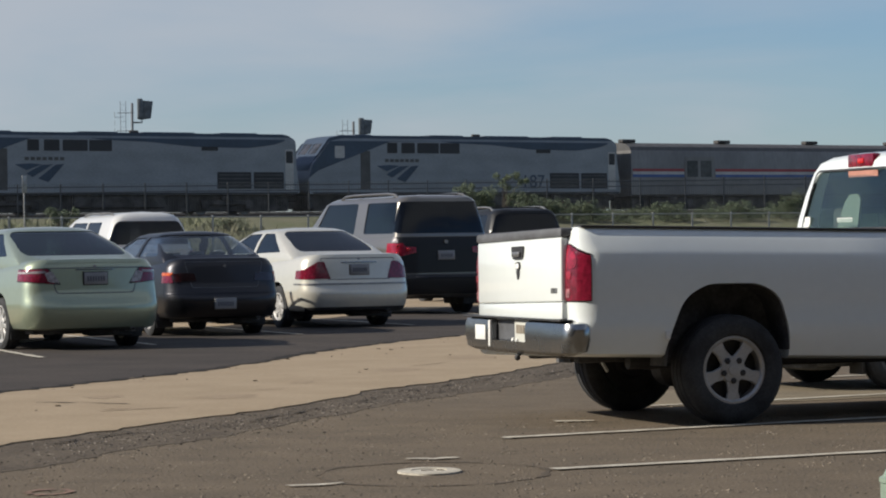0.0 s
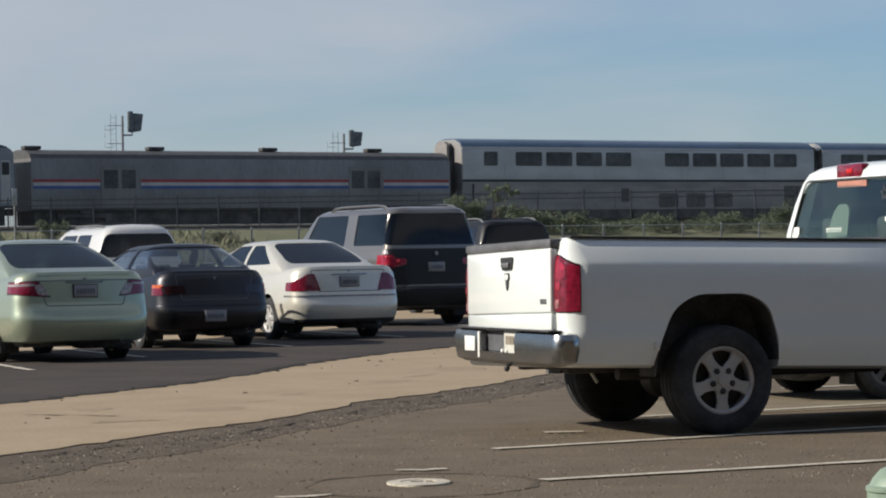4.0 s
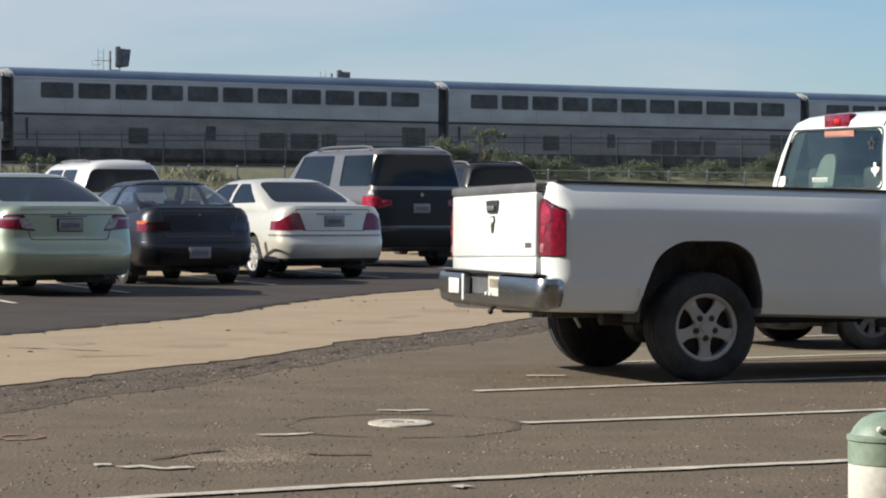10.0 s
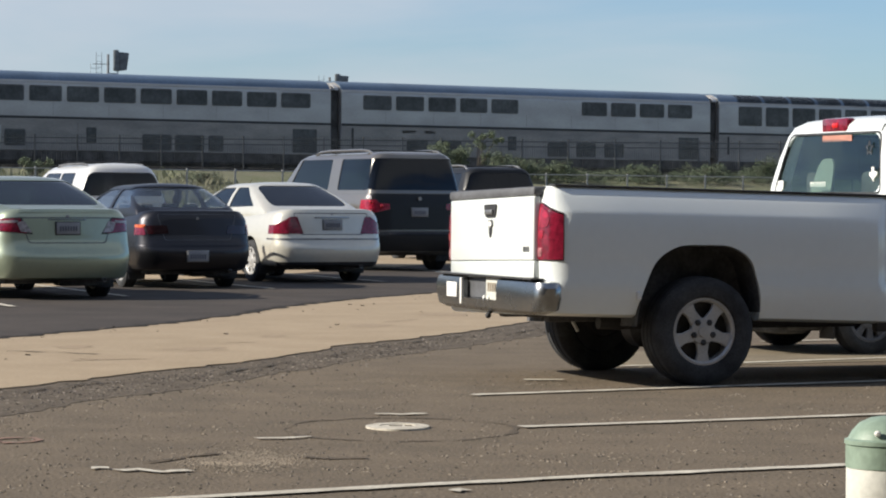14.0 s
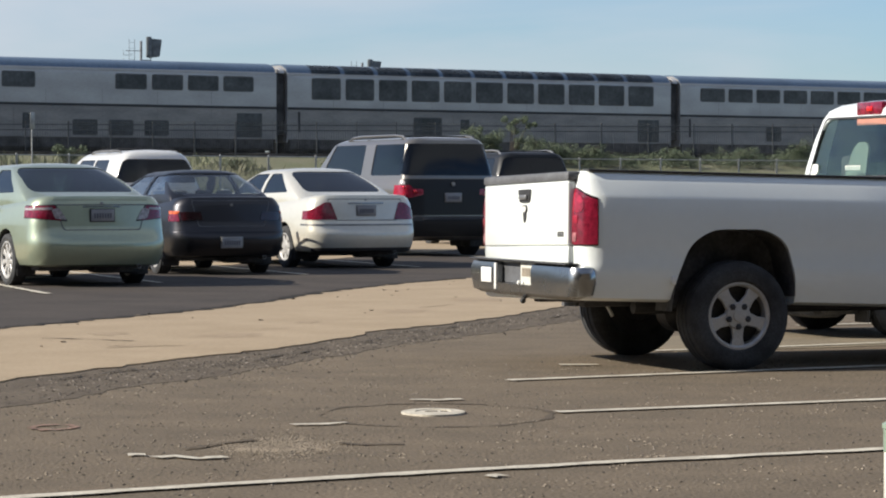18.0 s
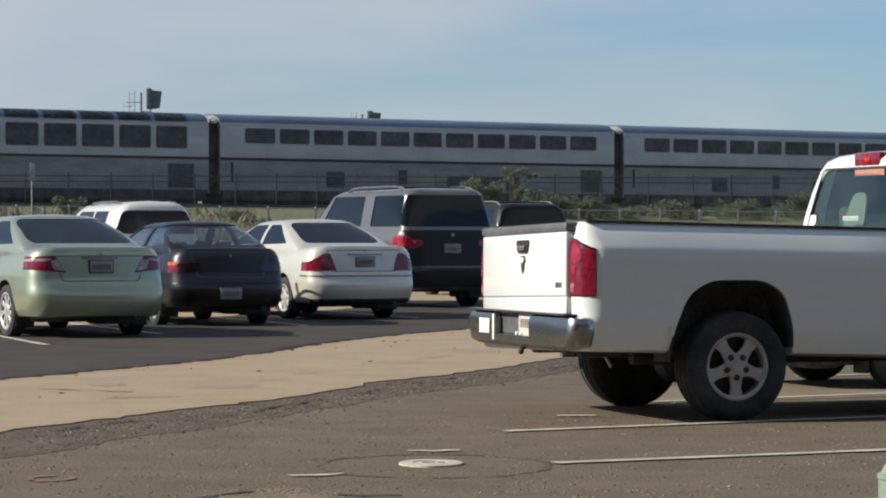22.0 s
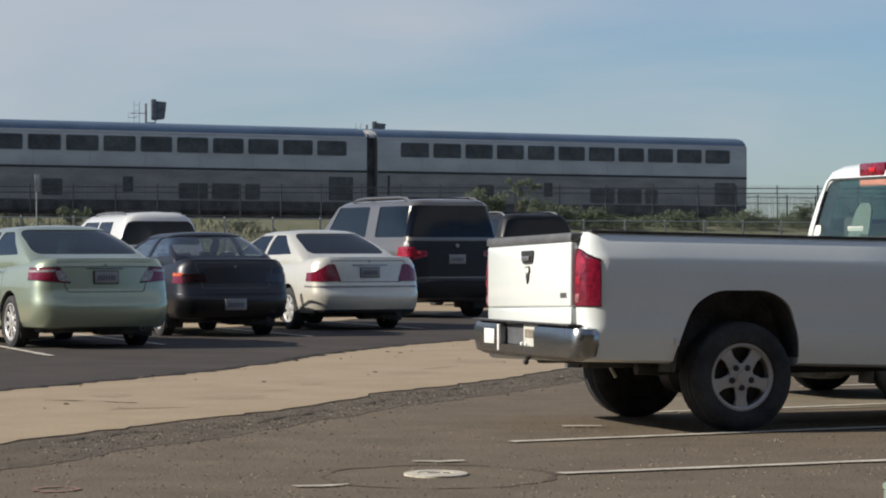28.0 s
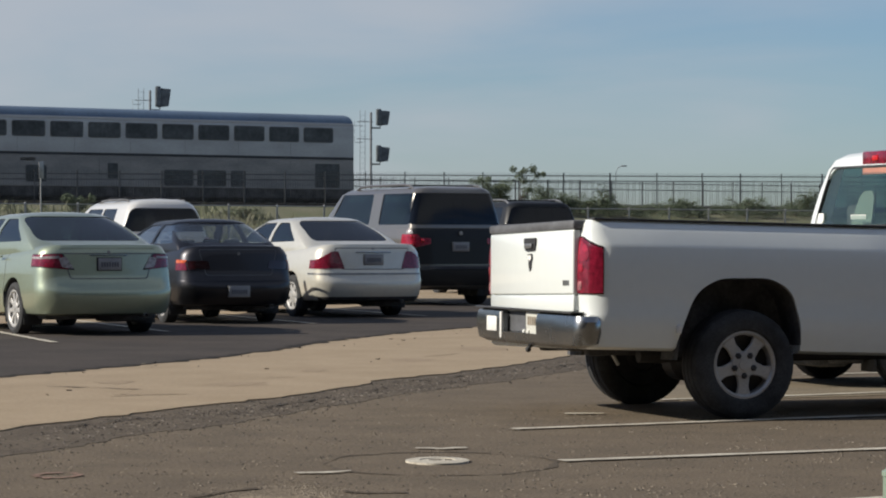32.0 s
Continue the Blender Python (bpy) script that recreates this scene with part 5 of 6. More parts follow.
    gh = [(1.25, 1.24, 0.925, 1.425, 3.30, 0.05), (1.40, 1.39, 0.890, 1.445, 3.12, 0.05), (1.58, 1.57, 0.83, 1.475, 2.90, 0.055), (1.745, 1.735, 0.765, 1.510, 2.66, 0.07), (1.812, 1.80, 0.72, 1.530, 2.56, 0.10), (1.855, 1.845, 0.64, 1.580, 2.46, 0.14), (1.883, 1.872, 0.48, 1.720, 2.3, 0.16), (1.89, 1.877, 0.3, 1.860, 2.2, 0.14)]
    g = M["glassr"]
    wins = [("rear_window", "y", [(-0.775, 1.325), (0.83, 1.325), (0.70, 1.752), (-0.645, 1.752)], 1.1, 1.70, g), ("windscreen", "y", [(-0.80, 1.31), (0.80, 1.31), (0.62, 1.76), (-0.62, 1.76)], 2.4, 3.5, g)]
    for s in (1, -1):
        lo, hi = sorted((s * 0.3, s * 1.2))
        wins.append(("side_window", "x", [(1.60, 1.33), (3.02, 1.33), (2.58, 1.77), (1.64, 1.77)], lo, hi, g))
    cab_ob = cabin(t, gh, wins, W, rb=0.02, sb=0.01, wall=0.05)
    # darker rubber surround of the rear window
    po = rpoly([(-0.787, 1.313), (0.842, 1.313), (0.71, 1.764), (-0.655, 1.764)], 0.06)
    pi_ = rpoly([(-0.772, 1.328), (0.827, 1.328), (0.697, 1.749), (-0.642, 1.749)], 0.05)
    ringp = carve(add_prism(B(), po, "y", 1.2, 1.60), add_prism(B(), pi_, "y", 1.1, 1.7))
    ringp = carve(ringp, tower(gh, 0.003, 0.02, 0.01), 'INTERSECT')
    part("window_seal", carve(ringp, tower(gh, -0.02, 0.02, 0.01)), M["blackp"], cab_ob)
    for s in (1, -1):
        sm = add_prism(B(), [(s * 0.700, 1.762), (s * 0.690, 1.762), (s * 0.655, 1.89), (s * 0.665, 1.89)], "y", 1.3, 1.75)
        part("roof_seam", carve(carve(tower(gh, 0.002, 0.02, 0.01), sm, 'INTERSECT'), tower(gh, -0.02, 0.02, 0.01)), M["blackp"], cab_ob)
    bl = part("brake_lamp", add_box(B(), (0.03, 1.535, 1.812), (0.39, 0.08, 0.112), 0.022), M["red"], cab_ob, "red high brake lamp")
    part("lit_bulb", add_box(B(), (0.05, 1.493, 1.815), (0.09, 0.012, 0.04), 0.008), M["redglow"], bl)
    zy = lambda z: 1.425 + (z - 1.25) * 0.165
    part("orange_strip", add_box(B(), (0.08, zy(1.72) - 0.006, 1.72), (0.44, 0.006, 0.045), 0, pose(0, 0, 0)), M["orange"], cab_ob)
    part("white_sticker", add_prism(B(), rpoly([(-0.715, 1.335), (-0.675, 1.335), (-0.645, 1.36), (-0.64, 1.415), (-0.72, 1.415), (-0.735, 1.36)], 0.012), "y", zy(1.37) - 0.012, zy(1.37) - 0.006), M["sticker"], cab_ob)
    part("state_sticker", add_prism(B(), [(0.655 + (p - 0.62) * 0.8, 1.40 + (q - 1.33) * 0.62) for p, q in ((0.62, 1.44), (0.66, 1.44), (0.66, 1.50), (0.70, 1.50), (0.70, 1.455), (0.76, 1.44), (0.745, 1.40), (0.70, 1.37), (0.69, 1.33), (0.66, 1.375), (0.62, 1.40))], "y", zy(1.42) - 0.012, zy(1.42) - 0.006), M["sticker"], cab_ob, "white map-shaped sticker")
    so = [(0.0, 0.07), (0.02, 0.022), (0.068, 0.022), (0.03, -0.012), (0.042, -0.06), (0, -0.03), (-0.042, -0.06), (-0.03, -0.012), (-0.068, 0.022), (-0.02, 0.022)]
    star = carve(add_prism(B(), [(0.585 + a * 0.8, 1.64 + b * 0.8) for a, b in so], "y", zy(1.64) - 0.012, zy(1.64) - 0.006), add_prism(B(), [(0.585 + a * .64, 1.64 + b * .64) for a, b in so], "y", zy(1.64) - 0.02, zy(1.64)))
    part("star_sticker", star, M["greyp"], cab_ob)
    bars("window_writing", -0.10, zy(1.37) - 0.008, 1.385, 0.24, 0.034, 7, M["sticker"], cab_ob)
    # inside the cab
    part("bench_seat", add_box(add_box(B(), (0, 0, 0.22), (1.5, 0.16, 0.62), 0.06, pose(0, 1.70, 0.80, 10)), (0, 2.05, 0.82), (1.5, 0.6, 0.18), 0.06), M["seat"], t)
    for x in (-0.42, 0.42):
        part("headrest", add_box(B(), (x, 1.62, 1.38), (0.28, 0.10, 0.20), 0.04), M["seat"], t)
    part("card", add_prism(B(), rpoly([(-0.40, 1.32), (-0.08, 1.32), (-0.03, 1.53), (-0.07, 1.575), (-0.19, 1.575), (-0.27, 1.52)], 0.02), "y", 1.53, 1.545), M["paper"], t, "pale card standing behind the seat")
    part("dashboard", add_box(B(), (0, 2.85, 1.15), (1.7, 0.5, 0.25), 0.06), M["blackp"], t)
    part("steering_wheel", add_lathe(B(), [(0.19, -0.012), (0.205, 0), (0.19, 0.012), (0.175, 0)], 24, pose(-0.4, 2.5, 1.28, 0, 0, 90) @ pose(0, 0, 0, 0, 25, 0), closed=True), M["blackp"], t)
    part("rocker", add_box(B(), (0.90, 2.2, 0.40), (0.08, 1.7, 0.10), 0.02), M["blackp"], t)
    part("rocker", add_box(B(), (-0.90, 2.2, 0.40), (0.08, 1.7, 0.10), 0.02), M["blackp"], t)
    for s in (1, -1):
        part("door_mirror", add_box(B(), (s * 1.10, 2.85, 1.38), (0.22, 0.10, 0.26), 0.04), M["blackp"], t)
        part("door_handle", add_box(B(), (s * 0.99, 1.75, 1.08), (0.04, 0.2, 0.05), 0.015), M["blackp"], t)
    # the bed leans a little on its springs
    lean = pose(0.55, -0.7, 1.0) @ pose(0, 0, 0, -0.7, -1.3, 0) @ pose(-0.55, 0.7, -1.0)
    for ob in t.children:
        if ob.name.split(".")[0] in ("bed", "bed_liner", "rear_liner", "rail_cap", "lamp_bezel", "tail_lamp", "tailgate"):
            for o in [ob] + list(ob.children_recursive):
                o.data.transform(lean)
    return t


_a = radians(TRUCK_TURN)
pickup(pose(2.035 - 0.985 * math.sin(_a), 18.4 + 0.985 * math.cos(_a), 0, 0, 0, TRUCK_TURN - 90))

# ---- the passenger train ----
RAIL_Z = 3.0
LINE_AT = 152.6
DRAWN = 1.028        # the cars' length against their plan
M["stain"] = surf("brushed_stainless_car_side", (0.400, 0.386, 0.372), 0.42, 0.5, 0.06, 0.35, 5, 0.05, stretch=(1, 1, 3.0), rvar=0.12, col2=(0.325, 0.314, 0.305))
# the lower deck's sides are darker than the upper
M["stainlow"] = surf("darker_lower_car_side", (0.280, 0.262, 0.246), 0.55, 0.35, 0.10, 0.4, 4, 0.05, stretch=(1, 1, 4.0), rvar=0.1, col2=(0.20, 0.192, 0.186))
M["roofblue"] = surf("blue_grey_car_roof", (0.112, 0.165, 0.235), 0.42, 0.3, 0.10, 0.4, 6, 0.05, stretch=(1, 1, 0.3))
M["belt"] = surf("black_belt_line", (0.020, 0.020, 0.024), 0.5, 0, 0.1, 1, 8, 0.0)
M["trainglass"] = surf("dark_train_glass", (0.060, 0.062, 0.070), 0.2, 0.0, 0.3, 0.9, 5, 0.0, spec=0.35)
M["skyglass"] = surf("sky_reflecting_curved_glass", (0.10, 0.12, 0.135), 0.28, 0.25, 0.3, 0.9, 5, 0.0, spec=0.6)
M["gasket"] = surf("window_gasket", (0.09, 0.09, 0.09), 0.6, 0.2, 0.1, 2, 9, 0.0)
M["jointgrey"] = surf("grimy_panel_joint", (0.20, 0.195, 0.19), 0.6, 0.2, 0.1, 2, 9, 0.0)
M["bogie"] = surf("grimy_bogie", (0.100, 0.097, 0.095), 0.9, 0.1, 0.3, 1.5, 14, 0.2)
M["bellows"] = surf("black_gangway_bellows", (0.060, 0.060, 0.062), 0.85, 0, 0.3, 2, 20, 0.2)
M["locosil"] = surf("silver_locomotive_paint", (0.235, 0.252, 0.275), 0.45, 0.25, 0.10, 0.4, 6, 0.03, stretch=(1, 1, 3.0), col2=(0.19, 0.206, 0.225))
M["locoblue"] = surf("deep_blue_locomotive_paint", (0.042, 0.064, 0.100), 0.45, 0.1, 0.12, 0.5, 7, 0.03)
M["stripered"] = surf("red_stripe", (0.30, 0.04, 0.05), 0.5, 0, 0.12, 1, 9, 0.0)
M["stripewhite"] = surf("white_stripe", (0.42, 0.42, 0.42), 0.5, 0, 0.10, 1, 9, 0.0)
M["stripeblue"] = surf("blue_stripe", (0.05, 0.10, 0.28), 0.5, 0, 0.12, 1, 9, 0.0)
M["bagsil"] = surf("dusty_fluted_steel", (0.20, 0.196, 0.192), 0.5, 0.3, 0.12, 0.4, 6, 0.05, stretch=(1, 1, 0.3), col2=(0.15, 0.148, 0.148))
DEEP = 3.05


def section_prism(name, half, x0, x1, material, parent, bev=0.0, label=""):
    """A body of one cross section along x: half is the near half as (y, z) from the foot to the crown."""
    pts = half + [(DEEP - y, z) for y, z in reversed(half) if y < DEEP / 2 - 0.001]
    bm = add_prism(B(), pts, "x", x0, x1)
    return part(name, bm, material, parent, label, angle=25)


def side_panel(name, x0, x1, z0, z1, proud, material, parent, r=0.08, deep=0.05, far=True, label=""):
    """A panel, window or door on the near side, with its twin on the far side."""
    poly = rpoly([(x0, z0), (x1, z0), (x1, z1), (x0, z1)], r, 3)
    bm = B()
    add_prism(bm, poly, "y", -proud, deep)
    ob = part(name, bm, material, parent, label, angle=25)
    if far:
        again(ob, parent, pose(0, DEEP - deep + proud, 0))
    return ob


def side_window(parent, x0, x1, z0, z1, far=True):
    fr = side_panel("window", x0 - 0.05, x1 + 0.05, z0 - 0.05, z1 + 0.05, 0.012, M["gasket"], parent, 0.12, far=False)
    side_panel("pane", x0, x1, z0, z1, 0.020, M["trainglass"], fr, 0.10, 0.02, far=False)
    if far:
        again(fr, parent, pose(0, DEEP - 0.038, 0))


def bogie(parent, x):
    bm = B()
    for y in (0.28, DEEP - 0.28):
        add_box(bm, (x, y, 0.62), (3.1, 0.16, 0.26), 0.05)
        for dx in (-1.3, 1.3):
            add_box(bm, (x + dx, y, 0.48), (0.42, 0.2, 0.40), 0.05)
        add_box(bm, (x, y, 0.85), (0.7, 0.3, 0.35), 0.08)
    add_box(bm, (x, DEEP / 2, 0.65), (1.0, 2.3, 0.35), 0.05)
    bg = part("bogie", bm, M["bogie"], parent)
    for dx in (-1.3, 1.3):
        w = add_lathe(B(), [(0.46, -0.02), (0.46, 0.10), (0.42, 0.12), (0.10, 0.10), (0.08, 0.14), (0.08, 1.36), (0.10, 1.40), (0.42, 1.38), (0.46, 1.40), (0.46, 1.52), (0.01, 1.52)], 24, pose(x + dx, 0.765, 0.46, 0, 0, 90))
        part("wheelset", w, M["steel"], bg)


SKIRT_SEC = [(0.12, 0.20), (0.05, 0.30), (0.03, 0.45), (0.03, 0.80)]
LOW_SEC = [(0.012, 0.78), (0.0, 0.80), (0.0, 2.42)]
UP_SEC = [(0.0, 2.40), (0.0, 4.08), (0.015, 4.28), (0.06, 4.42)]
ROOF_SEC = [(0.06, 4.42), (0.17, 4.60), (0.38, 4.75), (0.75, 4.86), (1.15, 4.915), (1.525, 4.93)]
TAG = "double-deck stainless steel passenger car"


def passenger_car(kind):
    label = {"coach": TAG + " with eleven upper windows", "split": TAG + " with two groups of windows", "lounge": TAG + " with tall windows and glazed roof edges", "dorm": TAG + " behind the baggage car, rounded front end", "tail": TAG + " at the end of the train"}[kind]
    c = thing("passenger_car", pose(0, 0, 0), label, "passenger car", "train cars")
    x0, x1 = 0.42, 25.64
    # one dark strip stands for the skirts and the shadowed gear between them
    section_prism("skirt", SKIRT_SEC + [(0.3, 0.80)], x0 + 0.15, x1 - 0.15, M["bogie"], c, label="dark lower skirt, shadow on the running gear coloured in")
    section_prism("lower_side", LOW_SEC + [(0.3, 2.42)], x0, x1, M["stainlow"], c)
    section_prism("upper_side", UP_SEC + [(0.3, 4.42)], x0, x1, M["stain"], c)
    section_prism("roof", ROOF_SEC, x0 + 0.02, x1 - 0.02, M["roofblue"], c)
    side_panel("belt_line", x0, x1, 2.42, 2.55, 0.012, M["belt"], c, 0.005)
    side_panel("cant_rail", x0, x1, 4.30, 4.36, 0.006, M["stripewhite"], c, 0.004, deep=0.06)
    zs = (3.38, 4.10)
    if kind == "lounge":
        for i in range(11):
            a = 1.92 + i * 2.075
            side_window(c, a, a + 1.68, 3.03, 4.12)
            bm = B()
            for y0, z0, y1, z1 in ((0.035, 4.40, 0.17, 4.61), (0.17, 4.61, 0.38, 4.765), (0.38, 4.765, 0.72, 4.868)):
                bm.faces.new([bm.verts.new(v) for v in ((a - 0.04, y0 - 0.02, z0 + 0.012), (a + 1.74, y0 - 0.02, z0 + 0.012), (a + 1.74, y1 - 0.012, z1 + 0.015), (a - 0.04, y1 - 0.012, z1 + 0.015))])
            bmesh.ops.solidify(bm, geom=bm.faces[:], thickness=0.03)
            part("roof_window", bm, M["skyglass"], c)
    else:
        if kind == "dorm":
            spans = [(1.90, 2.72)] + [(4.02 + 2.075 * i, 5.72 + 2.075 * i) for i in range(4)] + [(14.47 + 2.03 * i, 16.13 + 2.03 * i) for i in range(5)]
        elif kind == "split":
            spans = [(1.82 + 2.09 * i, 3.53 + 2.09 * i) for i in range(5)] + [(16.38 + 2.06 * i, 18.06 + 2.06 * i) for i in range(4)]
        else:
            spans = [(1.92 + i * 2.072, 3.62 + i * 2.072) for i in range(11)]
        for a, b in spans:
            side_window(c, a, b, *zs)
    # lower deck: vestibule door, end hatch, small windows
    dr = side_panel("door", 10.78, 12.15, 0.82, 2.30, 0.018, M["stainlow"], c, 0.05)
    side_panel("door_window", 11.24, 11.80, 1.22, 2.02, 0.026, M["trainglass"], dr, 0.05, 0.03)
    side_panel("end_hatch", 23.30, 24.78, 0.88, 2.18, 0.012, M["trainglass"], c, 0.04)
    side_panel("grab_rail", 1.05, 1.16, 1.2, 2.3, 0.03, M["belt"], c, 0.03)
    if kind == "lounge":
        side_window(c, 8.26, 9.98, 1.12, 2.06)
    elif kind in ("coach", "tail"):
        side_window(c, 6.80, 7.85, 1.05, 1.82)
        for a, b in ((14.45, 16.05), (16.35, 17.95), (18.3, 19.1)):
            side_window(c, a, b, 0.92, 1.68)
    else:
        for a in (14.0, 16.0, 18.0) if kind == "dorm" else (4.6, 6.8, 14.0, 16.0, 18.0):
            side_window(c, a, a + 1.3, 0.95, 1.68)
    rnd = random.Random(kind)
    for i in range(4):
        x = rnd.uniform(2, 22)
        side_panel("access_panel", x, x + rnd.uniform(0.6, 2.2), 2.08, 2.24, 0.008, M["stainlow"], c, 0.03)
    for i in range(7):
        for z0, z1 in ((0.84, 2.40), (2.58, 3.30)):
            side_panel("panel_joint", 3.2 + 3.1 * i, 3.215 + 3.1 * i, z0, z1, 0.004, M["jointgrey"], c, 0.004)
    bogie(c, 3.6)
    bogie(c, 22.3)
    part("underframe", add_box(B(), (12.95, DEEP / 2, 0.30), (24.6, 2.2, 0.50), 0.05), M["bogie"], c)
    part("gangway", add_box(B(), (25.91, DEEP / 2, 2.72), (0.70, 2.5, 3.4), 0.04) if kind != "tail" else add_box(B(), (25.60, DEEP / 2, 3.5), (0.10, 1.0, 2.1), 0.03), M["bellows"], c)
    part("coupler", add_box(B(), (25.91, DEEP / 2, 0.85), (0.66, 0.3, 0.3), 0.05), M["bogie"], c)
    if kind != "tail":
        part("gangway_cap", add_prism(B(), rpoly([(0.05, 4.36), (0.40, 4.42), (0.60, 4.72), (0.32, 4.64), (0.14, 4.52)], 0.05), "x", 25.90, 26.18), M["stripewhite"], c, "pale cap over the gangway")
    for x in (x0 - 0.004, x1 + 0.004):
        bm = B()
        add_prism(bm, [(0.03, 0.62), (DEEP - 0.03, 0.62), (DEEP - 0.03, 4.25), (DEEP - 0.2, 4.58), (DEEP - 0.8, 4.84), (0.8, 4.84), (0.2, 4.58), (0.03, 4.25)], "x", x - 0.02, x + 0.02)
        part("end_wall", bm, M["stain"], c)
    if kind == "dorm":
        # a deep dark bellows in the front end, a dull plate before it
        for nm, y, zt, a, b, mt in (("end_bellows", 0.86, 4.64, 0.16, 0.36, "bellows"), ("end_plate", 0.94, 4.74, -0.02, 0.18, "stainlow")):
            part(nm, add_prism(B(), [(y, 0.9), (DEEP - y, 0.9), (DEEP - y, zt - 0.2), (DEEP - y - 0.25, zt), (y + 0.25, zt), (y, zt - 0.2)], "x", a, b), M[mt], c)
    if kind == "tail":
        for y in (0.25, DEEP - 0.25):
            part("marker_lamp", add_box(B(), (25.63, y, 4.2), (0.08, 0.14, 0.2), 0.03), M["red"], c)
    return c


def letters(text, size, m, material, parent, name):
    """Readable characters in relief."""
    cu = bpy.data.curves.new(name, 'FONT')
    cu.body, cu.size, cu.extrude, cu.align_x = text, size, 0.006, 'CENTER'
    o = new(name, cu)
    dg = bpy.context.evaluated_depsgraph_get()
    dg.update()
    me = bpy.data.meshes.new_from_object(o.evaluated_get(dg))
    bpy.data.objects.remove(o)
    me.materials.clear()
    me.materials.append(material)
    ob = new(name, me)
    ob.parent = parent
    ob.matrix_basis = m
    return ob


def locomotive(number):
    c = thing("locomotive", pose(0, 0, 0), "silver and blue diesel locomotive with sloping nose", "locomotive", "train cars")
    # side outline with the sloping nose towards -x
    out = rpoly([(0.35, 1.05), (0.30, 1.75), (0.62, 2.72), (1.75, 4.16), (2.5, 4.30), (20.2, 4.30), (20.75, 4.0), (20.80, 1.05)], 0.22, 5)
    bm = add_prism(B(), out, "y", 0.0, DEEP)
    bmesh.ops.bevel(bm, geom=[e for e in bm.edges if abs(e.verts[0].co.y - e.verts[1].co.y) < 0.01 and min(e.verts[0].co.z, e.verts[1].co.z) > 3.6], offset=0.28, segments=4, affect='EDGES')
    part("body", bm, M["locosil"], c, angle=30)
    cap = add_prism(B(), rpoly([(0.42, 2.05), (0.60, 2.73), (1.73, 4.17), (2.5, 4.325), (20.0, 4.325), (20.45, 4.2), (20.3, 4.16), (2.6, 4.16), (1.9, 4.02), (0.95, 2.78), (0.9, 2.05)], 0.1, 3), "y", 0.26, DEEP - 0.26)
    part("roof_band", cap, M["locoblue"], c, angle=30)
    for y0, y1 in ((-0.014, 0.02), (DEEP - 0.02, DEEP + 0.014)):
        f = add_prism(B(), rpoly([(0.36, 1.95), (0.9, 2.35), (5.4, 3.98), (9.2, 3.99), (9.2, 4.0), (2.2, 4.0), (1.62, 3.96), (0.60, 2.70)], 0.08, 3), "y", y0, y1)
        part("blue_sweep", f, M["locoblue"], c)
        f = add_prism(B(), rpoly([(8.6, 4.02), (9.4, 3.93), (12.0, 3.84), (14.6, 3.60), (17.8, 3.56), (19.3, 3.74), (20.1, 4.02)], 0.3, 4), "y", y0, y1)
        part("blue_scallop", f, M["locoblue"], c)
    for y in (0.55, DEEP - 1.40):
        part("windscreen", add_box(B(), (0, 0, 0), (0.03, 0.85, 0.75), 0.04, pose(1.28, y + 0.42, 3.58, 0, 38, 0)), M["trainglass"], c)
    sidew = side_panel("cab_window", 1.95, 2.55, 3.05, 3.72, 0.022, M["stripewhite"], c, 0.06)
    side_panel("cab_door", 3.55, 4.15, 1.3, 3.45, 0.012, M["gasket"], c, 0.05)
    for a, b in ((5.24, 5.86), (6.14, 6.98), (7.16, 8.53), (8.62, 9.88)):
        side_panel("intake_grille", a, b, 3.34, 3.92, 0.022, M["belt"], c, 0.04)
    side_panel("vent", 15.0, 15.95, 3.40, 3.62, 0.022, M["belt"], c, 0.03)
    for a, b in ((15.9, 17.9), (18.05, 19.85)):
        gr = side_panel("radiator_grille", a, b, 1.36, 2.26, 0.014, M["belt"], c, 0.04)
        for k in range(4):
            side_panel("grille_bar", a + 0.1, b - 0.1, 1.48 + 0.2 * k, 1.53 + 0.2 * k, 0.026, M["gasket"], gr, 0.01, far=False)
    dr = side_panel("rear_door", 19.95, 20.45, 1.3, 3.5, 0.012, M["stain"], c, 0.05)
    side_panel("rear_door_window", 20.0, 20.4, 2.75, 3.4, 0.022, M["belt"], dr, 0.05)
    # emblem as plain shapes, name as bars
    for fin in (((4.55, 2.63), (5.44, 2.68), (6.02, 2.63), (5.18, 2.33)), ((5.15, 2.16), (6.02, 2.61), (6.60, 2.63), (5.50, 1.97)), ((5.80, 1.90), (6.74, 2.61), (7.23, 2.66), (6.35, 1.71))):
        e = add_prism(B(), rpoly(fin, 0.05), "y", -0.02, 0.02)
        part("emblem", e, M["locoblue"], c)
    nm = B()
    for k in range(7):
        add_box(nm, (5.2 + 0.32 * k, -0.008, 2.93), (0.22, 0.03, 0.17))
    part("name_bars", nm, M["gasket"], c, "unreadable name")
    if number:
        letters(number, 1.05, pose(14.75, -0.03, 1.42, 90), M["locoblue"], c, "number_letters")
    side_panel("sill_stripe", 0.6, 20.7, 1.06, 1.16, 0.014, M["belt"], c, 0.01)
    part("fuel_tank", add_box(B(), (10.4, DEEP / 2, 0.72), (5.2, 2.7, 0.75), 0.12), M["bogie"], c)
    part("pilot", add_box(B(), (0.55, DEEP / 2, 0.65), (0.3, 2.6, 0.75), 0.06), M["bogie"], c)
    bogie(c, 4.4)
    bogie(c, 16.6)
    part("underframe", add_box(B(), (10.5, DEEP / 2, 0.62), (19.6, 2.2, 0.94), 0.03), M["bogie"], c)
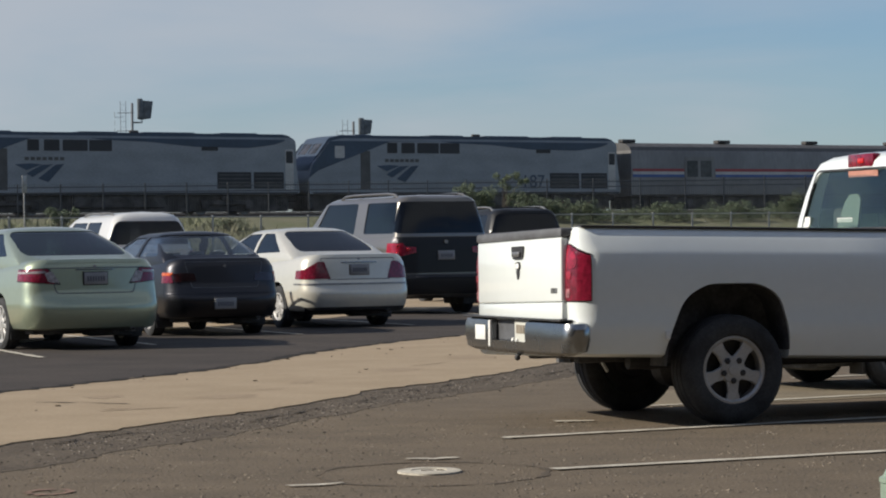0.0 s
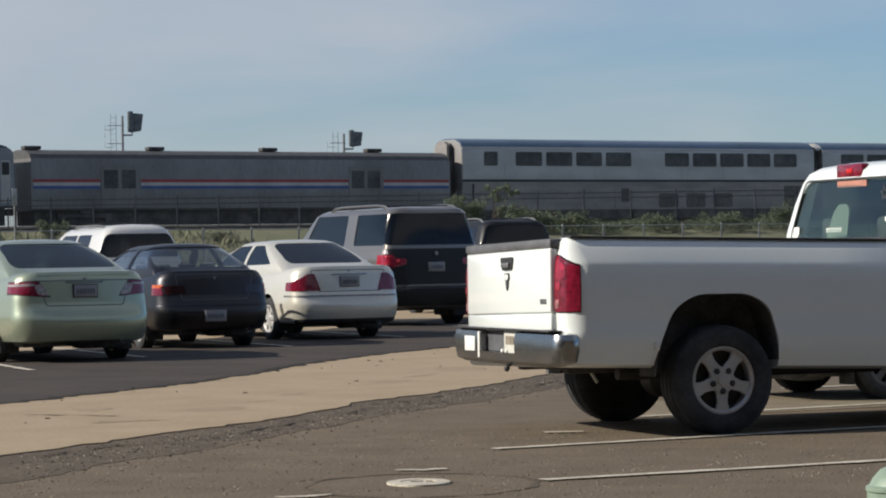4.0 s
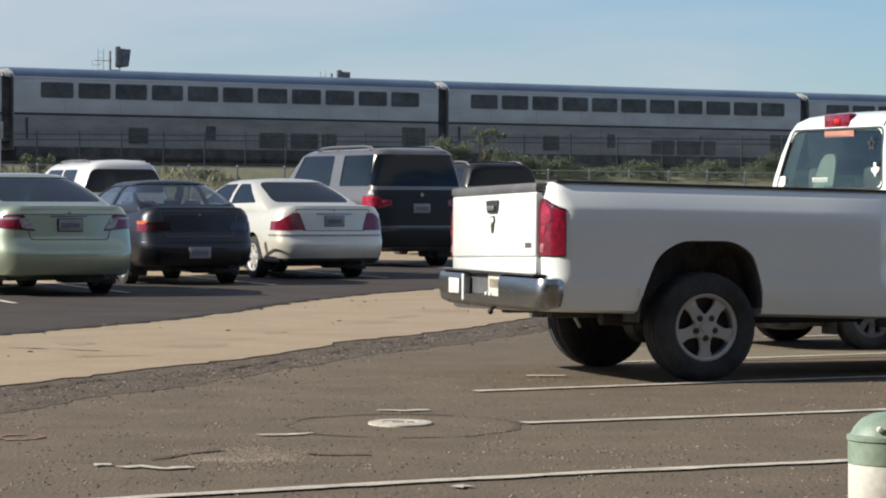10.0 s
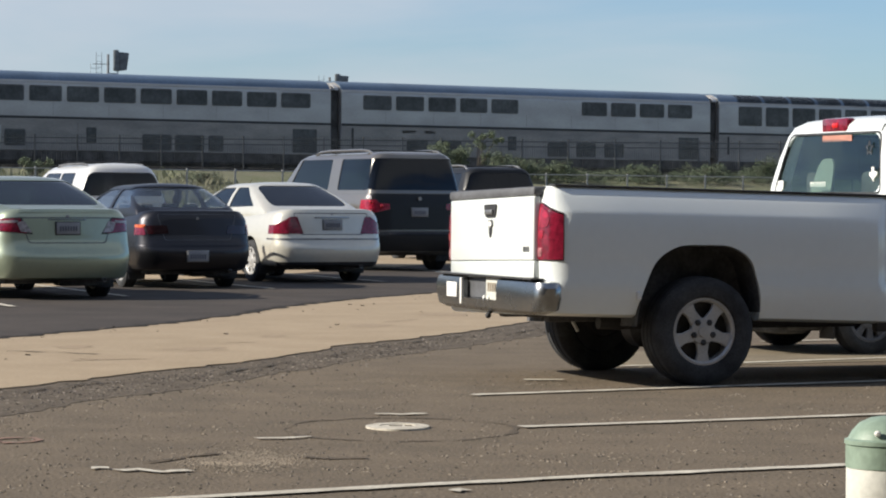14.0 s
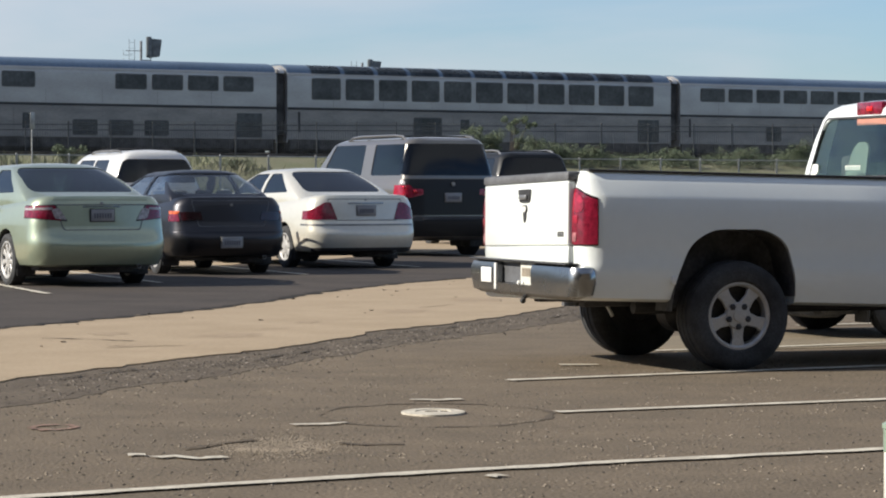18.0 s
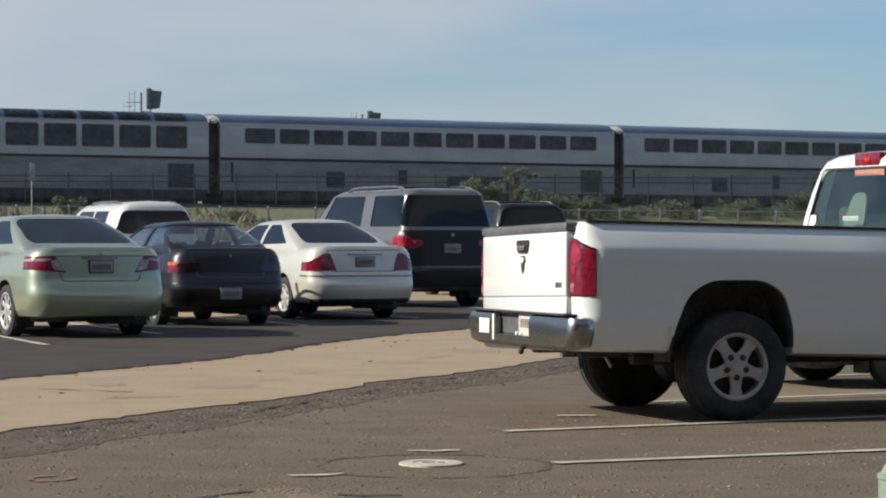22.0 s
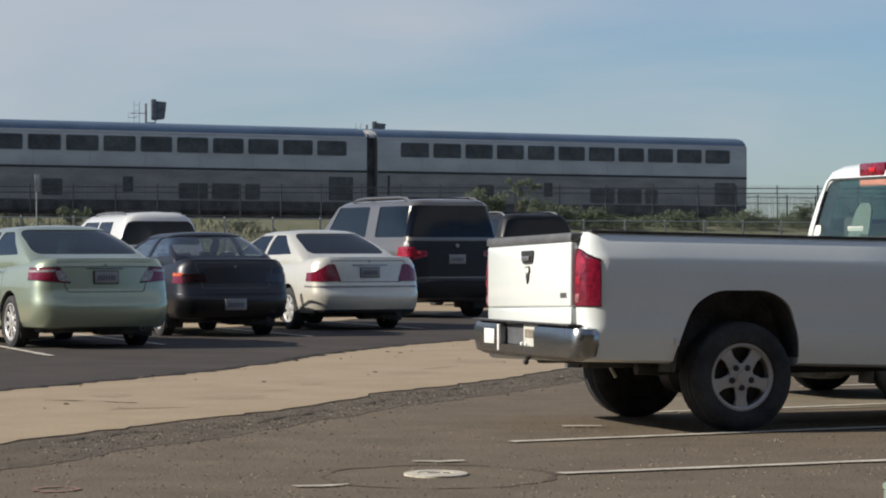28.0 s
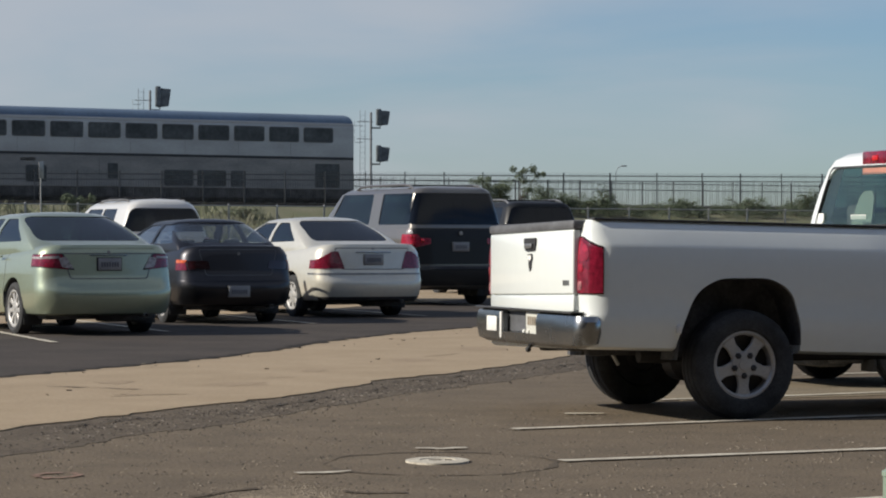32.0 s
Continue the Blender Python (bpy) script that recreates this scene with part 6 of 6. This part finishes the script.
    part("coupler", add_box(B(), (21.05, DEEP / 2, 0.85), (0.55, 0.35, 0.35), 0.05), M["bogie"], c)
    for x, l in ((4.2, 1.0), (9.5, 2.2), (13.5, 3.0), (17.6, 2.2)):
        part("roof_hatch", add_box(B(), (x, DEEP / 2, 4.35), (l, 1.5, 0.10), 0.03), M["locoblue"], c)
    part("horn", add_box(B(), (11.6, DEEP / 2 - 0.5, 4.42), (0.5, 0.2, 0.14), 0.04), M["bogie"], c)
    return c


def baggage_car():
    c = thing("baggage_car", pose(0, 0, 0), "dusty stainless baggage car with red white blue stripes", "baggage car", "train cars")
    x0, x1 = 0.55, 25.5
    sec = [(0.08, 0.9), (0.0, 1.0), (0.0, 3.45), (0.05, 3.62)]
    section_prism("side", sec + [(0.4, 3.62)], x0, x1, M["bagsil"], c)
    section_prism("roof", [(0.05, 3.62), (0.20, 3.84), (0.55, 4.0), (1.0, 4.08), (1.525, 4.11)], x0, x1, M["gasket"], c)
    rnd = random.Random(8)
    for k in range(9):
        side_panel("flute", x0 + 0.05, x1 - 0.05, 1.05 + 0.09 * k, 1.09 + 0.09 * k, 0.012, M["bagsil"], c, 0.004)
    for a, b in ((x0 + 0.1, 4.35), (6.65, 19.0), (21.2, x1 - 0.1)):
        side_panel("red_stripe", a, b, 2.37, 2.53, 0.016, M["stripered"], c, 0.004)
        side_panel("white_stripe", a, b, 2.19, 2.37, 0.014, M["stripewhite"], c, 0.004)
        side_panel("blue_stripe", a, b, 2.03, 2.19, 0.016, M["stripeblue"], c, 0.004)
    for xd in (4.40, 19.05):
        dr = side_panel("sliding_door", xd, xd + 2.15, 1.05, 3.25, 0.03, M["bagsil"], c, 0.05)
        for a in (0.15, 1.15):
            side_panel("door_window", xd + a, xd + a + 0.78, 2.05, 3.02, 0.04, M["trainglass"], dr, 0.05)
    for x in (1.05, 8.0, 14.7, 21.2):
        part("roof_ventilator", add_box(B(), (x, DEEP / 2 - 0.4, 4.20), (0.95, 0.5, 0.20), 0.06), M["bogie"], c)
    bogie(c, 3.6)
    bogie(c, 22.3)
    part("underframe", add_box(B(), (12.95, DEEP / 2, 0.55), (24.2, 2.3, 0.80), 0.05), M["bogie"], c)
    part("gangway", add_box(B(), (25.8, DEEP / 2, 2.3), (0.75, 1.6, 2.5), 0.04), M["bellows"], c)
    part("coupler", add_box(B(), (25.9, DEEP / 2, 0.85), (0.66, 0.3, 0.3), 0.05), M["bogie"], c)
    return c


CONSIST = []
CONSIST.append((locomotive(""), 0.0))
CONSIST.append((locomotive("187"), 21.03))
CONSIST.append((baggage_car(), 42.06))
_coach = passenger_car("coach")
for i, kind in enumerate(("dorm", "coach", "coach", "split", "lounge", "coach", "coach", "tail")):
    if kind == "coach":
        ob = _coach if i == 1 else copy_thing(_coach, pose(0, 0, 0))
    else:
        ob = passenger_car(kind)
    CONSIST.append((ob, 67.97 + 25.91 * i))


def draw_out():
    """Brings every car of the train to its full length."""
    seen = set()
    for car, back in CONSIST:
        for ob in car.children_recursive:
            ob.location.x *= DRAWN
            if ob.data not in seen:
                seen.add(ob.data)
                ob.data.transform(Matrix.Diagonal((DRAWN, 1, 1, 1)))


draw_out()


def train_head(t):
    """Where the front of the train is along the line: it slows as it passes."""
    return -29.81 - 9.642 * t + 0.05668 * t * t - 0.0002578 * t ** 3

# ---- railway, fences, signals and bushes ----
AT = math.degrees(TRACK)
M["railsteel"] = surf("rail_steel", (0.13, 0.10, 0.085), 0.5, 0.6, 0.2, 3, 30, 0.1)
M["tie"] = surf("weathered_tie", (0.07, 0.06, 0.052), 0.9, 0, 0.25, 2, 20, 0.3)
M["iron"] = surf("black_painted_iron", (0.092, 0.096, 0.100), 0.6, 0.3, 0.2, 3, 30, 0.05)
M["galv"] = surf("galvanised_steel", (0.36, 0.36, 0.35), 0.5, 0.5, 0.15, 4, 30, 0.05)
M["signal"] = surf("black_signal_housing", (0.150, 0.172, 0.182), 0.6, 0.1, 0.2, 4, 30, 0.05)
M["mast"] = surf("aluminium_mast", (0.25, 0.26, 0.27), 0.5, 0.5, 0.15, 4, 30, 0.05)
M["leaf"] = surf("fresh_green_leaves", (0.122, 0.152, 0.098), 0.75, 0, 0.3, 1.5, 9, 0.0, col2=(0.130, 0.155, 0.098), spec=0.2)
M["leafd"] = surf("dark_green_leaves", (0.088, 0.114, 0.070), 0.75, 0, 0.3, 1.5, 9, 0.0, col2=(0.110, 0.130, 0.084), spec=0.2)
M["twig"] = surf("grey_brown_bark", (0.085, 0.068, 0.052), 0.9, 0, 0.25, 5, 30, 0.4)
M["blade"] = surf("dry_and_green_grass_blades", (0.120, 0.134, 0.070), 0.8, 0, 0.3, 0.4, 3, 0.0, col2=(0.160, 0.155, 0.10))


def make_track():
    tr = thing("railway_track", pose(0, LINE_AT, 0, 0, 0, AT), "railway track on ballast with steel rails", "railway track", kind="structure")
    for y in (DEEP / 2 - 0.7175, DEEP / 2 + 0.7175):
        bm = add_prism(B(), [(y - 0.07, 2.84), (y + 0.07, 2.84), (y + 0.02, 2.87), (y + 0.02, 2.95), (y + 0.036, 2.96), (y + 0.036, 3.0), (y - 0.036, 3.0), (y - 0.036, 2.96), (y - 0.02, 2.95), (y - 0.02, 2.87)], "x", -400, 400)
        part("rail", bm, M["railsteel"], tr)
    bm = B()
    for i in range(-180, 220):
        add_box(bm, (i * 0.55, DEEP / 2, 2.83), (0.23, 2.6, 0.06))
    tagged(part("ties", bm, M["tie"], tr, "weathered wooden ties"), kind="stuff")


make_track()


def iron_fence(m, posts, base, top, picket, label, lower=0.38):
    """Square posts at the given places, three rails and thin spiked pickets."""
    f = thing("iron_fence", m, label, "fence", kind="structure")
    q0, q1 = posts[0], posts[-1]
    post = None
    for x in posts:
        if post is None:
            bm = add_box(B(), (0, 0, (base + top) / 2 - 0.2), (0.056, 0.056, top - base + 0.46), 0.008)
            add_box(bm, (0, 0, top + 0.04), (0.085, 0.085, 0.03), 0.008)
            post = part("post", bm, M["iron"], f, m=pose(x, 0, 0))
        else:
            again(post, f, pose(x, 0, 0))
    for z in (top - 0.11, top - lower, base + 0.18):
        part("rail", add_box(B(), ((q0 + q1) / 2, 0, z), (q1 - q0, 0.04, 0.046)), M["iron"], f)
    bm = B()
    k = int((q1 - q0) / picket)
    for i in range(k):
        x = q0 + i * picket
        v = [bm.verts.new((x + sx * 0.0072, sy * 0.0072, z)) for z in (base + 0.08, top + 0.02) for sx, sy in ((-1, -1), (1, -1), (1, 1), (-1, 1))]
        tip = bm.verts.new((x, 0, top + 0.08))
        for j in range(4):
            a = (j + 1) % 4
            bm.faces.new((v[j], v[a], v[4 + a], v[4 + j]))
            bm.faces.new((v[4 + j], v[4 + a], tip))
    tagged(part("pickets", bm, M["iron"], f, angle=0), kind="stuff")


FENCE_POSTS = [-27.9 + 2.135 * i for i in range(15)] + [4.0, 6.52, 9.16, 11.86, 14.5, 16.76] + [16.76 + 2.45 * i for i in range(1, 10)]
iron_fence(pose(0, 140.6, 0, 0, -0.29, math.degrees(math.atan(0.35))), FENCE_POSTS, 2.3, 4.5, 0.125, "black iron picket fence before the railway")
iron_fence(pose(0, 160.5, 0, 0, 0, AT), [-40 + 2.36 * i for i in range(46)], 2.72, 4.62, 0.125, "black iron picket fence beyond the railway", 0.50)


def chain_fence(d, q0, q1, base, top, pitch):
    f = thing("chain_link_fence", pose(0, d, 0, 0, 0, AT), "galvanised chain link fence along the grassy bank", "fence", kind="structure")
    n = int((q1 - q0) / pitch)
    post = None
    for i in range(n + 1):
        x = q0 + i * pitch
        if post is None:
            bm = add_tube(B(), [(0, 0, base - 0.4), (0, 0, top + 0.02)], 0.045, 10)
            add_lathe(bm, [(0.052, top), (0.05, top + 0.03), (0.01, top + 0.055)], 10, pose(0, 0, 0, 0, -90, 0))
            post = part("post", bm, M["galv"], f, m=pose(x, 0, 0))
        else:
            again(post, f, pose(x, 0, 0))
    part("top_rail", add_tube(B(), [(q0, 0, top - 0.03), (q1, 0, top - 0.03)], 0.024, 8), M["galv"], f)
    bm = B()
    h = top - base
    k = int((q1 - q0 - h) / 0.08)
    for i in range(k):
        x = q0 + i * 0.08
        for a, b in ((x, x + h), (x + h, x)):
            v = [bm.verts.new(p) for p in ((a, -0.008, base), (a + 0.011, 0.008, base), (b + 0.011, 0.008, top - 0.05), (b, -0.008, top - 0.05))]
            bm.faces.new(v)
    tagged(part("wire_mesh", bm, M["galv"], f, angle=0), kind="stuff")


chain_fence(126.0, -50.1, 58.0, 1.0, 2.60, 2.42)


def signal_mast(q, d, heads, top, label):
    p = on_line(q, d)
    s = thing("railway_signal", pose(p.x, p.y, 2.8, 0, 0, AT - 22), label, "railway signal", "railway signals")
    zt = top - 2.8
    part("mast", add_tube(B(), [(-0.42, 0, -0.2), (-0.42, 0, zt)], 0.07, 12), M["mast"], s)
    part("mast_base", add_box(B(), (-0.42, 0, 0.1), (0.4, 0.4, 0.3), 0.05), M["mast"], s)
    ld = B()
    for x in (-1.08, -0.78):
        add_tube(ld, [(x, -0.15, 0), (x, -0.15, zt + 0.10)], 0.014, 6)
    z = 0.2
    while z < zt:
        add_tube(ld, [(-1.08, -0.15, z), (-0.78, -0.15, z)], 0.007, 5)
        z += 0.31
    part("ladder", ld, M["mast"], s)
    for z in (zt - 0.55, zt - 1.55):
        part("bracket", add_box(B(), (-0.80, -0.1, z), (0.95, 0.04, 0.04), 0.01), M["mast"], s)
    rl = B()
    for z in (zt - 1.7, zt - 1.25, zt - 0.8):
        add_tube(rl, [(-1.38, 0.1, z), (-1.38, 0.1, z + 0.3)], 0.011, 5)
    for z in (zt - 1.75, zt - 0.78):
        add_tube(rl, [(-1.38, 0.1, z), (-0.9, 0.1, z)], 0.013, 5)
    part("hoop_rail", rl, M["mast"], s)
    for zh, w, h in heads:
        z0 = zh - 2.8
        arm = part("arm", add_tube(B(), [(-0.42, 0, z0 - h * 0.62), (0.12, 0, z0 - h * 0.62), (0.12, 0, z0 - h * 0.2)], 0.05, 8), M["mast"], s)
        hd = B()
        add_prism(hd, rpoly([(-0.36 * w, -0.50 * h), (0.36 * w, -0.42 * h), (0.50 * w, 0.44 * h), (-0.40 * w, 0.50 * h)], 0.06), "y", -0.12, 0.02)
        hd_ob = part("signal_head", add_box(hd, (0, 0, 0), (0.001, 0.001, 0.001), 0), M["signal"], s, "black signal head seen from behind", m=pose(0.30, 0, z0))
        part("housing", add_box(B(), (-0.30, -0.25, 0.05 * h), (0.30, 0.30, h * 1.05), 0.06), M["signal"], hd_ob)
        for k in range(2):
            hood = add_lathe(B(), [(0.13, 0), (0.14, 0.02), (0.14, 0.30), (0.13, 0.30)], 14, pose(0.05, 0.02, (0.22 - 0.44 * k) * h, 0, 0, 90), closed=True)
            part("hood", hood, M["signal"], hd_ob)


signal_mast(-18.99, 160.9, ((8.90, 0.86, 1.10),), 9.30, "tall railway signal with one black head and ladder")
signal_mast(-4.76, 160.9, ((8.12, 0.78, 0.92), (6.00, 0.78, 0.92)), 8.45, "railway signal with two black heads and ladder")

p = on_line(-20.22, 125.2)
sg = thing("line_sign", pose(p.x, p.y, 0, 0, 0, AT), "small pale marker sign on a thin steel post", "sign")
part("post", add_tube(B(), [(0, 0, 0.9), (0, 0, 4.15)], 0.032, 8), M["galv"], sg)
part("panel", add_box(B(), (0, -0.05, 4.0), (0.22, 0.02, 0.72), 0.01), M["galv"], sg)


def leaf_cloud(spots, count, size, seed):
    """Many small two-faced leaves about the given clumps: (x, y, z, radius)."""
    rnd = random.Random(seed)
    vs, fs = [], []
    for i in range(count):
        x, y, z, r = spots[rnd.randrange(len(spots))]
        d = Vector((rnd.gauss(0, 1), rnd.gauss(0, 1), rnd.gauss(0, 0.8))).normalized() * r * rnd.random() ** 0.45
        c = Vector((x, y, z)) + d
        u = Vector((rnd.gauss(0, 1), rnd.gauss(0, 1), rnd.gauss(0, 0.6))).normalized()
        w = u.cross(Vector((rnd.gauss(0, 1), rnd.gauss(0, 1), rnd.gauss(0, 1)))).normalized()
        s = size * rnd.uniform(0.6, 1.4)
        k = len(vs)
        vs.extend([tuple(c - u * s), tuple(c + w * s * 0.45), tuple(c + u * s), tuple(c - w * s * 0.45)])
        fs.append((k, k + 1, k + 2, k + 3))
    me = bpy.data.meshes.new("leaves")
    me.from_pydata(vs, [], fs)
    return me


def bush(q, d, h, w, seed, material, label, sparse=False, name="bush", density=1.0):
    rnd = random.Random(seed)
    p = on_line(q, d)
    pp = TN.dot(p)
    b = thing(name, pose(p.x, p.y, bank(pp) - 0.05, 0, 0, AT), label, "shrub", "bushes on the bank")
    spots = []
    bm = B()
    stems = 5 if not sparse else 4
    for i in range(stems):
        a = rnd.uniform(0, 6.28)
        lean = rnd.uniform(0.1, 0.5) * w
        top = Vector((math.cos(a) * lean, math.sin(a) * lean * 0.5, h * rnd.uniform(0.72, 1.0)))
        mid = top * 0.5 + Vector((rnd.uniform(-.1, .1), rnd.uniform(-.1, .1), 0.05))
        add_tube(bm, [(0, 0, 0), tuple(mid), tuple(top)], [0.035, 0.022, 0.008], 6)
        for k in range(4 if not sparse else 3):
            f = rnd.uniform(0.30, 1.0)
            base = mid.lerp(top, f) if f > 0.5 else mid * (f * 2)
            tip = base + Vector((rnd.uniform(-1, 1) * w * 0.38, rnd.uniform(-1, 1) * w * 0.25, rnd.uniform(-0.05, 0.22) * h))
            tip.z = max(0.15, tip.z)
            add_tube(bm, [tuple(base), tuple(base.lerp(tip, 0.5) + Vector((0, 0, 0.05))), tuple(tip)], [0.016, 0.010, 0.004], 5)
            r = rnd.uniform(0.12, 0.26) * w * (0.8 if not sparse else 0.55)
            spots.append((tip.x, tip.y, tip.z, r))
            if not sparse:
                spots.append((base.x, base.y, base.z * 0.8, r * 1.2))
    part("trunk", bm, M["twig"], b)
    me = leaf_cloud(spots, int(420 * w * h * density * (0.5 if sparse else 1.0) * 3.4) + 360, 0.034, seed)
    me.materials.append(material)
    lv = new("crown", me)
    lv.parent = b
    return b


bush(2.7, 129.6, 2.15, 1.75, 1, M["leaf"], "leafy young tree growing by the iron fence", name="young_tree", density=2.2)
bush(4.15, 130.2, 2.95, 1.7, 2, M["leaf"], "thin tall sapling with open branches by the fence", sparse=True, name="young_tree", density=1.0)
bush(-19.3, 129.5, 1.25, 1.15, 3, M["leaf"], "green bush on the railway bank by the fence", density=1.6)
_r = random.Random(44)
for i, (q, h, w) in enumerate(((6.1, 1.1, 1.6), (7.3, 0.85, 1.5), (8.5, 0.55, 1.2), (9.7, 0.75, 1.6), (11.7, 0.35, 1.0), (14.3, 0.7, 1.5), (15.4, 0.4, 1.1), (18.6, 0.75, 1.5), (19.9, 0.5, 1.3), (22.6, 1.05, 1.6), (26.3, 0.8, 1.6))):
    bush(q, 133.4 + _r.uniform(-0.8, 0.8), h * 1.3, w * 1.15, 60 + i, M["leaf" if i % 3 else "leafd"], "low green bush on the bank between the fences", density=1.1)
for i, q in enumerate((-43.4, -35.3, -28, -11.3, -5.7, 30, 36, 43)):
    bush(q, 131.6 + _r.uniform(-0.7, 0.7), _r.uniform(0.35, 0.6), _r.uniform(1.1, 2.0), 90 + i, M["leafd"], "low green bush on the bank between the fences")
for q, h, w in ((5.7, 0.85, 2.2), (6.6, 0.6, 1.7), (8.0, 0.75, 2.3), (9.2, 0.4, 1.6), (10.6, 0.5, 1.9), (12.6, 0.25, 1.3), (13.7, 0.55, 2.2), (15.0, 0.7, 1.6), (16.8, 0.3, 1.7), (19.1, 0.6, 2.0), (20.6, 0.35, 1.4), (22.2, 0.8, 2.3), (23.6, 0.5, 1.6)):
    bush(q, 134.6 + _r.uniform(-0.5, 0.6), h, w, int(q * 10) + 70, M["leaf" if w > 1.8 else "leafd"], "spreading green bush along the foot of the iron fence", density=0.7)


def make_scrub():
    """Low tangled growth between the bushes, uneven in height."""
    rnd = random.Random(63)
    spots = []
    for i in range(420):
        q, d = rnd.uniform(5.0, 27.0), 132.6 + rnd.uniform(-1.2, 2.6)
        p = on_line(q, d)
        h = max(0.06, 0.34 + 0.55 * noise.noise(Vector((q * 0.55, d * 0.3, 2))))
        spots.append((p.x, p.y, bank(TN.dot(p)) + h * rnd.uniform(0.1, 1.0), rnd.uniform(0.16, 0.34)))
    me = leaf_cloud(spots, 26000, 0.034, 64)
    me.materials.append(M["leafd"])
    tagged(new("scrub", me), "low tangled green scrub on the bank", "scrub", kind="stuff")


make_scrub()


def make_far_woods():
    """Low clumps of trees on the flat beyond the railway."""
    rnd = random.Random(77)
    spots = []
    for i in range(70):
        x = rnd.choice((rnd.uniform(9, 17), rnd.uniform(13, 26), rnd.uniform(-3, 12)))
        top = 1.2 + 2.6 * max(0.0, noise.noise(Vector((x * 0.35, 0, 5))) + 0.35)
        spots.append((x, 222 + rnd.uniform(-3, 3), -0.4 + top * rnd.uniform(0.3, 1.6), rnd.uniform(0.5, 1.1)))
    me = leaf_cloud(spots, 9000, 0.13, 78)
    me.materials.append(M["leafd"])
    tagged(new("far_woods", me), "low green trees on the flat beyond the railway", "trees", kind="stuff")


make_far_woods()
lamp_post = thing("street_lamp", pose(16.15, 260.0, -0.6), "far thin street lamp with a curved arm", "street lamp")
part("pole", add_tube(B(), [(0, 0, -0.3), (0, 0, 7.6)], [0.07, 0.045], 8), M["mast"], lamp_post)
part("arm", add_tube(B(), [(0, 0, 7.55), (0.04, 0, 8.0), (0.22, 0, 8.4), (0.55, 0, 8.6)], 0.035, 6), M["mast"], lamp_post)
part("lamp_head", add_box(B(), (0.80, 0, 8.6), (0.55, 0.22, 0.12), 0.04), M["mast"], lamp_post)


def make_grass():
    rnd = random.Random(12)
    vs, fs = [], []
    for i in range(15000):
        q = rnd.uniform(-52, 60)
        pm = rnd.choice((rnd.uniform(88, 106), rnd.uniform(104, 113), rnd.uniform(106, 114)))
        v = TD * q + TN * pm
        z = bank(pm)
        k = len(vs)
        h = rnd.uniform(0.12, 0.42) * (1.5 if noise.noise(Vector((q * 0.3, pm * 0.3, 3))) > 0.1 else 0.8)
        a = rnd.uniform(0, 3.14)
        dx, dy = math.cos(a) * 0.035, math.sin(a) * 0.035
        lx, ly = rnd.uniform(-.15, .15), rnd.uniform(-.15, .15)
        vs.extend([(v.x - dx, v.y - dy, z - 0.03), (v.x + dx, v.y + dy, z - 0.03), (v.x + lx, v.y + ly, z + h)])
        fs.append((k, k + 1, k + 2))
    for i in range(4500):
        q, pm = rnd.uniform(-52, 60), rnd.uniform(108, 114)
        v = TD * q + TN * pm
        z, k = bank(pm), len(vs)
        h = rnd.uniform(0.2, 0.5) * (1.25 if noise.noise(Vector((q * 0.35, pm * 0.3, 9))) > 0.05 else 0.6)
        a = rnd.uniform(0, 3.14)
        dx, dy = math.cos(a) * 0.035, math.sin(a) * 0.035
        vs.extend([(v.x - dx, v.y - dy, z - 0.03), (v.x + dx, v.y + dy, z + h * 0.4), (v.x + rnd.uniform(-.25, .25), v.y, z + h)])
        fs.append((k, k + 1, k + 2))
    me = bpy.data.meshes.new("grass")
    me.from_pydata(vs, [], fs)
    me.materials.append(M["blade"])
    tagged(new("grass", me), "long green and straw grass on the bank", "grass", kind="stuff")


make_grass()


# ---- what moves ----
def motions():
    """The train rolls past, slowing a little."""
    for car, back in CONSIST:
        rows = []
        for i in range(17):
            t = i * 2.0
            p = on_line(train_head(t) + back * DRAWN, LINE_AT, RAIL_Z)
            rows.append((t, pose(p.x, p.y, p.z, 0, 0, AT)))
        walk(car, rows)


motions()
